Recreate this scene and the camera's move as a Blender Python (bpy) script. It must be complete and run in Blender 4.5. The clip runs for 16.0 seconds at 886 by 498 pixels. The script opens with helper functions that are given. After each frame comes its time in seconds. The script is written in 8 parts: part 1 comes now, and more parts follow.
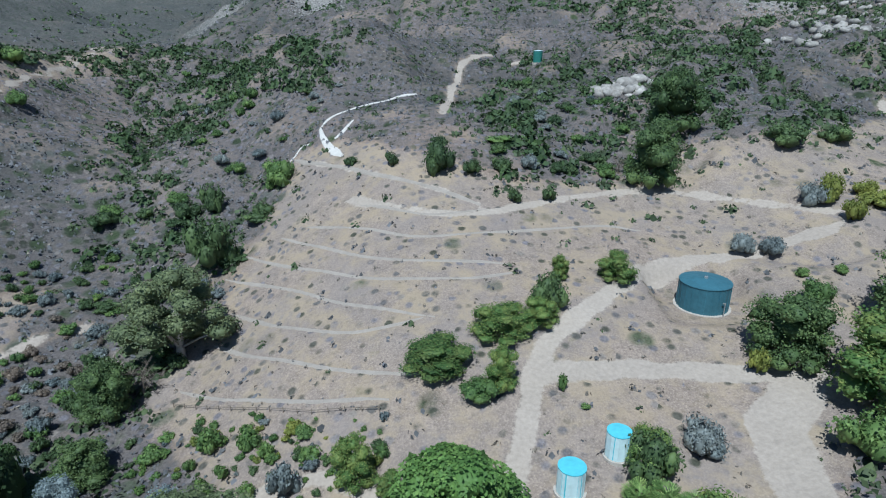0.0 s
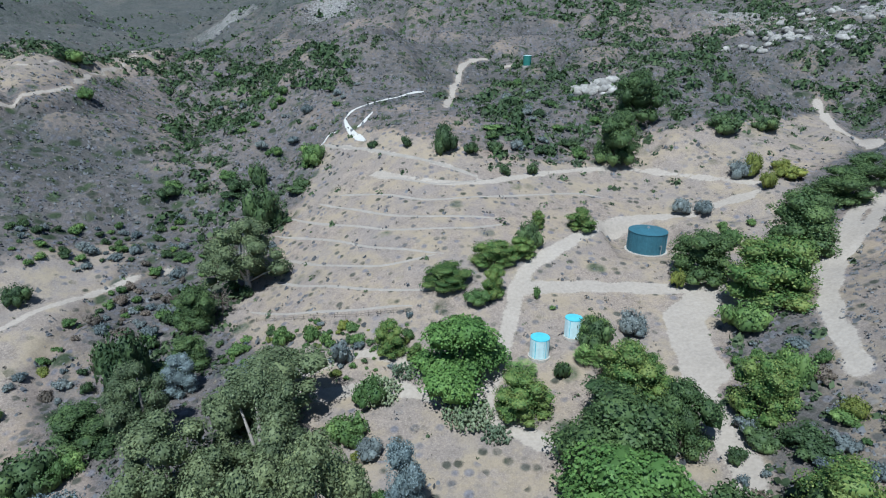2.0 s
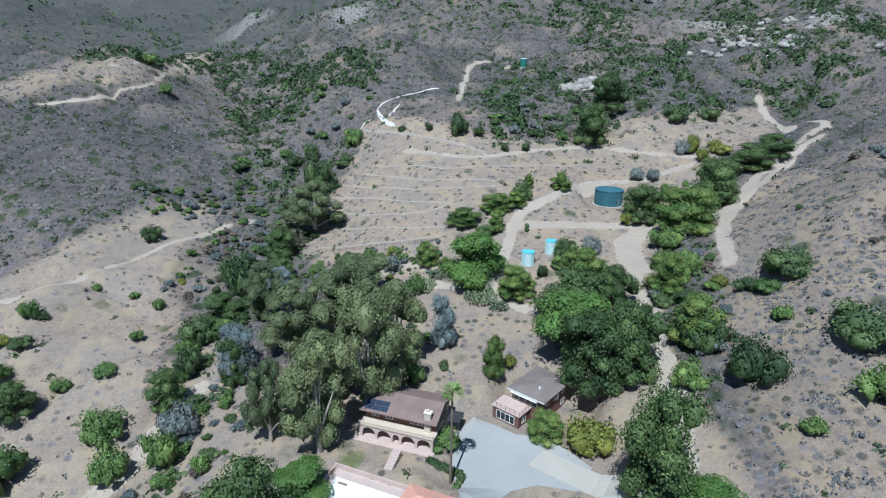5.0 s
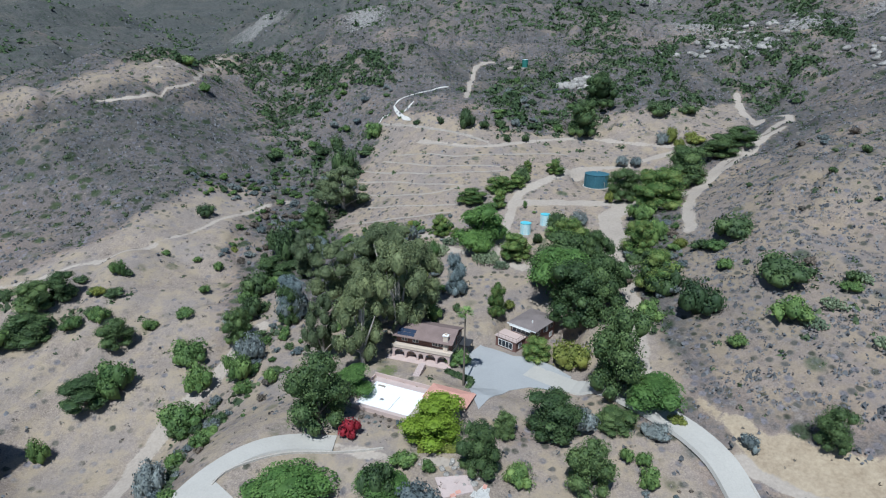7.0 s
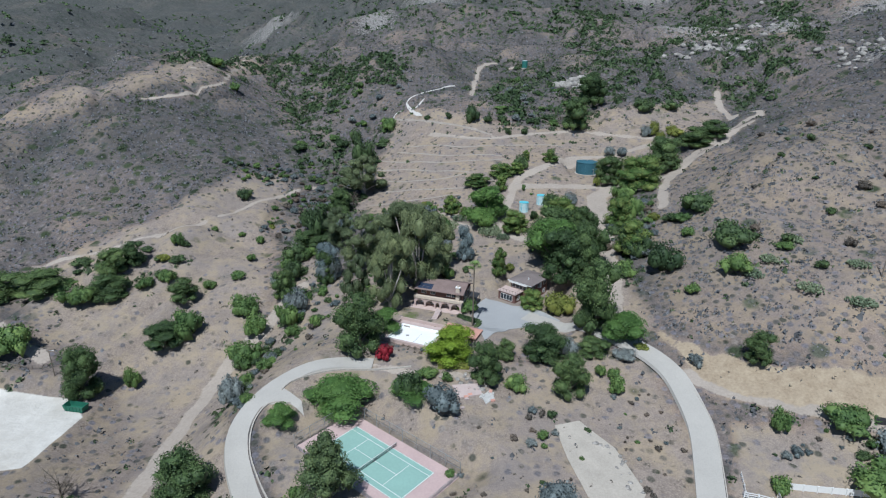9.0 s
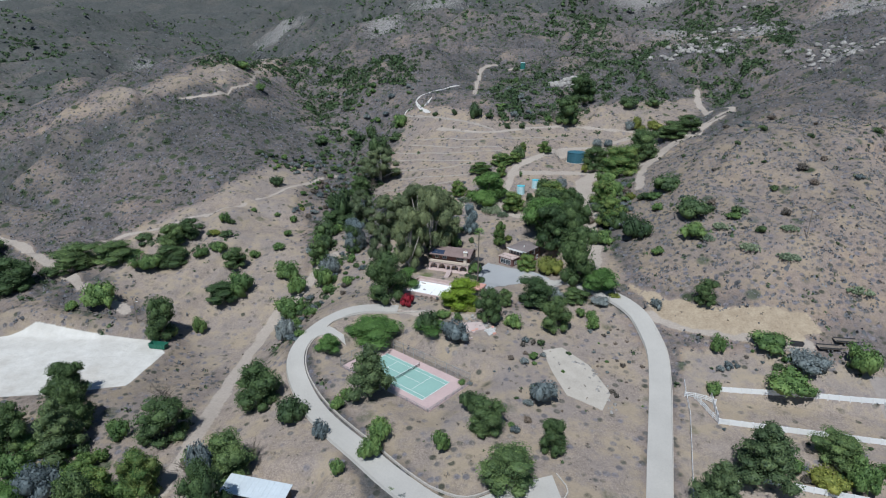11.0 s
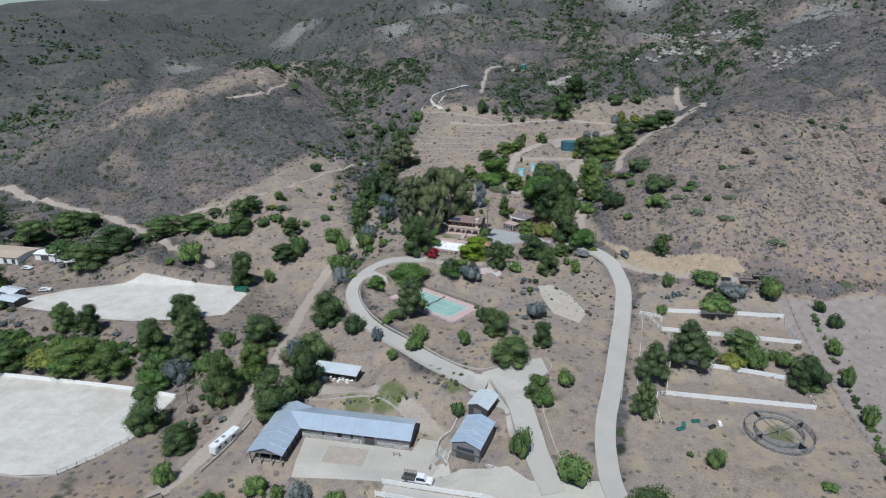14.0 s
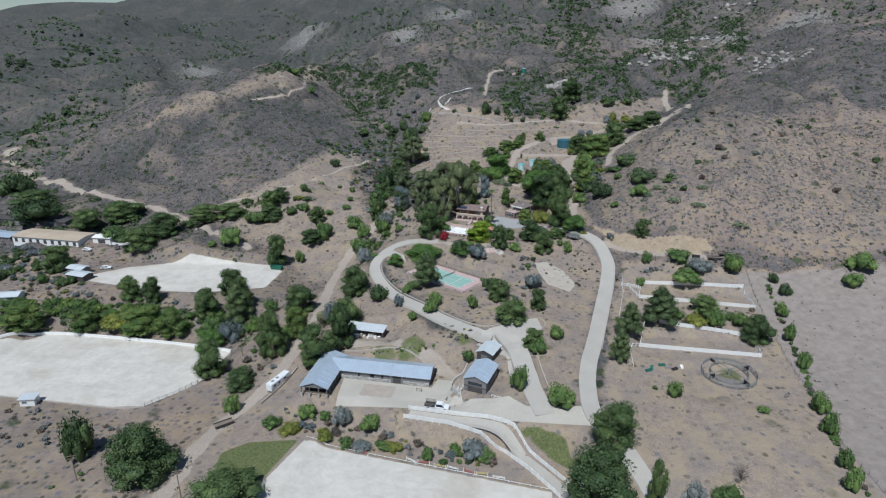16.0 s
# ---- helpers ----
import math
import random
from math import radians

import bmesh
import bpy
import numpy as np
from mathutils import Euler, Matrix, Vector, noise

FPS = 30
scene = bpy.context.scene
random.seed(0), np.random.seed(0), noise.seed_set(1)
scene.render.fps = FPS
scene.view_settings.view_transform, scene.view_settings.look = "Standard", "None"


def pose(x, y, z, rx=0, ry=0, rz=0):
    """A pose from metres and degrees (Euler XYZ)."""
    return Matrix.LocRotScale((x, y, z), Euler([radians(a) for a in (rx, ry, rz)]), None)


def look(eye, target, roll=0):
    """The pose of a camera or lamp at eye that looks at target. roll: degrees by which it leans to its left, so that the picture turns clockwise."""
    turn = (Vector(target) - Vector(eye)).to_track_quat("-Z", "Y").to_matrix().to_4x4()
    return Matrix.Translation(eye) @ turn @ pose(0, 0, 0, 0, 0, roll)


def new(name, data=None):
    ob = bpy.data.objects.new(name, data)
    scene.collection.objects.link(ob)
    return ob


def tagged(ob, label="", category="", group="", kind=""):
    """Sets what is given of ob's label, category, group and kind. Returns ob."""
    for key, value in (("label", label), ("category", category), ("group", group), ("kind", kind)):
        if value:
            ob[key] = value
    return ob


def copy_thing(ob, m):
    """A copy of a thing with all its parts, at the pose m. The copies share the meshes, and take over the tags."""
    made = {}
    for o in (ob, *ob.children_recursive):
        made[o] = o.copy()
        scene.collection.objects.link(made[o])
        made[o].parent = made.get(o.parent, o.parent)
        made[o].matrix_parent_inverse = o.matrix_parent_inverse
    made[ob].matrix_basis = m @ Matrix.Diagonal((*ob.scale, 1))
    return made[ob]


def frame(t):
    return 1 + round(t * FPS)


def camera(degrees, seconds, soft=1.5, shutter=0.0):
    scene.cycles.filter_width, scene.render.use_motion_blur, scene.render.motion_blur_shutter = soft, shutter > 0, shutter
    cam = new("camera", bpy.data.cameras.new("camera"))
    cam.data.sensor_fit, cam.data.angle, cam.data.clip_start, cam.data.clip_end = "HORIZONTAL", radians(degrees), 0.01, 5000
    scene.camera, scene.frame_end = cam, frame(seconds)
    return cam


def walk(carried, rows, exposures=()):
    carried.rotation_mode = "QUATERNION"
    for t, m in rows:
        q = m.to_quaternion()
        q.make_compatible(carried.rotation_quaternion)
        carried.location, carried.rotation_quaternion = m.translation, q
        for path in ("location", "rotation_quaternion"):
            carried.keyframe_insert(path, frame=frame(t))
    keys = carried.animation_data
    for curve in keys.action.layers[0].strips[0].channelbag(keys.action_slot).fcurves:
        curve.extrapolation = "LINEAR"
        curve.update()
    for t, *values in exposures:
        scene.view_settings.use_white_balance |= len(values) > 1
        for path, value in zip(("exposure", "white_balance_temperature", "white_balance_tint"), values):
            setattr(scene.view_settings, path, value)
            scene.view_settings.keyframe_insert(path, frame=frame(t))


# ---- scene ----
cam = camera(74.0, 16.0, 1.15)
PATH = [
    (0, (0.66, 0.609, 86.854), (0.681, 2.492, 86.181), 0.5),
    (0.5, (0.312, -8.487, 87.077), (0.337, -6.603, 86.408), 0.6),
    (1, (-0.327, -17.914, 87.151), (-0.298, -16.029, 86.483), 0.7),
    (1.5, (-1.363, -27.657, 87.447), (-1.329, -25.771, 86.782), 0.8),
    (2, (-2.349, -37.277, 87.759), (-2.314, -35.39, 87.097), 0.8),
    (2.5, (-3.496, -46.77, 88.109), (-3.458, -44.883, 87.448), 0.9),
    (3, (-4.563, -56.351, 88.605), (-4.524, -54.464, 87.944), 1.0),
    (3.5, (-5.649, -66.032, 89.057), (-5.611, -64.145, 88.396), 1.0),
    (4, (-7.023, -75.617, 89.388), (-6.982, -73.729, 88.729), 1.0),
    (6.3, (-10.754, -116.706, 92.489), (-10.729, -114.822, 91.817), 1.0),
    (6.5, (-11.05, -120.128, 92.607), (-11.027, -118.243, 91.937), 1.0),
    (7, (-11.979, -128.496, 93.182), (-11.957, -126.611, 92.513), 0.9),
    (7.5, (-12.727, -136.763, 93.88), (-12.708, -134.879, 93.208), 0.9),
    (8, (-13.607, -145.073, 94.468), (-13.59, -143.189, 93.795), 0.8),
    (8.5, (-14.526, -153.708, 94.95), (-14.509, -151.825, 94.278), 0.8),
    (9, (-15.501, -162.867, 95.361), (-15.485, -160.982, 94.69), 0.8),
    (9.2, (-15.852, -166.554, 95.458), (-15.836, -164.669, 94.789), 0.8),
    (11.5, (-20.145, -211.236, 98.54), (-20.134, -209.351, 97.869), 0.5),
    (12, (-21.457, -221.061, 98.991), (-21.447, -219.177, 98.322), 0.4),
    (12.5, (-22.168, -230.649, 100.106), (-22.161, -228.766, 99.433), 0.4),
    (13, (-23.179, -240.038, 101.304), (-23.174, -238.156, 100.628), 0.4),
    (13.5, (-24.179, -249.535, 102.744), (-24.176, -247.654, 102.065), 0.3),
    (14, (-25.191, -259.15, 104.11), (-25.19, -257.269, 103.43), 0.3),
    (14.5, (-26.311, -268.549, 105.389), (-26.31, -266.668, 104.709), 0.3),
    (15, (-27.189, -277.531, 106.61), (-27.19, -275.65, 105.93), 0.3),
    (15.5, (-28.184, -286.882, 107.838), (-28.185, -285.001, 107.158), 0.3),
    (16, (-29.209, -296.369, 108.844), (-29.212, -294.488, 108.165), 0.3),
]
walk(cam, [(t, look(eye, target, roll)) for t, eye, target, roll in PATH], [(0, 0.2, 5480, 3), (3.5, 0.4, 5500, 3), (8, 0.06, 5680, 6), (12.5, -0.08, 5850, 8), (16, -0.14, 5900, 8)])

# ---- light: a clear midday sun behind the camera, open sky ----
SUN = Vector((-0.155, -0.485, 0.861)).normalized()
world = bpy.data.worlds.new("world")
scene.world = world
world.use_nodes = True
sky = world.node_tree.nodes.new("ShaderNodeTexSky")
sky.sky_type, sky.sun_disc = "NISHITA", False
sky.sun_elevation = math.asin(SUN.z)
sky.sun_rotation = math.atan2(SUN.x, SUN.y)
sky.air_density, sky.dust_density, sky.ozone_density = 1.0, 0.1, 3.0
world.node_tree.links.new(sky.outputs[0], world.node_tree.nodes["Background"].inputs[0])
world.node_tree.nodes["Background"].inputs[1].default_value = 0.066
sun = new("sun", bpy.data.lights.new("sun", "SUN"))
sun.data.energy, sun.data.angle, sun.data.color = 4.35, radians(0.5), (1.0, 0.98, 0.945)
sun.matrix_world = look((0, 0, 400), Vector((0, 0, 400)) - SUN)
scene.view_settings.exposure = 0.0


# ---- materials ----
def node(nt, kind, **inputs):
    n = nt.nodes.new(kind)
    for key, value in inputs.items():
        n.inputs[key.replace("_", " ")].default_value = value
    return n


def ramp(nt, fac, stops):
    r = nt.nodes.new("ShaderNodeValToRGB")
    els = r.color_ramp.elements
    while len(els) < len(stops):
        els.new(0.5)
    for e, (p, c) in zip(els, stops):
        e.position, e.color = p, (*c, 1) if len(c) == 3 else c
    nt.links.new(fac, r.inputs[0])
    return r.outputs[0]


def mix(nt, fac, a, b, mode="MIX"):
    m = nt.nodes.new("ShaderNodeMix")
    m.data_type, m.blend_type = "RGBA", mode
    for sock, v in ((m.inputs[0], fac), (m.inputs[6], a), (m.inputs[7], b)):
        if isinstance(v, (int, float)):
            sock.default_value = v
        elif isinstance(v, tuple):
            sock.default_value = (*v, 1)
        else:
            nt.links.new(v, sock)
    return m.outputs[2]


def noise_of(nt, coord, scale, detail=4.0, rough=0.6):
    n = node(nt, "ShaderNodeTexNoise", Scale=scale, Detail=detail, Roughness=rough)
    nt.links.new(coord, n.inputs["Vector"])
    return n.outputs["Fac"]


def node_colour(nt, coord, scale):
    n = node(nt, "ShaderNodeTexNoise", Scale=scale, Detail=2.0)
    nt.links.new(coord, n.inputs["Vector"])
    return n.outputs["Color"]


def surface(name, colour, rough=0.85, metal=0.0, grain=8.0, vary=0.25, coarse=0.6, bump=0.2, per="none", spread=0.2, gloss=0.3):
    """A worn surface: colour varied at two scales, fine relief. per: 'object' or 'island' varies it from piece to piece."""
    m = bpy.data.materials.new(name)
    m.use_nodes = True
    nt = m.node_tree
    bsdf = nt.nodes["Principled BSDF"]
    bsdf.inputs["Roughness"].default_value, bsdf.inputs["Metallic"].default_value = rough, metal
    bsdf.inputs["Specular IOR Level"].default_value = gloss
    coord = nt.nodes.new("ShaderNodeTexCoord").outputs["Object"]
    fine, broad = noise_of(nt, coord, grain), noise_of(nt, coord, coarse, 3.0)
    dark = tuple(c * (1 - vary) for c in colour)
    light = tuple(min(1, c * (1 + vary)) for c in colour)
    c = mix(nt, 0.5, ramp(nt, fine, [(0.3, dark), (0.7, light)]), ramp(nt, broad, [(0.3, dark), (0.7, light)]))
    if per != "none":
        if per == "object":
            r = nt.nodes.new("ShaderNodeObjectInfo").outputs["Random"]
        else:
            r = nt.nodes.new("ShaderNodeNewGeometry").outputs["Random Per Island"]
        c = mix(nt, 1.0, c, ramp(nt, r, [(0.0, (1 - spread,) * 3), (1.0, (1 + spread,) * 3)]), "MULTIPLY")
    nt.links.new(c, bsdf.inputs["Base Color"])
    if bump:
        b = node(nt, "ShaderNodeBump", Strength=bump, Distance=0.05)
        nt.links.new(fine, b.inputs["Height"])
        nt.links.new(b.outputs[0], bsdf.inputs["Normal"])
    return m


def foliage(name, colour, tip, spread=0.35):
    """Leaves: colour varies from leaf to leaf, from plant to plant and in patches; thin leaves pass some light."""
    m = bpy.data.materials.new(name)
    m.use_nodes = True
    nt = m.node_tree
    bsdf = nt.nodes["Principled BSDF"]
    bsdf.inputs["Roughness"].default_value, bsdf.inputs["Specular IOR Level"].default_value = 0.6, 0.25
    leaf = nt.nodes.new("ShaderNodeNewGeometry").outputs["Random Per Island"]
    plant = nt.nodes.new("ShaderNodeObjectInfo").outputs["Random"]
    coord = nt.nodes.new("ShaderNodeTexCoord").outputs["Object"]
    patch = noise_of(nt, coord, 0.45, 2.0)
    c = ramp(nt, leaf, [(0.0, tuple(v * (1 - spread) for v in colour)), (0.75, colour), (1.0, tip)])
    c = mix(nt, ramp(nt, patch, [(0.45, (0, 0, 0)), (0.7, (0.6, 0.6, 0.6))]), c, tip)
    c = mix(nt, 1.0, c, ramp(nt, plant, [(0.0, (0.66, 0.70, 0.70)), (1.0, (1.3, 1.22, 1.12))]), "MULTIPLY")
    nt.links.new(c, bsdf.inputs["Base Color"])
    through_leaf = nt.nodes.new("ShaderNodeBsdfTranslucent")
    nt.links.new(c, through_leaf.inputs["Color"])
    both = nt.nodes.new("ShaderNodeMixShader")
    both.inputs[0].default_value = 0.16
    nt.links.new(bsdf.outputs[0], both.inputs[1])
    nt.links.new(through_leaf.outputs[0], both.inputs[2])
    nt.links.new(both.outputs[0], nt.nodes["Material Output"].inputs[0])
    return m

# ---- terrain: a long valley profile, mounds and hollows (x, y, radius, height), levelled pads ----
VALLEY_Y = [-3000, -400, -200, -130, -100, -55, 0, 66, 104, 150, 172, 240, 300, 450, 700, 1200, 2000, 3500]
VALLEY_Z = [-28, -12, -3, 2.5, 6, 10.5, 17.6, 28.4, 38.3, 46.5, 53.5, 70, 86, 112, 128, 150, 165, 140]
WEST_SLOPES = [
    (-80, -124, 30, -1.5), (-128, -100, 30, -6), (-200, -76, 30, -2.3), (-56, -76, 30, 2.1),
    (-128, -52, 30, 3.5), (-80, -28, 30, -14.1), (-104, 68, 30, 5.6), (-176, 92, 30, -3),
    (-56, 92, 30, -10.9),
]
WEST_SPUR = [
    (-312, 132, 65, 8.5), (-128, 140, 30, 4.2), (-80, 140, 30, -4.1), (-208, 184, 65, 37.8),
    (-624, 212, 95, -8.8), (-176, 236, 30, 10.4), (-104, 236, 30, -15.4), (-56, 236, 30, 13.3),
    (-152, 308, 45, 14.4),
]
MIDDLE = [
    (40, -172, 30, 3.7), (-8, -100, 30, 4.6), (40, -52, 30, -2.1), (-32, -28, 30, 6.8),
    (16, 20, 30, -1.3), (-8, 92, 30, 6.2), (-8, 164, 30, 14.1), (-32, 260, 30, 15.4),
]
EAST_HILL = [
    (60, -320, 95, 2.3), (88, -124, 30, -2.2), (304, -100, 30, -12.1), (112, -76, 30, -4.3),
    (112, -28, 30, 5.2), (88, -4, 30, 7.9), (304, -4, 30, 9.6), (156, 28, 65, 16.1),
    (112, 44, 30, 14.6), (64, 68, 30, -2.5), (88, 116, 30, -6.8), (260, 132, 65, 22.3),
    (136, 164, 30, -1.7), (160, 188, 30, -16), (100, 236, 45, 9.2), (184, 260, 30, 20.2),
    (212, 364, 95, -12.7),
]
MOUNTAINS = [
    (2440, -700, 900, 29.2), (984, -188, 320, 24.8), (984, 68, 320, 32.2), (424, 140, 210, 32.9),
    (-552, 324, 320, -35.3), (984, 324, 320, 32.2), (-472, 420, 140, -23.1), (-92, 440, 95, 8.4),
]
HOLLOWS = [
    (-57, -33, 12, 8.0), (-60, -52, 10, 4.5), (-48, -22, 8, 2.0),
    (-215, 440, 70, -28), (-290, 560, 90, -30), (-370, 740, 100, -14), (-145, 540, 75, -36),
    (-100, 150, 40, -7.4), (-222, 155, 45, -1.8), (-163, 303, 55, -12.0), (-230, 70, 40, -4.1), (-88, 64, 22, -4.3),
    (-95, 225, 40, 1.2), (-102, 97, 26, 2.2), (96, 160, 22, 7.0), (108, 8, 20, -7.9), (204, 285, 40, -12.5),
    (145, 250, 32, -2.2), (235, 185, 25, -5.0), (122, 0, 18, 3.7), (88, 48, 18, -0.8), (-300, 150, 45, -2.8),
    (165, 267, 25, -1.2), (-617, 824, 90, -11.3), (-461, 924, 90, -16.2),
]
# mountain ridges: from x, y, height above the valley floor to x, y, height; breadth
RIDGES = [
    (-30, 430, 4, 40, 700, 70, 150), (40, 700, 70, 160, 1400, 150, 230),
    (190, 430, 8, 290, 800, 80, 120), (290, 800, 80, 420, 1500, 160, 220),
    (300, 300, 20, 480, 640, 85, 150), (480, 640, 85, 800, 1300, 170, 260), (560, 200, 30, 900, 600, 110, 220),
    (-704, 954, 60, -690, 1080, 26, 160), (-704, 954, 56, -840, 760, 0, 120), (-704, 954, 44, -500, 780, 2, 110),
    (-160, 1280, 30, -330, 1500, 52, 170), (-900, 1500, 20, -500, 1750, 50, 200),
    (-4200, 2600, 8, -2500, 2500, 6, 500), (-2500, 2500, 8, -1500, 2300, 112, 420), (-1500, 2300, 112, -400, 2300, 205, 450), (-400, 2300, 195, 1500, 2300, 240, 500),
]

# pads: centre, half length, half width, turn in degrees, level, width of the bank
PADS = [
    (-28.5, -60.1, 18.5, 10.5, -39.7, 10.45, 7),
    (-21.7, -14.9, 8, 6, -23.5, 16.6, 3),
    (-13, 2, 12, 8, -20, 17.8, 5),
    (9, -5, 13, 9, -25, 17.35, 6),
    (14, 9, 9, 7, -25, 17.5, 4),
    (-48, -128, 24, 9, -9, 0.8, 6),
    (-57, -99, 9, 4.5, -12, 3.4, 5),
    (-16, -132, 6, 8, -25, 3.6, 4),
    (-13, -117, 5, 6, -25, 6.6, 4),
    (-153, -109, 42, 23, -4, -5.3, 6),
    (-153, -40, 44, 16, -3, 2.0, 6),
    (52.5, 104, 7, 7, 0, 38.2, 5),
    (-30, -168, 34, 14, -12, -3.4, 5),
    (70, -84, 20, 10, -14, 10.8, 4),
    (61, -113, 20, 7, -10, 5.9, 4),
    (62, -135, 10, 8, -8, 4.9, 6),
]


def smooth(u):
    u = np.clip(u, 0, 1)
    return u * u * (3 - 2 * u)


def wobble(x, y, size, seed):
    """Smooth ups and downs between about -1 and 1."""
    s = np.zeros_like(x)
    for k in range(5):
        a, b = seed * 1.7 + k * 2.4, seed * 0.9 + k * 1.3
        s = s + np.sin((x * math.cos(a) + y * math.sin(a)) / size * (1 + 0.37 * k) * 2.2 + b + 1.3 * np.sin((y * math.cos(a) - x * math.sin(a)) / size * 1.1 + k))
    return s / 3.2


def drain(x, y, size, seed):
    """Branching drainage lines: 1 in the beds, 0 on the spurs."""
    u = x + 0.45 * size * wobble(x, y, size * 0.9, seed + 2)
    v = y + 0.45 * size * wobble(x, y, size * 0.9, seed + 5)
    return np.clip(1 - 1.5 * np.abs(wobble(u, v, size, seed)), 0, 1)


def height(x, y):
    """The ground's height at x, y (arrays)."""
    x, y = np.asarray(x, float), np.asarray(y, float)
    z = np.zeros_like(x)
    for d in (-14, -7, 0, 7, 14):
        z = z + np.interp(y + d, VALLEY_Y, VALLEY_Z) / 5
    for forms in (WEST_SLOPES, WEST_SPUR, MIDDLE, EAST_HILL, MOUNTAINS, HOLLOWS):
        for a, b, r, h in forms:
            z = z + h * np.exp(-((x - a) ** 2 + (y - b) ** 2) / (2 * r * r))
    # the canyon north-west lies lower than the valley's own rise
    z = z + smooth((-x - np.interp(y, [350, 700], [150, 20])) / 220) * np.interp(y, [350, 500, 730, 930, 1700, 2500], [0, -6, -14, -34, -50, -30])
    rise = np.zeros_like(x)
    for x0, y0, h0, x1, y1, h1, w in RIDGES:
        dx, dy = x1 - x0, y1 - y0
        t = np.clip(((x - x0) * dx + (y - y0) * dy) / (dx * dx + dy * dy), 0, 1)
        d = np.hypot(x - x0 - t * dx, y - y0 - t * dy) * (1 + 0.2 * wobble(x, y, 110, 21))
        rise = np.maximum(rise, (h0 + (h1 - h0) * t) * np.exp(-((np.sqrt(d * d + 500) - 22) / w) ** 1.5))
    z = z + rise * smooth((np.hypot(x + 20, (y - 60) * 0.95) - 200) / 160)
    far = smooth((np.hypot(x + 20, y + 40) - 260) / 500)
    z = z + wobble(x, y, 21, 3) * 0.35 + wobble(x, y, 70, 5) * (0.5 + 5 * far) + wobble(x, y, 190, 8) * 7 * far - drain(x, y, 75, 13) * 11 * far - drain(x, y, 190, 17) * 26 * far + 9 * far
    hills = smooth((np.hypot((x - 5) / 75, (y - 30) / 150) - 0.85) / 0.4) * smooth((y + 60) / 80)
    z = z + hills * (1.3 * wobble(x, y, 34, 23) - (2.6 + 2.4 * smooth((np.hypot(x + 20, y - 20) - 150) / 120)) * drain(x, y, 38, 29) + 1.2)
    for a, b, l, w, turn, level, bank in PADS:
        c, s = math.cos(radians(turn)), math.sin(radians(turn))
        u, v = (x - a) * c + (y - b) * s, (y - b) * c - (x - a) * s
        out = np.hypot(np.maximum(np.abs(u) - l, 0), np.maximum(np.abs(v) - w, 0))
        z = z + (level - z) * (1 - smooth(out / bank))
    return z


# ---- the ground sheet ----
def spaced(lo, hi, step, grow, end):
    """Grid lines: even between lo and hi, then wider and wider out to the end."""
    mid = list(np.arange(lo, hi + 0.01, step))
    up, d = [mid[-1]], step
    while up[-1] < end:
        d *= grow
        up.append(up[-1] + d)
    down, d = [mid[0]], step
    while down[-1] > -end:
        d *= grow
        down.append(down[-1] - d)
    return np.array(down[:0:-1] + mid + up[1:])


def along(line, x, y):
    """Distance from x, y to a line of points."""
    best = np.full(x.shape, 1e9)
    for (ax, ay), (bx, by) in zip(line, line[1:]):
        dx, dy = bx - ax, by - ay
        t = np.clip(((x - ax) * dx + (y - ay) * dy) / (dx * dx + dy * dy + 1e-9), 0, 1)
        best = np.minimum(best, np.hypot(x - ax - t * dx, y - ay - t * dy))
    return best


def inside(poly, x, y):
    """How far x, y lies inside a polygon in metres (outside: minus)."""
    hit = np.zeros(x.shape, bool)
    for (ax, ay), (bx, by) in zip(poly, poly[1:] + poly[:1]):
        cross = ((ay > y) != (by > y)) & (x < (bx - ax) * (y - ay) / (by - ay + 1e-12) + ax)
        hit ^= cross
    d = along(poly + poly[:1], x, y)
    return np.where(hit, d, -d)


def curve_of(line, step=2.0):
    """A smooth line through the points, stepped evenly (Catmull-Rom)."""
    p = [Vector(q) for q in line]
    p = [p[0] * 2 - p[1]] + p + [p[-1] * 2 - p[-2]]
    out = []
    for i in range(1, len(p) - 2):
        n = max(1, int((p[i + 1] - p[i]).length / step))
        for k in range(n):
            t = k / n
            out.append(0.5 * (2 * p[i] + (p[i + 1] - p[i - 1]) * t + (2 * p[i - 1] - 5 * p[i] + 4 * p[i + 1] - p[i + 2]) * t * t + (3 * p[i] - p[i - 1] - 3 * p[i + 1] + p[i + 2]) * t ** 3))
    out.append(p[-2])
    return [(v[0], v[1]) for v in out]


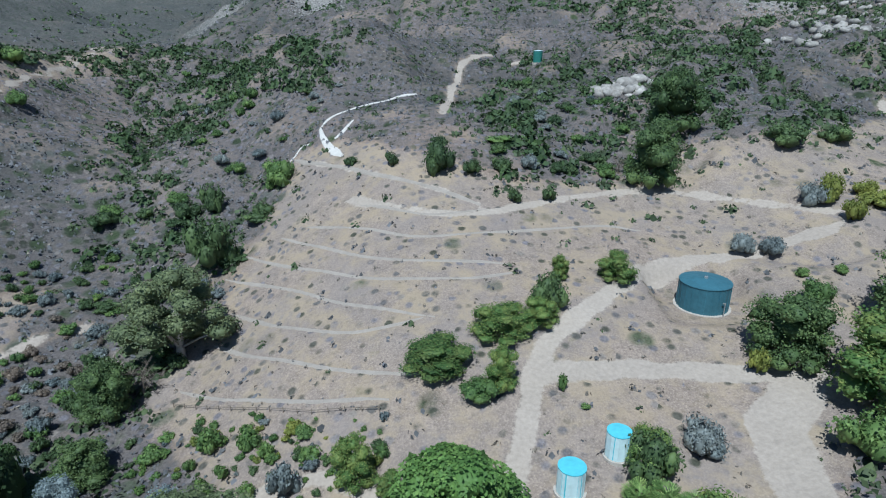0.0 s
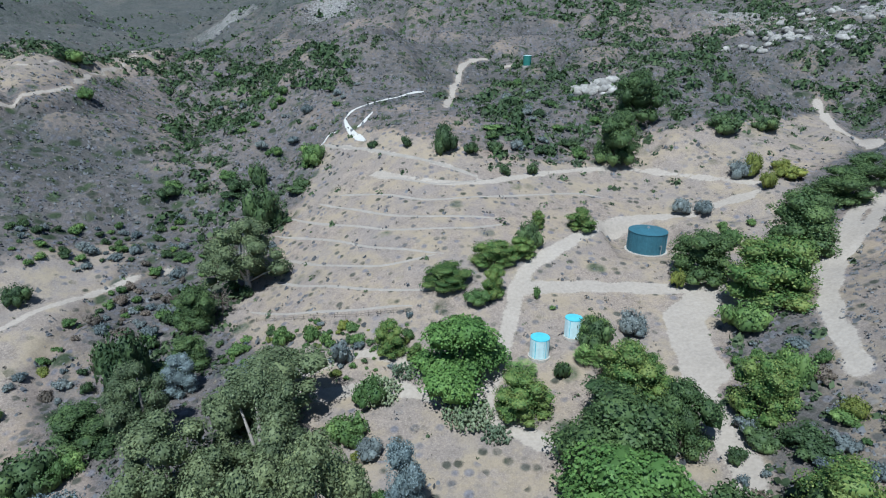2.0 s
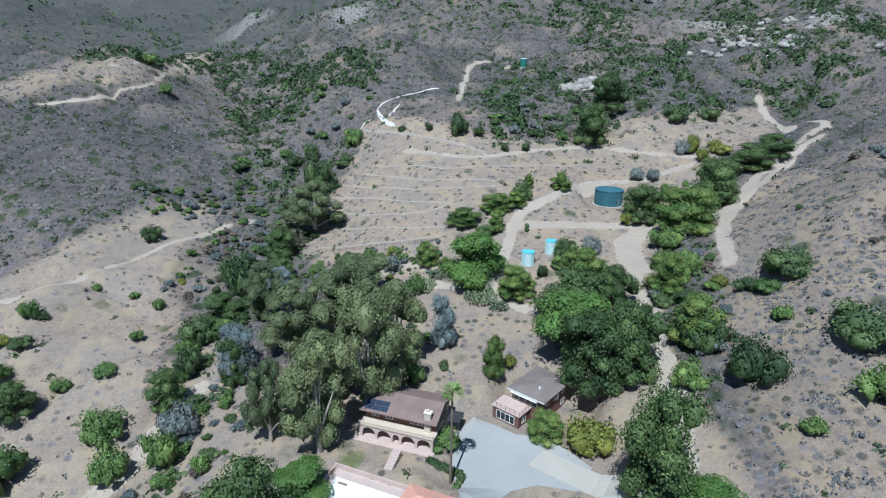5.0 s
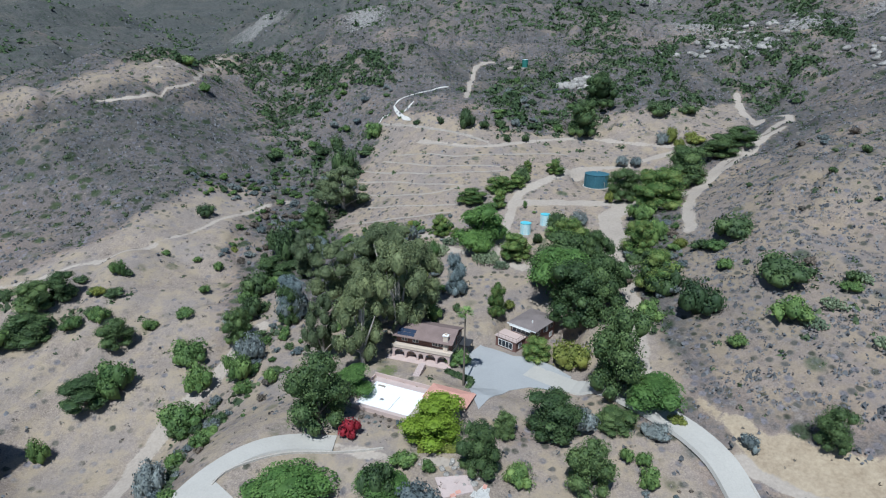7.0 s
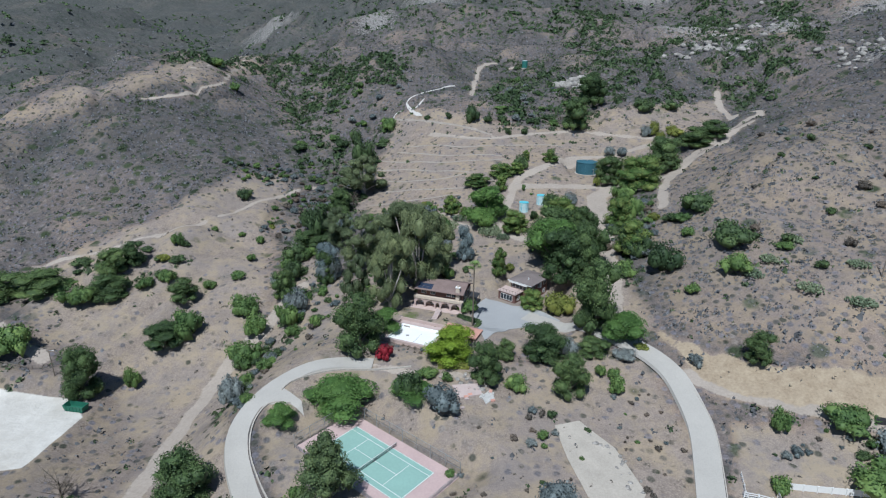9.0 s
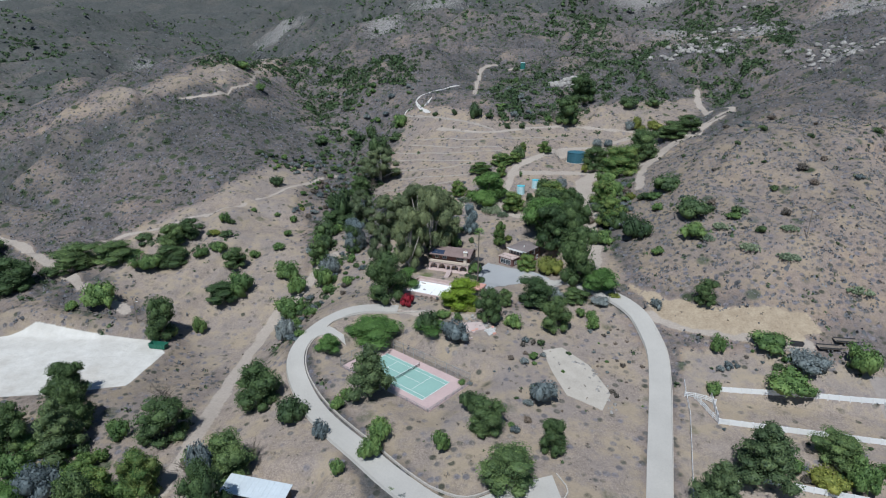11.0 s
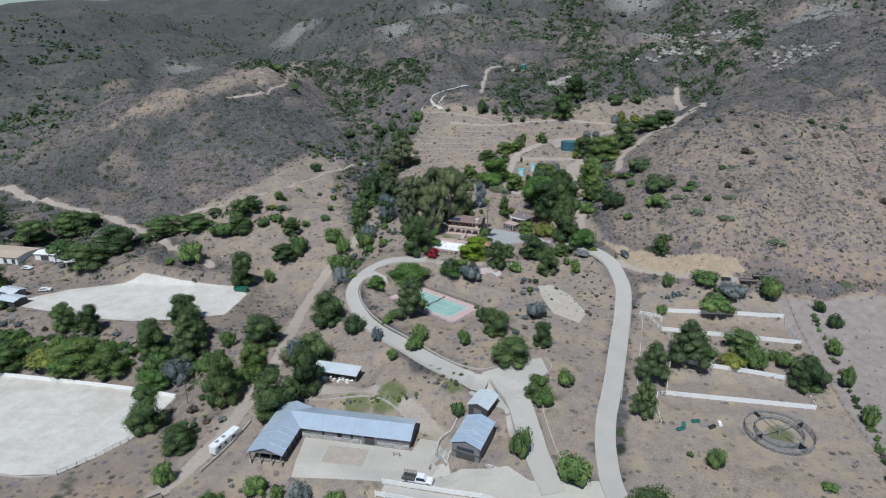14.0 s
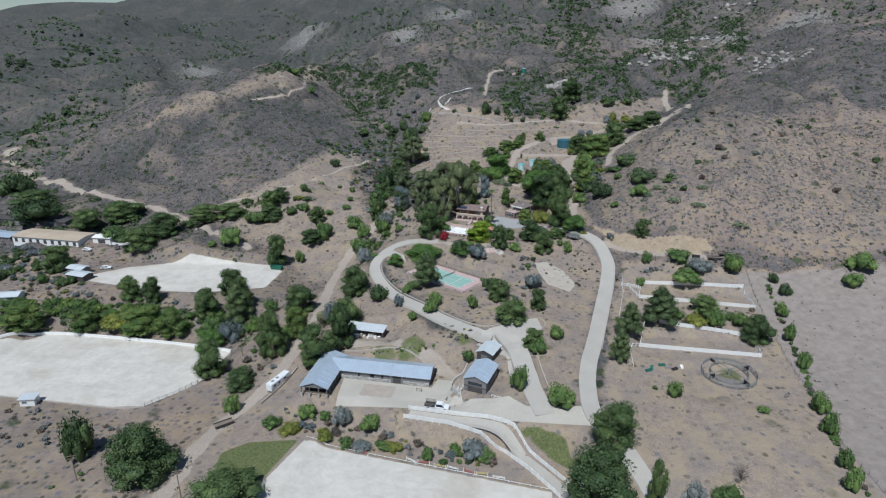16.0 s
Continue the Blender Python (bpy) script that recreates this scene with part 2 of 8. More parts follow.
# lines of the plan: dirt tracks and trails (half width, points)
TRACKS = {
    "tank_road": (1.8, [(7, 52), (11.9, 66.1), (14.6, 75), (16.4, 82.2), (18.7, 87.9), (25.8, 94.9), (35.3, 103.7), (43.8, 112.9), (52.1, 116), (75.2, 120.3), (86.2, 121.4)]),
    "bench_road": (1.1, [(86.2, 121.4), (92.7, 124.6), (85.8, 130.8), (71.3, 138.8), (54.9, 144.4), (37.6, 140.6), (20.3, 131.7), (8.4, 127.2), (-6.7, 130.6), (-20.8, 139.3)]),
    "east_track": (2.0, [(150.9, 161), (147.4, 140.9), (128.5, 126.2), (110.5, 110), (93.1, 90.6), (80.8, 78.2), (69.2, 74.3), (59.6, 78.9), (45.6, 81.9), (32.1, 82.9), (19.6, 81.9)]),
    "east_down": (2.2, [(47, 60), (44, 46), (43.4, 33), (41.5, 20), (39, 6), (36, -10)]),
    "east_sand": (3.8, [(56, 77), (48.5, 71), (47.2, 62), (46.6, 53)]),
    "east_low": (1.8, [(134.5, 123.3), (120.7, 114.9), (97.7, 89.9), (86.5, 81.4), (74.8, 66.6), (69.7, 54.7), (66.5, 44.3)]),
    "gully_top": (2.2, [(152.7, 204.1), (145.6, 182.6), (142.8, 166.3), (136.5, 145.2)]),
    "ridge_track": (0.9, [(-162.2, 303.4), (-154.0, 267.9), (-154.8, 250.6), (-145.7, 208.9), (-146.1, 191.2), (-151.3, 182.4), (-158.5, 170.1), (-168.3, 164.0), (-175.5, 162.9)]),
    "ridge_back": (0.7, [(-162.2, 303.4), (-171.4, 301.2), (-171.5, 275.5), (-157.6, 217.3), (-163.5, 203.6)]),
    "tank_trail": (1.3, [(2, 177.6), (7.5, 228.5), (12.6, 249.2), (25.5, 262.6), (42, 262)]),
    "field_trail": (0.6, [(-41.3, 170.9), (-25.3, 154.9), (-9.6, 142.1), (2.9, 135.4), (10.7, 130.7)]),
    "hill_trail": (0.9, [(-164.9, 40.2), (-138.0, 46.3), (-120.8, 56.7), (-107.9, 70.4), (-97.5, 90.3), (-84.6, 110.1), (-75.2, 117.2)]),
    "west_road": (2.0, [(-353.7, 153.0), (-346.3, 131.4), (-328.1, 105.8), (-309.8, 90.8), (-292.7, 80.9), (-261.8, 67.8), (-232.7, 53.4), (-207.8, 44.1), (-181.6, 23.0), (-165.0, 12.3), (-144.6, -5.4), (-129.6, -12.0)]),
    "ravine_track": (2.4, [(-104, -190), (-101.6, -171.9), (-100.5, -155.8), (-95.7, -140.9), (-91.3, -131.9), (-86.2, -115.1), (-82.8, -98.7), (-80.4, -78), (-81.9, -38.8), (-79.5, -15.3), (-70.7, 4.3), (-62, 24)]),
    "spur_east": (2.6, [(46, -38), (50.9, -41.4), (60, -46.9), (70.2, -52.5), (82, -58)]),
    "barn_back": (2.0, [(-70, -104), (-60, -106), (-48, -108), (-36, -116), (-26, -124), (-24, -134)]),
    "pool_path": (0.9, [(-33, -30.6), (-26, -32.6), (-17.4, -35.6), (-8, -36.2), (0, -36.4)]),
    "garden_path": (1.8, [(-24, 59), (-14, 58.6), (-2.7, 54.5), (7.2, 51.1), (15.8, 42.3), (27, 39.5)]),
    "orchard_path": (1.2, [(-28, 66), (-16, 68), (-8, 64), (4, 60), (12, 66)]),
}
TERRACES = [
    [(-17.4, 135.7), (-1, 127.7), (11.9, 129.2)],
    [(-30.5, 135.6), (-15.1, 126.6), (-0.9, 119.9), (12.5, 120.7), (36.5, 127.7), (47, 127.5)],
    [(-36.8, 135.5), (-18.2, 120.2), (-0.8, 111.6), (15.2, 110.1)],
    [(-46.6, 135.0), (-25.4, 118.4), (-7.5, 108.1), (5.9, 105.3), (17.2, 107.9)],
    [(-48.9, 128.5), (-35.8, 119.5), (-18.7, 106), (-6.9, 98.7), (0.4, 95.7)],
    [(-43.7, 115.5), (-29.9, 104.6), (-17.3, 96.9), (-7.7, 95.1), (-1.6, 96)],
    [(-44.8, 107.2), (-31.3, 96.9), (-18.2, 89), (-7.9, 84.5), (-0.4, 83.2)],
    [(-47.7, 96.3), (-34.3, 88.5), (-19, 82.3), (-6.6, 79.1)],
]
WHITE_CUTS = [
    [(-24.9, 159.6), (-28.6, 165.8), (-32.3, 172.9), (-34.5, 179.3)],
    [(-34.5, 179.3), (-31.6, 186.4), (-26.1, 191.5), (-21.1, 195.3), (-13.5, 203.7), (-6.5, 206.9)],
    [(-29.2, 172.1), (-27.4, 173.7), (-24.4, 178.5)],
    [(-42.3, 170.1), (-40.3, 175.6), (-36.7, 174.8)],
]
# bare or mown ground
FIELD = [(-40.3, 174.7), (-27.8, 171.0), (-10.4, 155.3), (7.3, 146.7), (18.3, 141.5), (37.7, 145.9), (54.4, 147.9), (69.2, 165.4), (94.4, 158.7), (144.9, 191.5), (151.9, 194.7), (133.9, 148.3), (99.4, 123.5), (88.9, 85.6), (67.4, 76.6), (57.6, 67.9), (48.8, 54.9), (44.9, 39), (38, 0), (10, 20), (1.8, 27.7), (-12.4, 32.4), (-20, 50), (-32, 70), (-54.8, 94.4), (-52.3, 105.4), (-45.3, 126.7), (-41.8, 157.3)]
WEST_BARE = [(-64.4, -41.3), (-70, 10), (-85.3, 70.6), (-90.8, 126.9), (-97.0, 126.6), (-115.4, 96.9), (-135, 62), (-152, 48), (-170, 25), (-110, -20), (-95, -40)]
WEST_CREST = [(-231.3, 149.0), (-198.6, 172.0), (-165.0, 238.0), (-160, 303), (-146, 300), (-142.5, 283.9), (-154.1, 189.4), (-206.5, 143.3), (-250.7, 131.5)]
EAST_SLOPE = [(47, -22), (52, 20), (66, 58), (100, 95), (140, 110), (190, 60), (330, 40), (330, -60), (120, -66), (90, -50)]
EAST_CUT = [(43.6, -21.2), (53.7, -33.2), (68.7, -41.4), (86.1, -48.2), (88, -54), (82.2, -57), (62.9, -50), (48.9, -40)]
WEST_HILL = [(-323.0, 120.9), (-247.3, 80.9), (-185.1, 47.5), (-121.3, 83.7), (-84.5, 139.7), (-100.4, 195.8), (-134.2, 205.5), (-172.2, 150.2), (-229.9, 135.5), (-322.7, 149.0)]
HOUSE_GROUND = [(-51.2, -10.5), (-46, 20), (-36, 62), (-20, 62), (0, 30), (20, 25), (42, 30), (44, -20), (20, -20), (-10, -30)]
WEST_LOW = [(-300, -16), (-200, -10), (-110, -18), (-84, -40), (-90, -110), (-110, -180), (-140, -330), (-420, -330), (-420, -60)]
RAVINE_BANK = [(-67.0, -41.6), (-72.7, 30.9), (-65.9, 50.6), (-52, 34), (-40, 18), (-38, -6), (-54.5, -14.0)]
# pale rocky slopes and irrigated green patches: x, y, radius
OUTCROPS = [(-190, 524, 60), (-272, 799, 70), (-385, 599, 50), (-290, 532, 40), (209, 511, 60), (188, 351, 40), (238.1, 297.2, 26), (229.6, 179.6, 14), (179.9, 241.1, 16), (309, 301, 40), (-21, 512, 50), (-74.0, 411.0, 30)]
GREEN_PATCHES = [(-40, -112, 6), (-50, -113, 5), (-22, -112, 4), (-9, 12, 3), (64.4, -128.8, 4.5), (-24, -4, 3.5), (-30, 4, 4), (20, -64, 4)]
LOOP_GROUND = [(-65.7, -20.9), (-51.4, -8), (-29.2, -20), (-10, -30), (12.6, -30), (20.9, -18), (38.3, -30), (40.5, -58), (31, -84.4), (19.2, -119.5), (14, -146), (0.8, -140), (-0.5, -101.9), (-14.4, -107.9), (-33, -89.1), (-53, -57.9)]
SOUTH_EAST = [(50, -52), (81.2, -60.6), (107.5, -71), (119.7, -69.4), (260, -80), (260, -330), (-120, -330), (6.9, -179.7), (20, -140), (36, -90)]
YARD = [(-92, -108), (-88, -77.7), (-84, -38.8), (-68.2, -39.4), (-34.3, -103.6), (-6.6, -116.2), (0.2, -149.7), (13.2, -150.9), (10, -330), (-140, -330), (-108, -174), (-100, -139)]
ARENA_LOW = [(-195.5, -90.8), (-188.8, -83.7), (-161.7, -87.2), (-127.5, -93.2), (-110.6, -97.4), (-114.7, -119.9), (-118.7, -125.3), (-126.6, -133.1), (-137.4, -133.8), (-178.4, -127.7), (-215, -126), (-214, -97.4)]
ARENA_HIGH = [(-202, -44), (-184.7, -30), (-156.1, -20.1), (-114.6, -25.7), (-107.2, -33.5), (-109.8, -52.8), (-142.3, -60.6), (-174, -52.4)]
ARENA_SOUTH = [(-69.5, -153.9), (-42.4, -161.5), (-0.2, -173), (-8, -200), (-60, -200), (-92, -190), (-78.2, -172.2)]
LAWNS = [[(-9.4, -153.5), (-2.2, -154.5), (5.5, -157.5), (12, -170), (5.4, -164), (-0.7, -158.5)], [(-92.8, -158.6), (-86.2, -153.8), (-71.2, -153.8), (-78, -170.2), (-84.1, -170.1), (-91.8, -165.7)]]
EAST_FIELD = [(92, -68), (107, -71), (150, -72), (260, -80), (260, -330), (84, -330), (78, -180), (84, -140), (90, -110)]


def fade(d, soft):
    return smooth(d / soft + 0.5)


def close(line, x, y, reach=14.0):
    """Distance to a line, looked up only near it (elsewhere: far)."""
    ax, ay = np.array(line).min(0) - reach
    bx, by = np.array(line).max(0) + reach
    m = (x > ax) & (x < bx) & (y > ay) & (y < by)
    d = np.full(x.shape, 1e3)
    d[m] = along(line, x[m], y[m])
    return d


def masks(x, y, soft=1.6):
    """Brush, bare track, pale sand, lawn, clay bank, rock and dense far chaparral at x, y, each 0 to 1."""
    jig = wobble(x, y, 6, 11) * 1.2
    bare = np.zeros_like(x)
    for poly, edge, full in ((FIELD, 5, 0.84), (WEST_BARE, 12, 0.95), (RAVINE_BANK, 8, 0.8), (WEST_CREST, 14, 0.75), (EAST_SLOPE, 14, 0.54), (HOUSE_GROUND, 8, 0.88), (WEST_LOW, 12, 0.62), (EAST_CUT, 3, 1), (LOOP_GROUND, 6, 0.9), (SOUTH_EAST, 4, 1), (YARD, 5, 0.95), (ARENA_LOW, 3, 1), (ARENA_HIGH, 3, 1), (ARENA_SOUTH, 3, 1)):
        bare = np.maximum(bare, full * fade(inside(poly, x, y) + jig, edge))
    track = np.zeros_like(x)
    for half, line in TRACKS.values():
        track = np.maximum(track, fade(half - close(curve_of(line, 5), x, y) + jig * 0.45, soft))
    white = np.zeros_like(x)
    for poly in (ARENA_LOW, ARENA_HIGH, ARENA_SOUTH):
        white = np.maximum(white, fade(inside(poly, x, y), soft))
    lawn = np.zeros_like(x)
    for poly in LAWNS:
        lawn = np.maximum(lawn, fade(inside(poly, x, y), soft))
    for a, b, r in GREEN_PATCHES:
        lawn = np.maximum(lawn, 0.58 * fade(r - np.hypot(x - a, y - b) + jig, soft))
    cut = fade(inside(EAST_CUT, x, y) + jig, soft * 1.5)
    tilled = fade(inside(EAST_FIELD, x, y) + jig * 0.5, soft)
    rock = np.zeros_like(x)
    for a, b, r in OUTCROPS:
        rock = np.maximum(rock, 0.64 * np.exp(-((x - a) ** 2 + (y - b) ** 2) / (r * r)))
    d = np.hypot(x + 20, y + 40)
    beds = np.maximum(drain(x, y, 75, 13) * smooth((d - 260) / 300), 0.8 * drain(x, y, 38, 29) * smooth((d - 150) / 120))
    east = 1 - 0.45 * smooth((x - 40) / 120) * (1 - smooth((d - 600) / 400))
    dense = np.clip(0.62 * smooth((d - 300) / 260) + 0.42 * smooth((d - 900) / 450) + 0.6 * beds ** 2 + 0.38 * fade(inside(WEST_HILL, x, y), 30), 0, 1)
    spur = np.clip(0.76 + 0.40 * drain(x, y, 38, 29) + 0.16 * wobble(x, y, 15, 61) + 0.14 * wobble(x, y, 48, 63), 0.42, 1)
    brush = (1 - bare) * (1 - track) * (1 - white) * spur
    return brush, track, white, lawn, cut, rock, dense * east * (1 - bare), tilled


def ground_height(x, y):
    """The ground with its small terraces and the worn beds of tracks."""
    z = height(x, y)
    for line in TERRACES:
        d = along(line, x, y)
        z = z - 0.25 * np.exp(-(d / 1.3) ** 2)
    return z


def make_ground():
    xs, ys = spaced(-230, 190, 1.5, 1.085, 4300), spaced(-200, 300, 1.5, 1.085, 4300)
    gx, gy = np.meshgrid(xs, ys)
    z = ground_height(gx, gy)
    nx, ny = len(xs), len(ys)
    co = np.stack([gx, gy, z], -1).reshape(-1, 3)
    i = np.arange(nx * ny).reshape(ny, nx)
    quads = np.stack([i[:-1, :-1], i[:-1, 1:], i[1:, 1:], i[1:, :-1]], -1).reshape(-1, 4)
    me = bpy.data.meshes.new("ground")
    me.vertices.add(len(co))
    me.vertices.foreach_set("co", co.ravel())
    me.loops.add(quads.size)
    me.loops.foreach_set("vertex_index", quads.ravel().astype(np.int32))
    me.polygons.add(len(quads))
    me.polygons.foreach_set("loop_start", np.arange(0, quads.size, 4, dtype=np.int32))
    me.polygons.foreach_set("use_smooth", np.ones(len(quads), bool))
    me.update(calc_edges=True)
    for name, values in zip(("brush", "track", "white", "lawn", "cut", "rock", "dense", "tilled"), masks(gx, gy, 4.0)):
        me.attributes.new(name, "FLOAT", "POINT").data.foreach_set("value", values.ravel().astype(np.float32))
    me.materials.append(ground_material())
    return tagged(new("ground", me), "dry brown hillside ground with brush, tracks and sandy arenas", "ground", kind="structure")


def ground_material():
    m = bpy.data.materials.new("earth")
    m.use_nodes = True
    nt = m.node_tree
    bsdf = nt.nodes["Principled BSDF"]
    bsdf.inputs["Roughness"].default_value, bsdf.inputs["Specular IOR Level"].default_value = 0.95, 0.1
    coord = nt.nodes.new("ShaderNodeTexCoord").outputs["Object"]

    def mask(name):
        a = nt.nodes.new("ShaderNodeAttribute")
        a.attribute_name = name
        return a.outputs["Fac"]
    fine, mid, broad, huge = noise_of(nt, coord, 1.6, 5), noise_of(nt, coord, 0.35, 5), noise_of(nt, coord, 0.05, 5), noise_of(nt, coord, 0.011, 6, 0.65)
    speck, clump, drift = noise_of(nt, coord, 3.2, 3, 0.75), noise_of(nt, coord, 0.75, 4, 0.7), noise_of(nt, coord, 0.13, 5, 0.7)
    dirt = mix(nt, 0.5, ramp(nt, fine, [(0.3, (0.165, 0.136, 0.117)), (0.7, (0.354, 0.294, 0.251))]), ramp(nt, mid, [(0.35, (0.189, 0.155, 0.133)), (0.7, (0.335, 0.277, 0.236))]))
    dirt = mix(nt, ramp(nt, speck, [(0.52, (0, 0, 0)), (0.66, (0.55, 0.55, 0.55))]), dirt, (0.438, 0.372, 0.303))
    dirt = mix(nt, ramp(nt, speck, [(0.30, (0.6, 0.6, 0.6)), (0.42, (0, 0, 0))]), dirt, (0.097, 0.083, 0.069))
    dirt = mix(nt, ramp(nt, broad, [(0.42, (0, 0, 0)), (0.66, (0.6, 0.6, 0.6))]), dirt, (0.233, 0.207, 0.197))
    dirt = mix(nt, ramp(nt, drift, [(0.45, (0, 0, 0)), (0.62, (0.6, 0.6, 0.6))]), dirt, (0.359, 0.292, 0.200))
    dirt = mix(nt, 1.0, dirt, (1.0, 0.985, 0.95), "MULTIPLY")
    # low shrubs that cover the slopes: single crowns about two metres wide, larger ones between them, thicker where the brush is thick
    def shrubs(scale, inner, outer, colours):
        v = node(nt, "ShaderNodeTexVoronoi", Scale=scale, Randomness=1.0)
        bend = mix(nt, 0.9 / scale * 0.12, coord, node_colour(nt, coord, scale * 2.2), "ADD")
        nt.links.new(bend, v.inputs["Vector"])
        split = nt.nodes.new("ShaderNodeSeparateColor")
        nt.links.new(v.outputs["Color"], split.inputs[0])
        crown_mask = ramp(nt, v.outputs["Distance"], [(inner, (1, 1, 1)), (outer, (0, 0, 0))])
        return crown_mask, mix(nt, 1.0, ramp(nt, split.outputs[0], colours), ramp(nt, fine, [(0.3, (0.62, 0.62, 0.62)), (0.7, (1.35, 1.35, 1.35))]), "MULTIPLY"), split.outputs[1]
    low, low_colour, low_pick = shrubs(0.50, 0.30, 0.52, [(0.0, (0.040, 0.046, 0.032)), (0.28, (0.076, 0.076, 0.064)), (0.55, (0.124, 0.116, 0.122)), (0.82, (0.162, 0.153, 0.168)), (1.0, (0.215, 0.187, 0.158))])
    tall, tall_colour, tall_pick = shrubs(0.155, 0.24, 0.42, [(0.0, (0.030, 0.042, 0.024)), (0.5, (0.060, 0.080, 0.040)), (0.8, (0.085, 0.092, 0.072)), (1.0, (0.120, 0.118, 0.118))])
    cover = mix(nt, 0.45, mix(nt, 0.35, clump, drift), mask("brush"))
    hill = mix(nt, 1.0, dirt, (0.66, 0.625, 0.64), "MULTIPLY")
    c = mix(nt, mask("brush"), dirt, hill)
    # mottled ground between the shrubs, its colour darkened for the shade in the gaps
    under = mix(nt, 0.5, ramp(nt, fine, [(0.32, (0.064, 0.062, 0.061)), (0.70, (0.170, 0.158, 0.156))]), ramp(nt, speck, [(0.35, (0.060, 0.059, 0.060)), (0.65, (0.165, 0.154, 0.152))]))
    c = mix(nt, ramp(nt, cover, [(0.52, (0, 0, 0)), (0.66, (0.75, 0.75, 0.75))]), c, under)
    c = mix(nt, mix(nt, 1.0, low, ramp(nt, mix(nt, 0.3, cover, low_pick), [(0.40, (0, 0, 0)), (0.50, (0.9, 0.9, 0.9))]), "MULTIPLY"), c, low_colour)
    thick = mix(nt, 0.42, mix(nt, 0.5, tall_pick, drift), mix(nt, 0.6, mask("brush"), mask("dense")))
    c = mix(nt, mix(nt, 1.0, tall, ramp(nt, thick, [(0.415, (0, 0, 0)), (0.485, (0.95, 0.95, 0.95))]), "MULTIPLY"), c, tall_colour)
    # slopes of darker and paler growth, a hundred metres across
    c = mix(nt, mask("brush"), c, mix(nt, 1.0, c, ramp(nt, huge, [(0.40, (0.62, 0.65, 0.65)), (0.52, (0.90, 0.90, 0.91)), (0.64, (1.18, 1.10, 1.04))]), "MULTIPLY"))
    deep = ramp(nt, mix(nt, 0.5, fine, drift), [(0.36, (0.022, 0.029, 0.026)), (0.64, (0.110, 0.118, 0.108))])
    c = mix(nt, ramp(nt, mix(nt, 0.5, mix(nt, 0.5, clump, drift), mask("dense")), [(0.47, (0, 0, 0)), (0.66, (0.62, 0.62, 0.62))]), c, deep)
    path = mix(nt, 0.5, ramp(nt, fine, [(0.3, (0.265, 0.228, 0.188)), (0.7, (0.425, 0.364, 0.304))]), ramp(nt, broad, [(0.3, (0.302, 0.258, 0.217)), (0.7, (0.451, 0.387, 0.326))]))
    sand = mix(nt, 0.5, ramp(nt, mid, [(0.3, (0.490, 0.462, 0.412)), (0.7, (0.615, 0.585, 0.530))]), ramp(nt, drift, [(0.3, (0.440, 0.408, 0.352)), (0.62, (0.630, 0.602, 0.546))]))
    sand = mix(nt, ramp(nt, broad, [(0.54, (0, 0, 0)), (0.7, (0.5, 0.5, 0.5))]), sand, (0.40, 0.345, 0.275))
    grass = ramp(nt, fine, [(0.3, (0.060, 0.085, 0.030)), (0.7, (0.160, 0.175, 0.075))])
    clay = mix(nt, 0.5, ramp(nt, mid, [(0.3, (0.250, 0.185, 0.120)), (0.7, (0.450, 0.365, 0.255))]), ramp(nt, fine, [(0.3, (0.230, 0.180, 0.125)), (0.7, (0.430, 0.350, 0.250))]))
    stone = ramp(nt, speck, [(0.40, (0.14, 0.13, 0.12)), (0.62, (0.38, 0.362, 0.335))])
    ragged = mix(nt, 0.5, mid, fine)
    soil = ramp(nt, mid, [(0.3, (0.225, 0.194, 0.172)), (0.7, (0.315, 0.273, 0.243))])
    for name, colour, wild in (("tilled", soil, 0.3), ("track", path, 0.42), ("cut", clay, 0.4), ("white", sand, 0.2), ("lawn", grass, 0.4), ("rock", stone, 0.62)):
        rough_edge = mix(nt, wild, mask(name), clump if name == "rock" else ragged)
        c = mix(nt, ramp(nt, rough_edge, [(0.47, (0, 0, 0)), (0.55, (0.95, 0.95, 0.95))]), c, colour)
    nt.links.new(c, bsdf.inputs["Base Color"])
    lumps = mix(nt, mask("brush"), mid, mix(nt, 0.55, mix(nt, 0.35, clump, drift), mix(nt, 0.35, low, tall)))
    b = node(nt, "ShaderNodeBump", Strength=0.6, Distance=0.6)
    nt.links.new(lumps, b.inputs["Height"])
    nt.links.new(b.outputs[0], bsdf.inputs["Normal"])
    return m


make_ground()

# ---- things ----
def box(bm, x0, x1, y0, y1, z0, z1, m=None):
    v = [bm.verts.new((x, y, z)) for z in (z0, z1) for x, y in ((x0, y0), (x1, y0), (x1, y1), (x0, y1))]
    for f in ((3, 2, 1, 0), (4, 5, 6, 7), (0, 1, 5, 4), (1, 2, 6, 5), (2, 3, 7, 6), (3, 0, 4, 7)):
        bm.faces.new([v[i] for i in f])
    if m is not None:
        bmesh.ops.transform(bm, matrix=m, verts=v)
    return v


def solid(name, bm, material, smooth_faces=False):
    me = bpy.data.meshes.new(name)
    bm.normal_update()
    bm.to_mesh(me)
    bm.free()
    me.materials.append(material)
    if smooth_faces:
        me.polygons.foreach_set("use_smooth", np.ones(len(me.polygons), bool))
    return me


def part(name, bm, material, parent, label="", smooth_faces=False):
    """One mesh under a thing or a part."""
    ob = new(name, solid(name, bm, material, smooth_faces))
    ob.parent = parent
    return tagged(ob, label)


def thing(name, x, y, z, turn, label, category, group=""):
    ob = new(name)
    ob.matrix_world = pose(x, y, z, 0, 0, turn)
    return tagged(ob, label, category, group)


def level(x, y):
    return float(ground_height(np.array([float(x)]), np.array([float(y)]))[0])


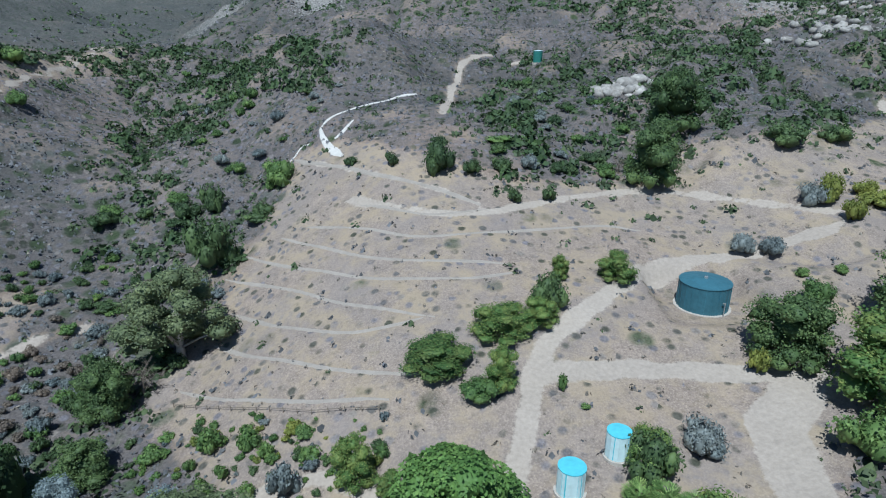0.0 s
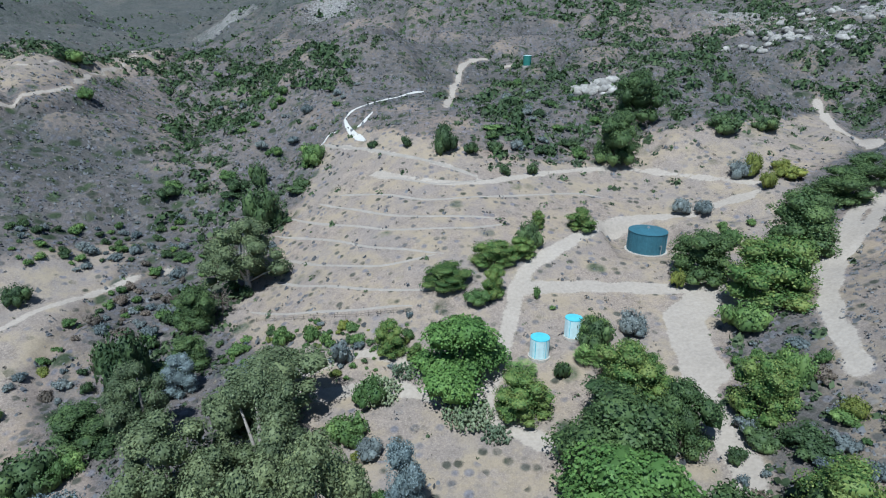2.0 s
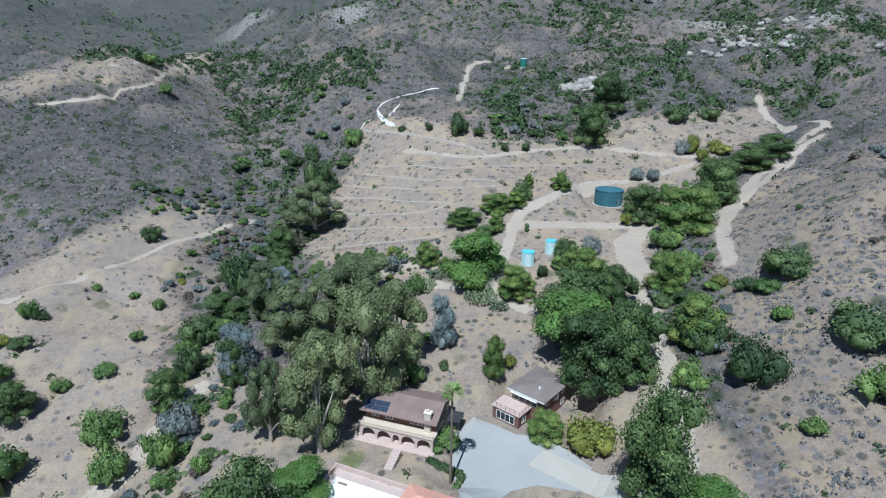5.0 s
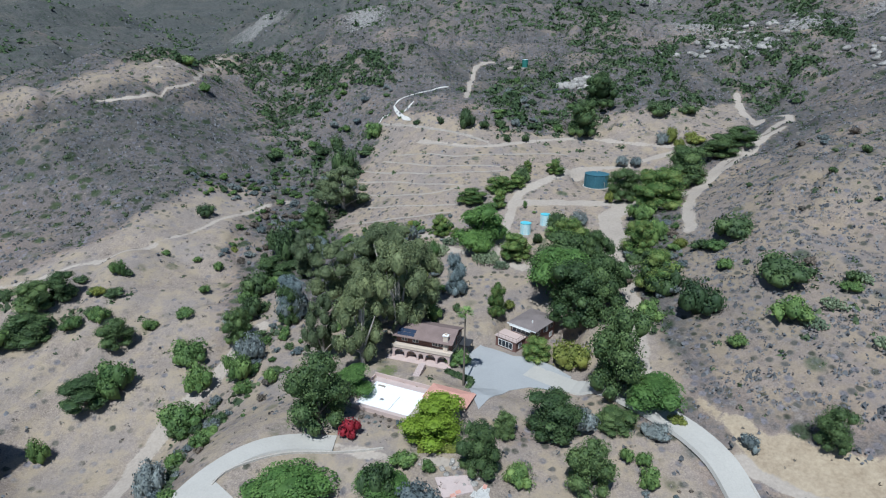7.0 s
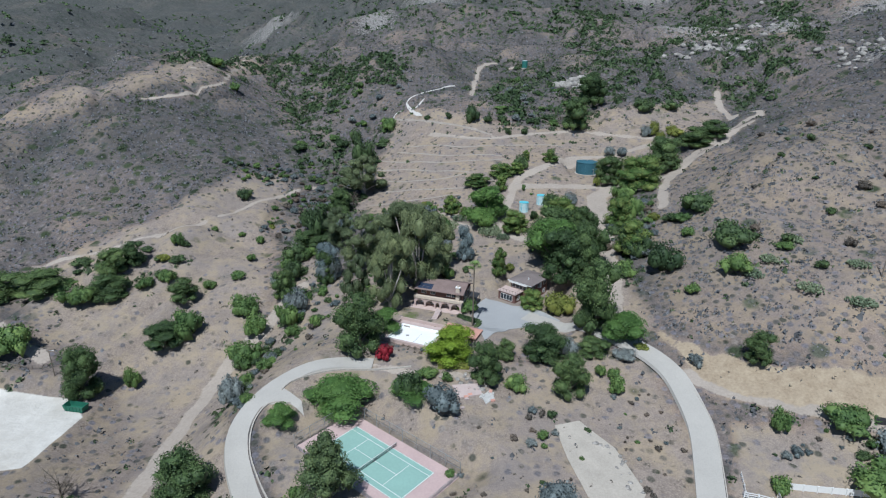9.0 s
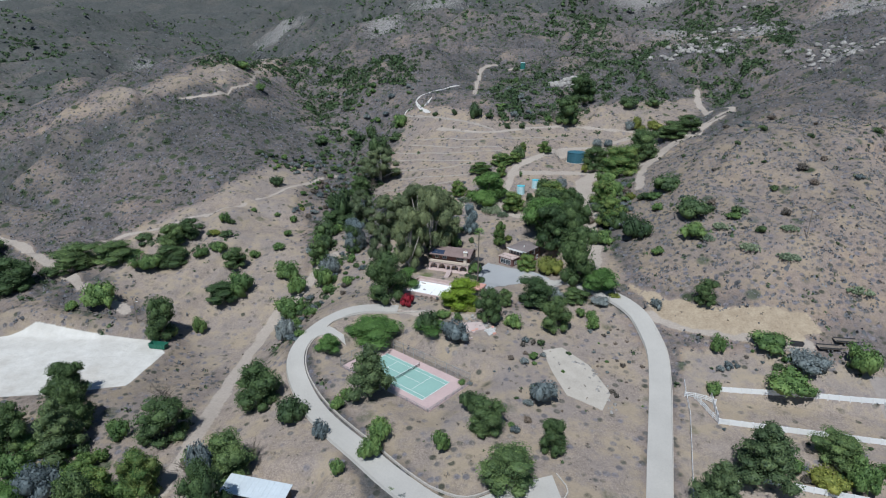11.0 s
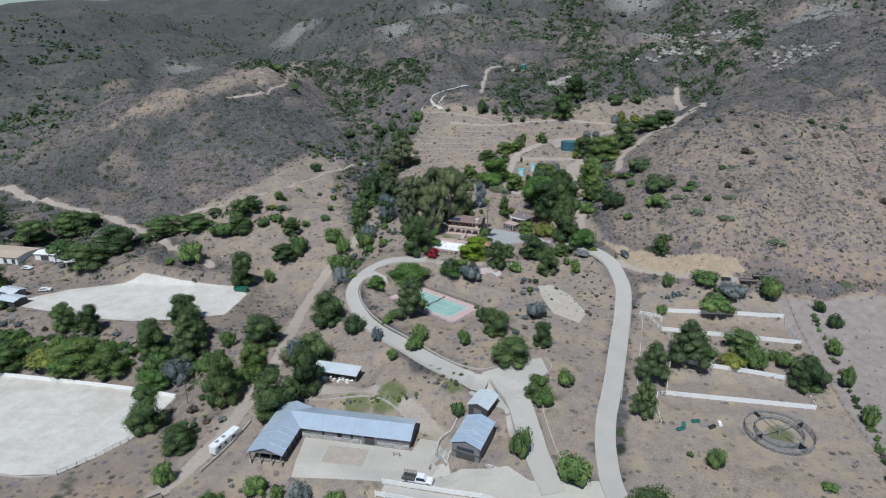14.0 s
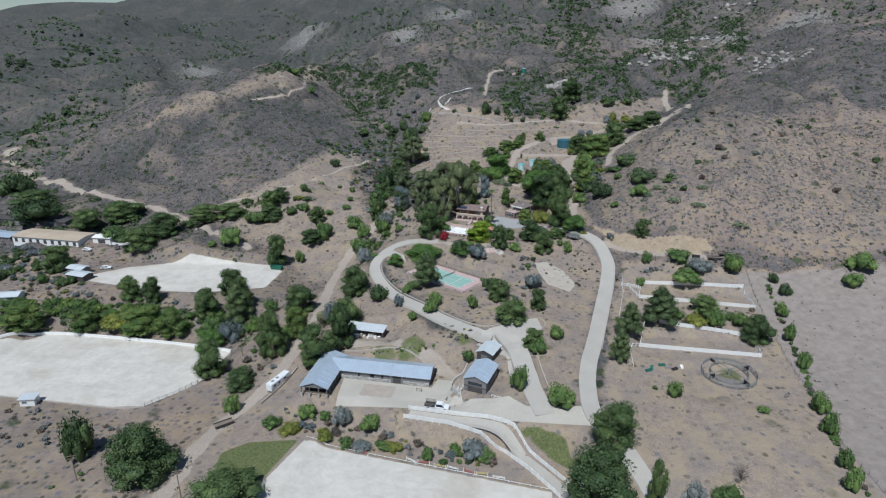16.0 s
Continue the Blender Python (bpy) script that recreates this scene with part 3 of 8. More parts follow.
# ---- building materials ----
ROAD = surface("worn_concrete", (0.415, 0.388, 0.345), 0.9, grain=3.0, vary=0.12, coarse=0.12, bump=0.15)
YARD_PAVE = surface("yard_concrete", (0.44, 0.41, 0.355), 0.9, grain=2.0, vary=0.14, coarse=0.1, bump=0.15)
PARKING = surface("grey_asphalt", (0.34, 0.34, 0.335), 0.9, grain=3.0, vary=0.1, coarse=0.15, bump=0.15)
KERB = surface("kerb_stone", (0.42, 0.38, 0.33), 0.9, grain=4.0, vary=0.25, coarse=1.0)
WHITE = surface("white_paint", (0.78, 0.77, 0.74), 0.5, grain=5.0, vary=0.06, coarse=0.6, bump=0.05)
BLUE_ROOF = surface("galvanised_sheet", (0.50, 0.58, 0.66), 0.35, metal=0.35, grain=1.5, vary=0.12, coarse=0.25, bump=0.05, per="object", spread=0.08)
PALE_ROOF = surface("pale_sheet_roof", (0.60, 0.64, 0.65), 0.5, metal=0.2, grain=1.5, vary=0.1, coarse=0.3, bump=0.05)
TAN_ROOF = surface("tan_felt_roof", (0.44, 0.36, 0.27), 0.9, grain=3.0, vary=0.15, coarse=0.2)
GREY_WALL = surface("grey_timber", (0.19, 0.185, 0.185), 0.8, grain=6.0, vary=0.2, coarse=0.5)
DARK_WALL = surface("dark_timber", (0.075, 0.07, 0.068), 0.8, grain=6.0, vary=0.25, coarse=0.5)
STONE = surface("stone_base", (0.40, 0.385, 0.36), 0.9, grain=5.0, vary=0.3, coarse=1.3, bump=0.5, per="object", spread=0.25)
STUCCO = surface("cream_stucco", (0.56, 0.47, 0.38), 0.9, grain=8.0, vary=0.12, coarse=0.4, bump=0.15)
PINK_STUCCO = surface("pink_stucco", (0.50, 0.39, 0.35), 0.9, grain=8.0, vary=0.12, coarse=0.4, bump=0.15)
BROWN_ROOF = surface("brown_shingle", (0.205, 0.15, 0.135), 0.85, grain=5.0, vary=0.25, coarse=0.4, bump=0.4)
GREY_ROOF = surface("grey_brown_shingle", (0.19, 0.16, 0.15), 0.85, grain=5.0, vary=0.25, coarse=0.4, bump=0.4)
BRICK = surface("red_brown_siding", (0.155, 0.085, 0.07), 0.85, grain=5.0, vary=0.25, coarse=0.8, bump=0.3)
SALMON = surface("salmon_tile", (0.56, 0.30, 0.235), 0.8, grain=4.0, vary=0.15, coarse=0.5, bump=0.3)
COURT = surface("green_court", (0.265, 0.42, 0.36), 0.75, grain=2.0, vary=0.1, coarse=0.18, bump=0.05)
COURT_EDGE = surface("pink_court_edge", (0.50, 0.37, 0.345), 0.8, grain=2.0, vary=0.12, coarse=0.2, bump=0.05)
PLASTER = surface("white_pool_plaster", (0.82, 0.82, 0.80), 0.6, grain=2.0, vary=0.05, coarse=0.3, bump=0.03)
DECK = surface("pink_deck", (0.47, 0.38, 0.35), 0.85, grain=3.0, vary=0.12, coarse=0.4)
GREY_METAL = surface("galvanised_pipe", (0.42, 0.43, 0.43), 0.45, metal=0.6, grain=4.0, vary=0.15)
WIRE = surface("fence_wire", (0.30, 0.30, 0.29), 0.6, metal=0.5, grain=4.0, vary=0.1, bump=0)
WOOD = surface("weathered_wood", (0.20, 0.165, 0.13), 0.85, grain=6.0, vary=0.3, coarse=0.8)
TANK_BLUE = surface("blue_green_tank_steel", (0.055, 0.15, 0.19), 0.55, metal=0.1, grain=1.5, vary=0.22, coarse=0.35, bump=0.1, per="object", spread=0.1)
TANK_CYAN = surface("cyan_tank_liner", (0.13, 0.50, 0.58), 0.45, grain=1.5, vary=0.15, coarse=0.5, bump=0.05)
TANK_STRIPE = surface("faded_tank_panel", (0.55, 0.70, 0.70), 0.5, grain=1.5, vary=0.15, coarse=0.5, bump=0.05)
TANK_GREEN = surface("green_tank_steel", (0.04, 0.17, 0.14), 0.5, grain=1.5, vary=0.2, coarse=0.5)
RUBBER = surface("black_rubber", (0.022, 0.022, 0.024), 0.8, grain=8.0, vary=0.2)
CAR_WHITE = surface("white_car_paint", (0.74, 0.75, 0.75), 0.25, grain=2.0, vary=0.03, bump=0)
DARK_GREY = surface("dark_grey_metal", (0.075, 0.075, 0.08), 0.5, metal=0.4, grain=5.0, vary=0.2)
DUMP_GREEN = surface("green_skip_paint", (0.03, 0.14, 0.09), 0.5, grain=3.0, vary=0.2)
SOLAR = surface("solar_panel", (0.035, 0.05, 0.085), 0.15, grain=2.0, vary=0.15, bump=0)
ROCK = surface("pale_rock", (0.31, 0.288, 0.26), 0.95, grain=2.4, vary=0.5, coarse=0.7, bump=1.0, per="object", spread=0.2)


def glass_material():
    m = bpy.data.materials.new("window_glass")
    m.use_nodes = True
    b = m.node_tree.nodes["Principled BSDF"]
    b.inputs["Base Color"].default_value, b.inputs["Roughness"].default_value = (0.03, 0.04, 0.05, 1), 0.06
    b.inputs["Specular IOR Level"].default_value = 0.6
    return m


GLASS = glass_material()


# ---- roads and paved ground, laid a little proud of the earth ----
def ribbon(line, half, lift, step=2.0, sides=5):
    """A paved strip that follows the ground, with edges that go down into it."""
    pts = curve_of(line, step)
    bm = bmesh.new()
    rows = []
    for i, (x, y) in enumerate(pts):
        ax, ay = pts[max(0, i - 1)]
        bx, by = pts[min(len(pts) - 1, i + 1)]
        d = math.hypot(bx - ax, by - ay)
        nx, ny = -(by - ay) / d, (bx - ax) / d
        w = half[0] + (half[1] - half[0]) * i / (len(pts) - 1)
        us = np.linspace(-w, w, sides)
        zs = ground_height(x + nx * us, y + ny * us)
        zs = np.maximum(zs, zs.mean() - 0.15) * 0.6 + zs.max() * 0.4
        top = [bm.verts.new((x + nx * u, y + ny * u, z + lift)) for u, z in zip(us, zs)]
        rows.append([bm.verts.new((x + nx * (us[0] - 0.25), y + ny * (us[0] - 0.25), zs[0] - 0.6))] + top + [bm.verts.new((x + nx * (us[-1] + 0.25), y + ny * (us[-1] + 0.25), zs[-1] - 0.6))])
    for a, b in zip(rows, rows[1:]):
        for k in range(len(a) - 1):
            bm.faces.new((a[k], a[k + 1], b[k + 1], b[k]))
    return bm


def flat(name, poly, lift, material, label, thick=0.5, z=None, cell=2.5, category="pavement"):
    """A paved area inside a polygon, draped on the ground (or level at z)."""
    bm = bmesh.new()
    f = bm.faces.new([bm.verts.new((x, y, 0)) for x, y in poly])
    if f.normal.z < 0:
        f.normal_flip()
    if z is None:
        xs, ys = [p[0] for p in poly], [p[1] for p in poly]
        for axis, lo, hi in ((0, min(xs), max(xs)), (1, min(ys), max(ys))):
            for v in np.arange(lo + cell, hi, cell):
                co, no = ((v, 0, 0), (1, 0, 0)) if axis == 0 else ((0, v, 0), (0, 1, 0))
                bmesh.ops.bisect_plane(bm, geom=bm.verts[:] + bm.edges[:] + bm.faces[:], plane_co=co, plane_no=no)
        co = np.array([v.co[:2] for v in bm.verts])
        for v, h in zip(bm.verts, ground_height(co[:, 0], co[:, 1])):
            v.co.z = h + lift
    else:
        for v in bm.verts:
            v.co.z = z
    edges = [e for e in bm.edges if e.is_boundary]
    out = bmesh.ops.extrude_edge_only(bm, edges=edges)
    for v in out["geom"]:
        if isinstance(v, bmesh.types.BMVert):
            v.co.z -= thick
    ob = new(name, solid(name, bm, material))
    return tagged(ob, label, category, kind="structure")


DRIVE_EAST = [(11, -3), (18.6, -9), (25.4, -13.5), (30.5, -18.1), (36.7, -25.3), (40.9, -32.3), (43.4, -40), (43.5, -52.8), (40.1, -66.1), (35.7, -79.3), (30.7, -93.6), (26.6, -105.6), (22.7, -116.2), (19, -126), (16, -138), (15, -152), (20, -168), (24, -190)]
LOOP = [(-32, -30), (-39.5, -29.8), (-47.5, -32), (-54, -37), (-58.5, -44), (-60, -51), (-58.6, -58), (-55, -65.5), (-50.5, -72.9), (-42.5, -83.7), (-34.1, -93.1), (-26.5, -101.4), (-19.7, -107.5), (-12, -110.5)]
LOOP_DOWN = [(-8, -108), (-4.5, -116.2), (-2.5, -128.5), (-1, -139.3), (1, -150)]
for name, line, half, mat, label in (("road_east", DRIVE_EAST, (2.9, 2.5), ROAD, "pale worn concrete driveway curving down past the paddocks"), ("road_loop", LOOP, (2.1, 2.9), ROAD, "pale concrete driveway loop round the tennis court"), ("road_link", LOOP_DOWN, (3.2, 3.0), ROAD, "pale concrete link from the turning place to the yard")):
    tagged(new(name, solid(name, ribbon(line, half, 0.16), mat)), label, "road", kind="structure")
flat("pavement_spur", [(-55.5, -39.5), (-52.5, -39.8), (-47.5, -43.6), (-46.4, -46.6), (-50, -44.6), (-55, -44.9), (-58, -46)], 0.2, ROAD, "pale concrete pull-in beside the tennis court")
flat("pavement_turning", [(5.5, -99.5), (-0.5, -101.5), (-14, -107), (-17.5, -113), (-8, -121), (-6.5, -134), (1.5, -134), (-0.3, -118), (1, -111), (6.5, -107)], 0.2, ROAD, "pale concrete turning place by the garages")
flat("pavement_parking", [(-5.6, 0.9), (-3, 5), (-0.1, 9), (4, 6.5), (8, 3.5), (12.8, 3), (17, -1), (20.8, -6), (17, -12), (10, -10.5), (5, -12), (0, -17.5), (-2.6, -21.4), (-4, -15)], 0.14, PARKING, "grey asphalt parking court beside the house")
flat("pavement_yard", [(-62.5, -125.5), (-33, -131), (-31, -126), (-26, -127), (-24.5, -133), (-23, -141), (-9, -141), (-4, -146), (12, -147), (14, -156), (4, -154), (-10, -152), (-24, -146.5), (-40, -142.8), (-52, -141), (-63, -139.5)], 0.12, YARD_PAVE, "pale concrete stable yard")


def kerb(name, line, half, high, material, label):
    """A low wall or kerb along a line, following the ground."""
    pts = curve_of(line, 1.6)
    bm = bmesh.new()
    rows = []
    for i, (x, y) in enumerate(pts):
        ax, ay = pts[max(0, i - 1)]
        bx, by = pts[min(len(pts) - 1, i + 1)]
        d = math.hypot(bx - ax, by - ay) + 1e-6
        nx, ny = -(by - ay) / d * half, (bx - ax) / d * half
        z = level(x, y)
        rows.append([bm.verts.new(p) for p in ((x - nx, y - ny, z - 0.3), (x - nx * 0.85, y - ny * 0.85, z + high), (x + nx * 0.85, y + ny * 0.85, z + high), (x + nx, y + ny, z - 0.3))])
    for a, b in zip(rows, rows[1:]):
        for k in range(3):
            bm.faces.new((a[k], b[k], b[k + 1], a[k + 1]))
    bm.faces.new(rows[0])
    bm.faces.new(rows[-1][::-1])
    bmesh.ops.recalc_face_normals(bm, faces=bm.faces)
    return tagged(new(name, solid(name, bm, material)), label, "kerb", kind="structure")


kerb("kerb_loop", [(-50, -44.5), (-55, -44.8), (-57, -50), (-56, -57), (-52.6, -63.6), (-47.6, -71.2), (-39.4, -82), (-31.2, -91.2), (-23.6, -99.6), (-19, -103.4), (-13, -105.5), (-6, -103), (0, -100)], 0.18, 0.45, KERB, "low pale stone kerb along the driveway loop")
kerb("kerb_upper", [(-53, -40.4), (-51.4, -37.6), (-46.5, -34.8), (-39.5, -32.6), (-30, -32.4), (-22, -32)], 0.18, 0.4, KERB, "low stone kerb below the pool terrace")
kerb("kerb_drive", [(46, -42), (46.3, -53), (42.9, -67), (38.5, -80), (33.4, -94.5), (29, -107), (25.6, -117)], 0.12, 0.25, KERB, "thin concrete edging along the driveway")
kerb("kerb_link", [(6.5, -99), (8, -104), (3.5, -110), (2.5, -118), (3.2, -130), (5, -141), (10, -147)], 0.15, 0.3, KERB, "pale kerb beside the link road")
kerb("wall_arena_low", [(-214, -99), (-200, -90), (-188.8, -84.5), (-161.7, -87.6), (-127.5, -93.6), (-110.6, -97.8)], 0.3, 1.0, WHITE, "low white wall along the back of the riding arena")
kerb("kerb_arena_front", [(-215, -126.4), (-178.4, -128.3), (-137.4, -134.3), (-126.6, -133.6)], 0.2, 0.35, KERB, "pale kerb along the front of the riding arena")
kerb("wall_stables", [(-203, -6.5), (-190, -9), (-180, -11.5)], 0.2, 1.4, WHITE, "white boundary wall beside the stable block")
kerb("kerb_barn", [(-71, -107), (-60, -110.5), (-47, -112), (-37, -117.5), (-30, -124)], 0.2, 0.35, KERB, "curved pale kerb behind the barn")
kerb("wall_garage", [(-24, -139), (-26.5, -134), (-25.5, -127), (-21, -122.5)], 0.25, 1.2, STONE, "curved grey retaining wall beside the garage")
kerb("wall_track", [(-80.5, -116), (-83.5, -125), (-88, -135)], 0.15, 0.8, KERB, "low pale wall beside the dirt track")

TRAIL = surface("trodden_earth", (0.30, 0.262, 0.222), 0.95, grain=2.5, vary=0.18, coarse=0.3, bump=0.3)
CHALK = surface("pale_cut_earth", (0.53, 0.50, 0.455), 0.95, grain=2.0, vary=0.15, coarse=0.4, bump=0.3)


def worn_trail(name, line, half, material, label, seed, lift=0.14):
    """A narrow trail of uneven breadth, trodden along a line."""
    r = random.Random(seed)
    pts = curve_of(line, 1.2)
    bm = bmesh.new()
    last = None
    for i, (x, y) in enumerate(pts):
        ax, ay = pts[max(0, i - 1)]
        bx, by = pts[min(len(pts) - 1, i + 1)]
        d = math.hypot(bx - ax, by - ay) + 1e-6
        nx, ny = -(by - ay) / d, (bx - ax) / d
        end = min(1, i / 4, (len(pts) - 1 - i) / 4)
        w0, w1 = (half * (0.85 + 0.3 * math.sin(i * f + seed) + r.uniform(-0.12, 0.12)) * (0.15 + 0.85 * end) for f in (0.31, 0.43))
        us = (-w0 - 0.5, -w0, 0, w1, w1 + 0.5)
        zs = ground_height(np.array([x + nx * u for u in us]), np.array([y + ny * u for u in us]))
        row = [bm.verts.new((x + nx * u, y + ny * u, z + (lift if 0 < k < 4 else -0.25))) for k, (u, z) in enumerate(zip(us, zs))]
        if last:
            for k in range(4):
                bm.faces.new((last[k], last[k + 1], row[k + 1], row[k]))
        last = row
    bmesh.ops.recalc_face_normals(bm, faces=bm.faces)
    return tagged(new(name, solid(name, bm, material)), label, "trail", kind="structure")


for k, line in enumerate(TERRACES):
    worn_trail("trail_terrace", line, 0.3, TRAIL, "narrow pale terrace path across the mown field", k)
worn_trail("trail_field", TRACKS["field_trail"][1], 0.5, TRAIL, "narrow pale path down the mown field", 31)
for k, line in enumerate(WHITE_CUTS):
    worn_trail("trail_chalk", line, (0.9, 0.4, 0.6, 0.3)[k], CHALK, "white chalky cut in the hillside", 50 + k, 0.2)


# ---- buildings ----
def window(parent, m, w, h, panes=2, frame_mat=None):
    """A framed window on a wall: m puts its lower left corner, x along the wall, -y outwards."""
    frame_mat = frame_mat or WHITE
    f = bmesh.new()
    b = 0.09
    for x0, x1, z0, z1 in ((0, w, 0, b), (0, w, h - b, h), (0, b, b, h - b), (w - b, w, b, h - b)):
        box(f, x0, x1, -0.07, 0.02, z0, z1, m)
    for k in range(1, panes):
        box(f, w * k / panes - 0.04, w * k / panes + 0.04, -0.06, 0.02, b, h - b, m)
    win = part("window", f, frame_mat, parent)
    for k in range(panes):
        g = bmesh.new()
        box(g, w * k / panes + 0.05, w * (k + 1) / panes - 0.05, -0.02, 0.0, b, h - b, m)
        part("pane", g, GLASS, win)
    return win


def wall_at(x, y, z, side):
    """The matrix for something on a wall: front (-y), right (+x), left (-x) or back (+y)."""
    return pose(x, y, z, 0, 0, {"front": 0, "right": 90, "back": 180, "left": -90}[side])


def gable_roof(bm, x0, x1, y0, y1, z, rise, over, thick=0.18, axis="x", back=True):
    """A pitched roof of real thickness, its ridge along x or y."""
    if axis == "x":
        prof = [(y0 - over, z - over * rise / ((y1 - y0) / 2)), ((y0 + y1) / 2, z + rise), (y1 + over, z - over * rise / ((y1 - y0) / 2))]
        ends = (x0 - over * 0.7, x1 + over * 0.7)
        at = lambda e, p, dz: (e, p[0], p[1] + dz)
    else:
        prof = [(x0 - over, z - over * rise / ((x1 - x0) / 2)), ((x0 + x1) / 2, z + rise), (x1 + over, z - over * rise / ((x1 - x0) / 2))]
        ends = (y0 - over * 0.7, y1 + over * 0.7)
        at = lambda e, p, dz: (p[0], e, p[1] + dz)
    loops = []
    for e in ends:
        loops.append([bm.verts.new(at(e, p, thick)) for p in prof] + [bm.verts.new(at(e, p, 0)) for p in prof[::-1]])
    a, b = loops
    n = len(a)
    for k in range(n):
        bm.faces.new((a[k], a[(k + 1) % n], b[(k + 1) % n], b[k]))
    for l in (a, b):
        bm.faces.new((l[0], l[1], l[4], l[5]))
        bm.faces.new((l[1], l[2], l[3], l[4]))
    bmesh.ops.recalc_face_normals(bm, faces=bm.faces)


def gable_walls(bm, x0, x1, y0, y1, z1, rise, axis="x", z0=-1.2):
    """The outer walls with their two gables, as one closed body."""
    if axis == "x":
        prof = [(y0, z0), (y1, z0), (y1, z1), ((y0 + y1) / 2, z1 + rise), (y0, z1)]
        ends = [[bm.verts.new((e, p, q)) for p, q in prof] for e in (x0, x1)]
    else:
        prof = [(x0, z0), (x1, z0), (x1, z1), ((x0 + x1) / 2, z1 + rise), (x0, z1)]
        ends = [[bm.verts.new((p, e, q)) for p, q in prof] for e in (y0, y1)]
    a, b = ends
    for k in range(5):
        bm.faces.new((a[k], a[(k + 1) % 5], b[(k + 1) % 5], b[k]))
    bm.faces.new(a)
    bm.faces.new(b)
    bmesh.ops.recalc_face_normals(bm, faces=bm.faces)


def one_box(name, dims, material, parent, label="", m=None):
    bm = bmesh.new()
    box(bm, *dims, m)
    return part(name, bm, material, parent, label)


def seams(parent, x0, x1, y0, y1, za, zb, step, material, along_x=True):
    """Standing seams that run down a roof slope from (y0, za) to (y1, zb)."""
    for x in np.arange(x0 + step, x1, step):
        bm = bmesh.new()
        if along_x:
            vs = [(x - 0.04, y0, za), (x + 0.04, y0, za), (x + 0.04, y1, zb), (x - 0.04, y1, zb)]
        else:
            vs = [(y0, x + 0.04, za), (y0, x - 0.04, za), (y1, x - 0.04, zb), (y1, x + 0.04, zb)]
        lo = [bm.verts.new(v) for v in vs]
        hi = [bm.verts.new((v[0], v[1], v[2] + 0.07)) for v in vs]
        bm.faces.new(hi)
        for k in range(4):
            bm.faces.new((lo[k], lo[(k + 1) % 4], hi[(k + 1) % 4], hi[k]))
        part("roof_seam", bm, material, parent)


def arch_wall(bm, width, high, thick, openings, step=10):
    """A wall along x, 0 to width, with round-headed openings (x0, x1, spring)."""
    for y in (0, thick):
        cuts = [0.0]
        for a, b, s in openings:
            cuts += [a, b]
        cuts.append(width)
        for k in range(0, len(cuts), 2):
            vs = [bm.verts.new(p) for p in ((cuts[k], y, -0.4), (cuts[k + 1], y, -0.4), (cuts[k + 1], y, high), (cuts[k], y, high))]
            bm.faces.new(vs if y == 0 else vs[::-1])
    for a, b, s in openings:
        r = (b - a) / 2
        arc = [((a + b) / 2 - r * math.cos(math.pi * i / step), s + min(r, high - s - 0.35) * math.sin(math.pi * i / step)) for i in range(step + 1)]
        for y in (0, thick):
            for (xa, za), (xb, zb) in zip(arc, arc[1:]):
                vs = [bm.verts.new(p) for p in ((xa, y, za), (xb, y, zb), (xb, y, high), (xa, y, high))]
                bm.faces.new(vs if y == 0 else vs[::-1])
        path = [(a, -0.4)] + arc + [(b, -0.4)]
        for (xa, za), (xb, zb) in zip(path, path[1:]):
            bm.faces.new([bm.verts.new(p) for p in ((xa, 0, za), (xa, thick, za), (xb, thick, zb), (xb, 0, zb))])
    for x in (0, width):
        bm.faces.new([bm.verts.new(p) for p in ((x, 0, -0.4), (x, thick, -0.4), (x, thick, high), (x, 0, high))])
    bm.faces.new([bm.verts.new(p) for p in ((0, 0, high), (width, 0, high), (width, thick, high), (0, thick, high))])


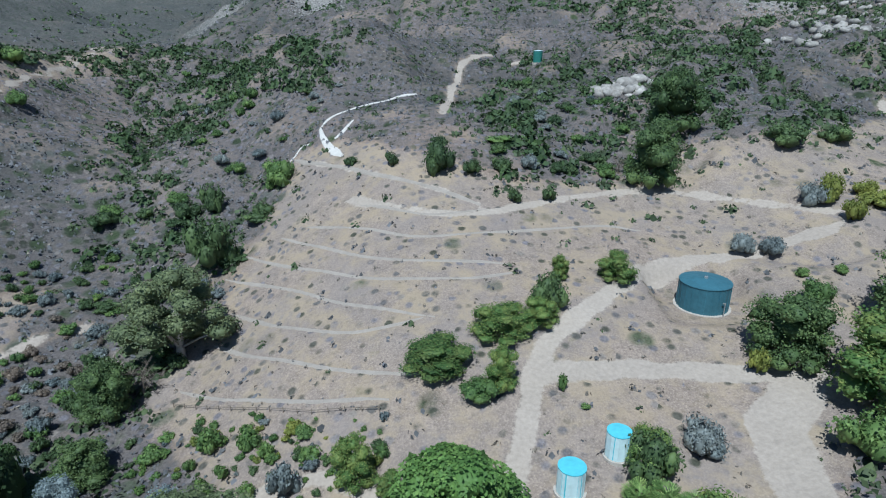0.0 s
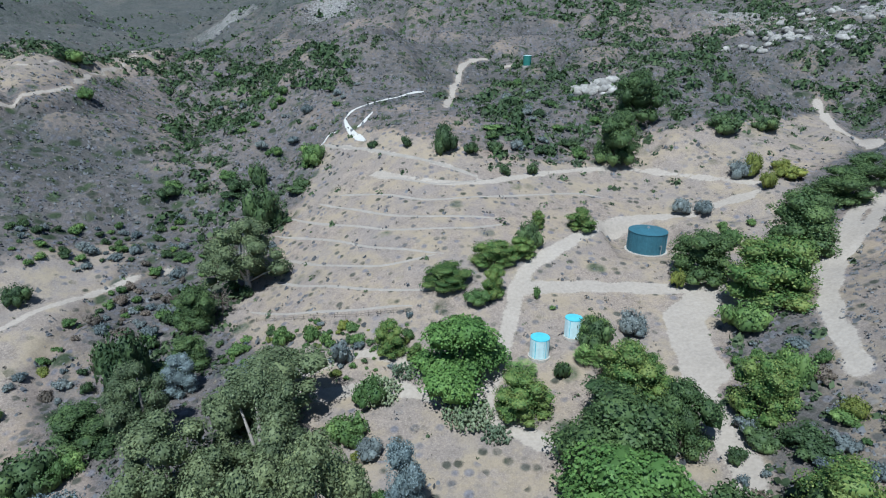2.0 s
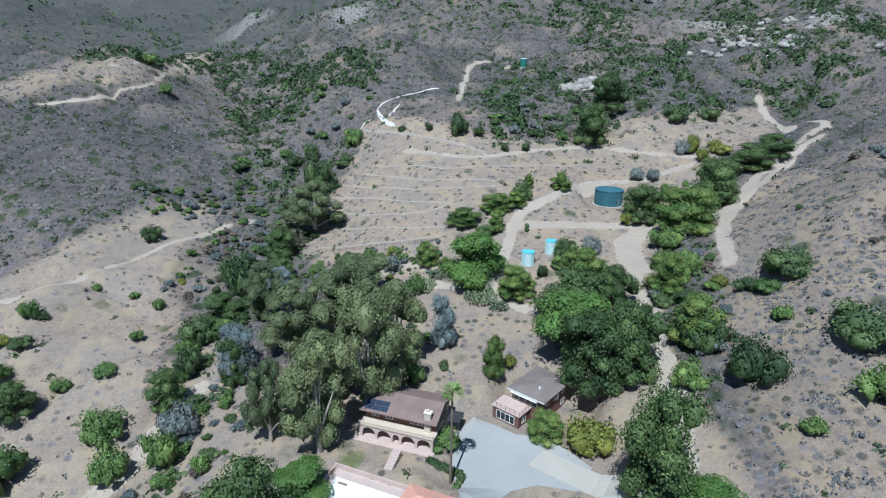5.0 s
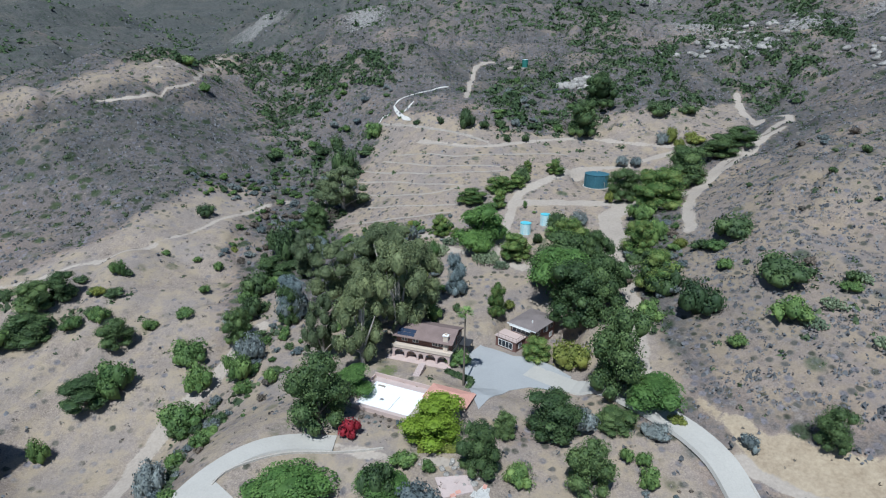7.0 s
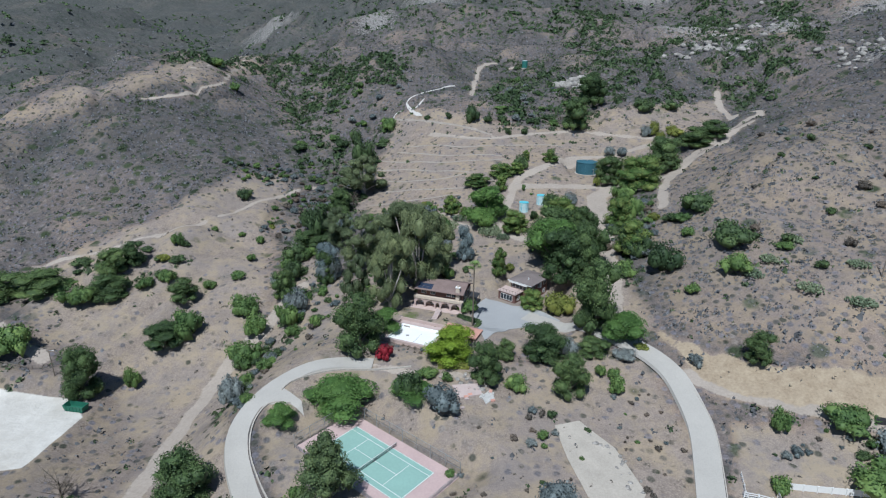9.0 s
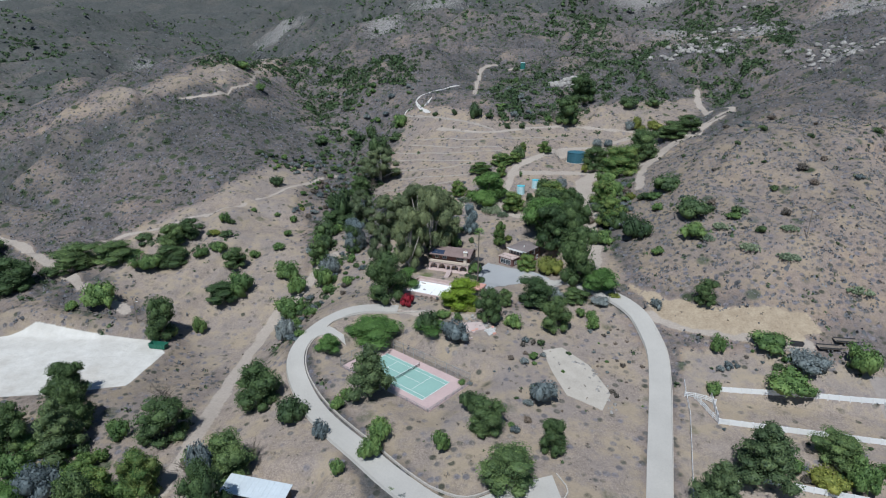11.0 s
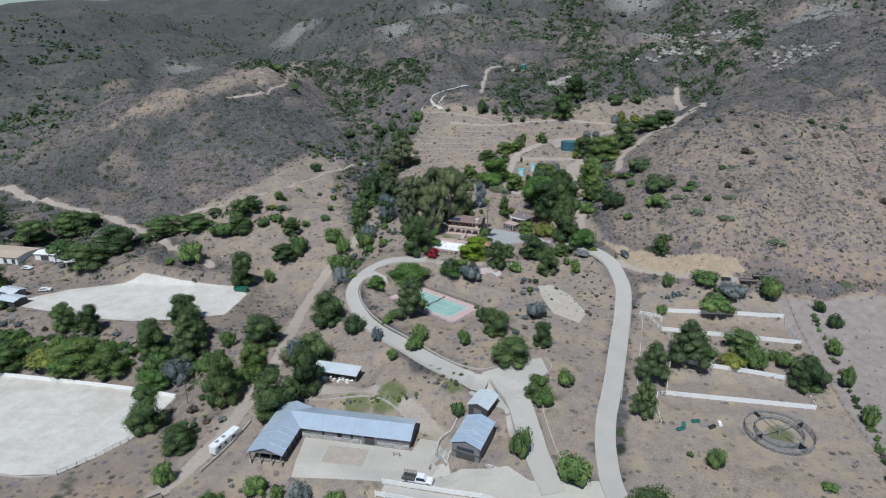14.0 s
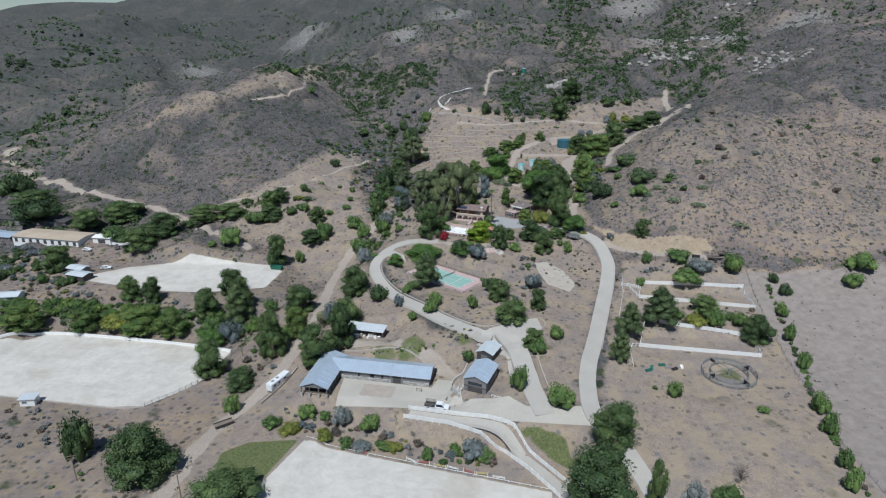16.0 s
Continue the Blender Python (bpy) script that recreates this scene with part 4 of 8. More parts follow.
def make_house():
    h = thing("house", -22.8, 2.6, 17.85, -19.4, "two-storey stucco house with arched porch and brown roof", "house")
    one_box("wall", (0.2, 15.0, 2.4, 10.2, -1.0, 2.95), STUCCO, h, "cream lower storey")
    one_box("upper_wall", (0.2, 15.0, 2.4, 10.2, 2.95, 5.55), BRICK, h, "dark red-brown upper storey")
    bm = bmesh.new()
    arch_wall(bm, 15.2, 2.8, 0.4, [(0.6, 3.3, 1.0), (3.8, 6.5, 1.0), (7.0, 8.3, 1.4), (8.8, 11.5, 1.0), (12.0, 14.7, 1.0)])
    part("arcade", bm, PINK_STUCCO, h, "stucco arcade with five round arches")
    bm = bmesh.new()
    box(bm, 14.8, 15.2, 0.42, 2.4, -0.4, 2.78)
    part("porch_end", bm, PINK_STUCCO, h)
    one_box("balcony", (-0.15, 15.35, -0.2, 2.4, 2.82, 3.02), STUCCO, h)
    one_box("parapet", (-0.1, 15.3, -0.15, 0.1, 3.02, 3.6), STUCCO, h, "low stucco balcony parapet")
    one_box("porch_floor", (-1.2, 15.6, -1.4, 2.4, -0.6, 0.05), PINK_STUCCO, h)
    bm = bmesh.new()
    gable_roof(bm, 0.2, 15.0, 1.6, 10.4, 5.5, 1.55, 0.75, 0.2)
    roof = part("roof", bm, BROWN_ROOF, h, "low brown shingle roof")
    pitch = 1.55 / 4.4
    for k in range(3):
        for j in range(2):
            y = 1.4 + j * 1.15
            bm = bmesh.new()
            a, b = 5.5 + (y - 1.6) * pitch + 0.26, 5.5 + (y + 1.05 - 1.6) * pitch + 0.26
            x = 0.6 + k * 1.55
            vs = [(x, y, a), (x + 1.5, y, a), (x + 1.5, y + 1.05, b), (x, y + 1.05, b)]
            lo = [bm.verts.new((p[0], p[1], p[2] - 0.08)) for p in vs]
            hi = [bm.verts.new(p) for p in vs]
            bm.faces.new(hi)
            for i in range(4):
                bm.faces.new((lo[i], lo[(i + 1) % 4], hi[(i + 1) % 4], hi[i]))
            part("solar_panel", bm, SOLAR, roof, "dark blue solar panel")
    ch = one_box("chimney", (12.9, 14.1, 1.5, 2.4, 3.0, 7.2), STUCCO, h, "pale stucco chimney")
    one_box("chimney_cap", (12.75, 14.25, 1.35, 2.55, 7.2, 7.4), WHITE, ch)
    one_box("chimney_pot", (13.2, 13.8, 1.7, 2.2, 7.4, 7.85), STUCCO, ch)
    for x in (1.6, 4.6, 9.8, 11.3):
        window(h, wall_at(x, 2.39, 3.6, "front"), 1.5, 1.5)
    one_box("door", (7.0, 8.0, 2.34, 2.42, 0.05, 2.1), WOOD, h, "dark wooden front door")
    for y in (3.6, 6.2, 8.4):
        window(h, wall_at(15.01, y, 3.4, "right"), 1.3, 1.7, frame_mat=GREY_METAL)
        window(h, wall_at(15.01, y, 0.6, "right"), 1.3, 1.8, frame_mat=GREY_METAL)
    for x in (1.2, 4.4, 9.4, 12.6):
        window(h, wall_at(x, 2.39, 0.5, "front"), 1.4, 1.8)
    one_box("carport", (15.2, 18.2, 6.8, 10.4, 2.6, 2.8), DARK_GREY, h, "flat dark canopy on the end wall")
    for x, y in ((18, 7.0), (18, 10.2)):
        one_box("canopy_post", (x - 0.06, x + 0.06, y - 0.06, y + 0.06, -0.5, 2.6), DARK_GREY, h)
    steps = thing("garden_steps", -17.2, -1.8, 17.0, -19.4, "pale flight of garden steps below the arcade", "steps")
    for k in range(6):
        one_box("step", (-0.9, 0.9, -0.55 * k - 0.6, -0.55 * k - 0.04, -0.9, 0.62 - 0.16 * k), STUCCO, steps)
    for s in (-1.1, 1.1):
        one_box("side_wall", (s - 0.12, s + 0.12, -3.6, 0.0, -0.9, 0.75), STUCCO, steps)


def make_guest_house():
    g = thing("guest_house", 7.8, 11.7, 17.5, -41, "small two-storey red-brown house with roof terrace", "house")
    one_box("wall", (0.2, 7.5, 0.2, 10.3, -1.0, 5.5), BRICK, g, "red-brown siding")
    bm = bmesh.new()
    e = 0.6
    lo = [bm.verts.new(p) for p in ((-e, -e, 5.45), (7.7 + e, -e, 5.45), (7.7 + e, 10.5 + e, 5.45), (-e, 10.5 + e, 5.45))]
    mi = [bm.verts.new((v.co.x, v.co.y, 5.65)) for v in lo]
    r = [bm.verts.new((3.85, 3.6, 6.7)), bm.verts.new((3.85, 6.9, 6.7))]
    bm.faces.new(lo[::-1])
    for k in range(4):
        bm.faces.new((lo[k], lo[(k + 1) % 4], mi[(k + 1) % 4], mi[k]))
    bm.faces.new((mi[0], mi[1], r[0]))
    bm.faces.new((mi[1], mi[2], r[1], r[0]))
    bm.faces.new((mi[2], mi[3], r[1]))
    bm.faces.new((mi[3], mi[0], r[0], r[1]))
    roof = part("roof", bm, GREY_ROOF, g, "hipped grey-brown shingle roof")
    one_box("roof_vent", (5.2, 5.5, 2.2, 2.5, 5.9, 6.9), WHITE, roof)
    one_box("fascia", (-e - 0.03, 7.7 + e + 0.03, -e - 0.05, -e - 0.01, 5.42, 5.68), WHITE, g, "white eaves board")
    one_box("annex", (-1.5, 4.8, -4.2, 0.2, -1.0, 2.85), BRICK, g, "red-brown ground-floor block")
    one_box("terrace_floor", (-1.8, 5.1, -4.5, 0.2, 2.86, 3.05), PINK_STUCCO, g, "pale pink terrace floor")
    rail = bmesh.new()
    for x0, y0, x1, y1 in ((-1.7, -4.4, 5.0, -4.4), (-1.7, -4.4, -1.7, 0.0), (5.0, -4.4, 5.0, 0.0)):
        box(rail, min(x0, x1) - 0.04, max(x0, x1) + 0.04, min(y0, y1) - 0.04, max(y0, y1) + 0.04, 3.95, 4.03)
    top = part("railing", rail, WOOD, g)
    for x0, y0, x1, y1 in ((-1.7, -4.4, 5.0, -4.4), (-1.7, -4.4, -1.7, 0.0), (5.0, -4.4, 5.0, 0.0)):
        n = int(math.hypot(x1 - x0, y1 - y0) / 1.1)
        for k in range(n + 1):
            x, y = x0 + (x1 - x0) * k / n, y0 + (y1 - y0) * k / n
            one_box("baluster", (x - 0.03, x + 0.03, y - 0.03, y + 0.03, 3.05, 3.95), WOOD, top)
    window(g, wall_at(0.6, 0.19, 3.3, "front"), 5.6, 2.0, 4)
    one_box("awning", (0.2, 6.6, -0.9, 0.18, 5.1, 5.25), WHITE, g, "white strip awning over the glazing")
    window(g, wall_at(-0.6, -4.21, 0.4, "front"), 4.4, 1.9, 4)
    for y, z in ((1.4, 3.4), (4.6, 3.4), (8.0, 3.4), (2.0, 0.8), (7.8, 0.8)):
        window(g, wall_at(7.51, y, z, "right"), 1.4, 1.4)
    one_box("door", (7.49, 7.56, 5.9, 6.8, 2.9, 5.0), WHITE, g)
    window(g, wall_at(4.81, -3.0, 0.6, "right"), 1.4, 1.5)


def make_barn():
    b = thing("stable_barn", -67.7, -120.1, 0.8, -10, "L-shaped grey stable barn with blue-grey metal roof", "barn")
    bm = bmesh.new()
    gable_walls(bm, 4.0, 35.2, -4.1, 4.2, 3.3, 1.5)
    part("east_wing", bm, GREY_WALL, b, "grey boarded stable wing")
    bm = bmesh.new()
    gable_walls(bm, -4.0, 4.3, -13.4, 4.2, 3.3, 1.5, "y")
    part("west_wing", bm, GREY_WALL, b, "grey boarded stable wing")
    r1 = bmesh.new()
    gable_roof(r1, 0.15, 35.2, -4.1, 4.2, 3.3, 1.5, 0.7, 0.16)
    roof1 = part("roof", r1, BLUE_ROOF, b, "blue-grey sheet metal roof")
    r2 = bmesh.new()
    gable_roof(r2, -4.0, 4.3, -15.9, 4.2, 3.3, 1.515, 0.7, 0.165, "y")
    roof2 = part("roof", r2, BLUE_ROOF, b, "blue-grey sheet metal roof")
    k = 1.5 / 4.15
    seams(roof1, 5.2, 35.5, -4.75, 0.0, 3.3 - 0.65 * k + 0.15, 4.8 + 0.15, 2.4, BLUE_ROOF)
    seams(roof2, -16.2, -5.0, 4.95, 0.2, 3.3 - 0.65 * k + 0.15, 4.8 + 0.15, 2.4, BLUE_ROOF, False)
    seams(roof2, -16.2, 4.5, -4.65, 0.1, 3.3 - 0.65 * k + 0.15, 4.8 + 0.15, 2.4, BLUE_ROOF, False)
    # stone base courses, doors and dark hatches of the yard front
    rnd = random.Random(5)
    x = 5.0
    while x < 34.8:
        w = rnd.uniform(0.5, 1.0)
        if not (22.6 < x + w and x < 25.8):
            for z in (0.0, 0.42, 0.82):
                one_box("stone", (x, min(x + w - 0.03, 35.1), -4.22 - rnd.uniform(0, 0.06), -4.08, z, z + 0.39), STONE, b)
        x += w
    for x, w, h, z, mat in ((22.9, 2.7, 2.7, 0.02, DARK_WALL), (15.2, 1.3, 1.6, 1.2, RUBBER), (11.0, 0.5, 1.7, 1.0, RUBBER), (19.0, 0.6, 1.7, 1.0, RUBBER)):
        one_box("door" if w > 2 else "hatch", (x, x + w, -4.16, -4.09, z, z + h), mat, b)
    for x in (6.6, 8.8, 13.2, 17.4, 21.2, 27.0, 30.0, 33.4):
        one_box("batten", (x - 0.06, x + 0.06, -4.14, -4.09, 1.25, 3.2), GREY_WALL, b)
    for y in (-11.5, -9.0, -6.5):
        one_box("stall_door", (4.29, 4.37, y - 0.7, y + 0.7, 0.05, 2.3), DARK_WALL, b)
    for x in (22.3, 26.1):
        one_box("lamp", (x - 0.12, x + 0.12, -4.32, -4.1, 2.2, 2.5), WHITE, b)
    # open porch at the end of the west wing
    for x in (-4.1, -1.4, 1.7, 4.4):
        post = one_box("post", (x - 0.12, x + 0.12, -16.0, -15.76, 0.6, 3.2), WOOD, b)
        one_box("stone_pier", (x - 0.28, x + 0.28, -16.16, -15.6, -1.0, 0.75), STONE, post)
    one_box("rail", (-4.1, 4.4, -15.93, -15.83, 1.35, 1.45), WOOD, b)
    one_box("beam", (-4.2, 4.5, -16.0, -15.76, 3.0, 3.3), GREY_WALL, b)
    bm = bmesh.new()
    vs = [[bm.verts.new((x, y, z)) for x, z in ((-4.0, 3.3), (4.3, 3.3), (0.15, 4.8))] for y in (-15.95, -15.8)]
    bm.faces.new(vs[0])
    bm.faces.new(vs[1][::-1])
    part("gable_boarding", bm, GREY_WALL, b)
    # thin black sheet on the end wall, in place of the doorway's inner shade
    one_box("porch_opening", (-3.2, 3.5, -13.46, -13.4, 0.0, 2.6), RUBBER, b, "flat black panel standing for the shade inside the porch doorway")
    pen = thing("yard_hitch_rail", -37.8, -133.1, 0.9, -10, "dark wooden hitching rail with a barrel", "hitching rail")
    for x in (0, 1.6):
        one_box("post", (x, x + 0.12, 0, 0.12, -0.2, 1.2), WOOD, pen)
    one_box("rail", (-0.2, 1.9, 0.02, 0.1, 1.0, 1.12), WOOD, pen)
    patch = thing("yard_sand_patch", -50.6, -133.0, 0.93, -10, "square patch of darker sand let into the yard", "sand patch")
    one_box("sand", (-5, 5.5, -3.2, 3.2, -0.3, 0.03), surface("grey_sand", (0.38, 0.33, 0.28), 0.95, grain=2.0, vary=0.2, coarse=0.4), patch)
    for dims in ((-5.15, -5.0, -3.35, 3.35), (5.5, 5.65, -3.35, 3.35), (-5.0, 5.5, 3.2, 3.35), (-5.0, 5.5, -3.35, -3.2)):
        one_box("edging", (*dims, -0.3, 0.1), KERB, patch)


def make_garages():
    g = thing("garage", -23.0, -136.4, 3.5, -22.5, "grey two-level garage with pale blue metal roof", "garage")
    bm = bmesh.new()
    gable_walls(bm, 0.3, 7.6, 0.4, 11.9, 4.6, 1.3, "y", -3.0)
    part("wall", bm, GREY_WALL, g)
    bm = bmesh.new()
    gable_roof(bm, 0.3, 7.6, 0.3, 11.9, 4.6, 1.3, 0.45, 0.15, "y")
    roof = part("roof", bm, BLUE_ROOF, g, "pale blue-grey metal roof")
    k = 1.3 / 3.65
    for a, b in ((-0.1, 3.95), (8.0, 3.95)):
        seams(roof, 0.2, 12.0, a, b, 4.6 - 0.4 * k + 0.15, 5.9 + 0.13, 2.2, BLUE_ROOF, False)
    one_box("garage_door", (1.5, 6.4, 0.3, 0.42, -0.6, 1.7), DARK_WALL, g, "dark wide garage door")
    window(g, wall_at(1.6, 0.39, 2.6, "front"), 4.6, 1.0, 4, DARK_GREY)
    for y in (2.5, 5.5, 8.5):
        window(g, wall_at(7.61, y, 2.4, "right"), 2.0, 1.2, 2, DARK_GREY)
    one_box("belt_course", (0.2, 7.7, 0.28, 0.42, 1.95, 2.15), DARK_WALL, g)
    stairs = thing("garage_stairs", -24.6, -137.2, 2.9, -22.5, "white railed outside steps beside the garage", "stairs")
    for k in range(7):
        one_box("tread", (0, 1.1, 0.35 * k - 0.6, 0.35 * k - 0.28, -0.6, 0.2 + 0.2 * k), KERB, stairs)
    for x in (-0.05, 1.1):
        for k in range(4):
            one_box("post", (x, x + 0.08, 0.7 * k - 0.5, 0.7 * k - 0.42, -0.4, 1.3 + 0.4 * k), WHITE, stairs)
        bm = bmesh.new()
        box(bm, x, x + 0.08, 0, 2.6, -0.04, 0.04, pose(0, -0.5, 1.25, 29.7, 0, 0))
        part("handrail", bm, WHITE, stairs)
    gate = thing("garage_gate", -14.2, -140.2, 3.3, -22.5, "white railed gate and posts at the garage corner", "gate")
    for k in range(4):
        one_box("post", (k * 1.0, k * 1.0 + 0.1, 0, 0.1, -0.6, 1.3), WHITE, gate)
    for z in (0.3, 0.8, 1.2):
        one_box("rail", (0, 3.1, 0.02, 0.08, z, z + 0.1), WHITE, gate)
    s = thing("tool_shed", -18.2, -122.3, 6.4, -27.5, "dark grey shed with weathered pale metal roof", "shed")
    bm = bmesh.new()
    gable_walls(bm, 0.2, 5.7, 0.3, 7.9, 3.1, 1.0, "y", -2.0)
    part("wall", bm, DARK_WALL, s)
    bm = bmesh.new()
    gable_roof(bm, 0.2, 5.7, 0.3, 7.9, 3.1, 1.0, 0.4, 0.14, "y")
    roof = part("roof", bm, PALE_ROOF, s, "weathered pale metal roof")
    for a, b in ((-0.15, 2.95), (6.05, 2.95)):
        seams(roof, 0.2, 8.0, a, b, 3.1 - 0.35 / 2.75 + 0.13, 4.1 + 0.12, 1.5, PALE_ROOF, False)
    one_box("door", (1.8, 4.0, 0.22, 0.31, 0.0, 2.3), GREY_WALL, s)


def make_lodge():
    l = thing("open_shed", -65.3, -99.2, 3.4, -13.6, "long open-fronted shed with grey sheet roof", "shed")
    bm = bmesh.new()
    lo = [(-0.5, -0.6, 2.55), (14.4, -0.6, 2.55), (14.4, 4.4, 3.25), (-0.5, 4.4, 3.25)]
    a = [bm.verts.new(p) for p in lo]
    b = [bm.verts.new((p[0], p[1], p[2] + 0.16)) for p in lo]
    bm.faces.new(a[::-1])
    bm.faces.new(b)
    for k in range(4):
        bm.faces.new((a[k], a[(k + 1) % 4], b[(k + 1) % 4], b[k]))
    roof = part("roof", bm, PALE_ROOF, l, "pale grey sheet roof")
    seams(roof, -0.5, 14.4, -0.6, 4.4, 2.7, 3.4, 1.2, PALE_ROOF)
    one_box("back_wall", (0, 14, 3.9, 4.1, -0.8, 3.1), DARK_WALL, l)
    for x in (0, 13.85):
        one_box("side_wall", (x, x + 0.15, 0.2, 3.9, -0.8, 2.6), DARK_WALL, l)
    for x in (0.1, 3.5, 7.0, 10.4, 13.7):
        one_box("post", (x, x + 0.14, -0.1, 0.04, -0.5, 2.56), WOOD, l)
    one_box("inner_room", (0.2, 5.2, 1.6, 3.88, -0.4, 2.5), GREY_WALL, l)
    rnd = random.Random(3)
    for k in range(12):
        x, y, s = rnd.uniform(0.5, 13), rnd.uniform(-1.2, 0.9), rnd.uniform(0.3, 0.7)
        px, py = -65.3 + x * 0.972 + y * 0.235, -99.2 - x * 0.235 + y * 0.972
        t = thing("storage_box", px, py, level(px, py) + 0.02, rnd.uniform(0, 90), "pale storage crate standing under the open shed", "crate", "crates by the open shed")
        one_box("body", (-s, s, -s * 0.6, s * 0.6, -0.1, s * 1.3), WHITE if k % 2 else KERB, t)
        one_box("lid", (-s - 0.03, s + 0.03, -s * 0.6 - 0.03, s * 0.6 + 0.03, s * 1.3, s * 1.3 + 0.06), WHITE, t)


def make_pavilion():
    p = thing("pool_pavilion", -8.8, -17.6, 17.2, -24, "open pool pavilion with salmon hipped roof", "pavilion")
    bm = bmesh.new()
    lo = [bm.verts.new(q) for q in ((-5.2, -3.0, 2.4), (5.2, -3.0, 2.4), (5.2, 3.0, 2.4), (-5.2, 3.0, 2.4))]
    mi = [bm.verts.new((v.co.x, v.co.y, 2.6)) for v in lo]
    r = [bm.verts.new((-2.4, 0, 3.6)), bm.verts.new((2.4, 0, 3.6))]
    bm.faces.new(lo[::-1])
    for k in range(4):
        bm.faces.new((lo[k], lo[(k + 1) % 4], mi[(k + 1) % 4], mi[k]))
    bm.faces.new((mi[0], mi[1], r[1], r[0]))
    bm.faces.new((mi[1], mi[2], r[1]))
    bm.faces.new((mi[2], mi[3], r[0], r[1]))
    bm.faces.new((mi[3], mi[0], r[0]))
    part("roof", bm, SALMON, p, "salmon pink hipped roof")
    for x in (-4.6, 0, 4.6):
        for y in (-2.5, 2.5):
            one_box("post", (x - 0.12, x + 0.12, y - 0.12, y + 0.12, -0.8, 2.42), STUCCO, p)
    one_box("back_wall", (-1.5, 4.7, 2.3, 2.55, -0.8, 2.42), PINK_STUCCO, p)


def make_pool():
    p = thing("swimming_pool", -21.7, -14.9, 16.6, -23.5, "empty white plastered swimming pool with pink deck", "swimming pool")
    one_box("basin_floor", (-6.4, 6.4, -4.6, 4.6, -0.3, 0.16), PLASTER, p, "bright white plaster floor")
    for dims in ((-7.3, 7.6, 4.6, 6.6), (-7.3, 7.6, -6.0, -4.6), (-7.8, -6.4, -4.6, 4.6), (6.4, 8.6, -4.6, 4.6)):
        one_box("deck", (*dims, -1.6, 0.55), DECK, p, "pink concrete deck")
    for dims in ((-6.4, 6.4, 4.45, 4.6), (-6.4, 6.4, -4.6, -4.45), (-6.4, -6.25, -4.45, 4.45), (6.25, 6.4, -4.45, 4.45)):
        one_box("pool_wall", (*dims, 0.16, 0.58), PLASTER, p)
    for k in range(3):
        one_box("pool_step", (-5.6 + k * 0.1, -3.6 - k * 0.1, 4.0 - 0.45 * k, 4.44 - 0.45 * k, 0.16, 0.45 - 0.1 * k), WOOD if k % 2 else PLASTER, p)
    one_box("drain_cover", (-2.4, -1.6, -1.2, -0.6, 0.16, 0.24), GREY_WALL, p, "dark drain cover")
    one_box("crack", (1.2, 1.28, -4.0, 1.5, 0.16, 0.18), GREY_WALL, p)
    one_box("front_wall", (-7.9, 8.7, -6.25, -6.0, -2.2, 1.1), PINK_STUCCO, p, "pink stucco terrace wall")
    one_box("back_wall", (-7.9, 8.7, 6.6, 6.85, -1.5, 1.5), PINK_STUCCO, p, "pink stucco garden wall")
    one_box("side_wall", (-8.05, -7.8, -6.0, 6.85, -1.8, 1.0), PINK_STUCCO, p)


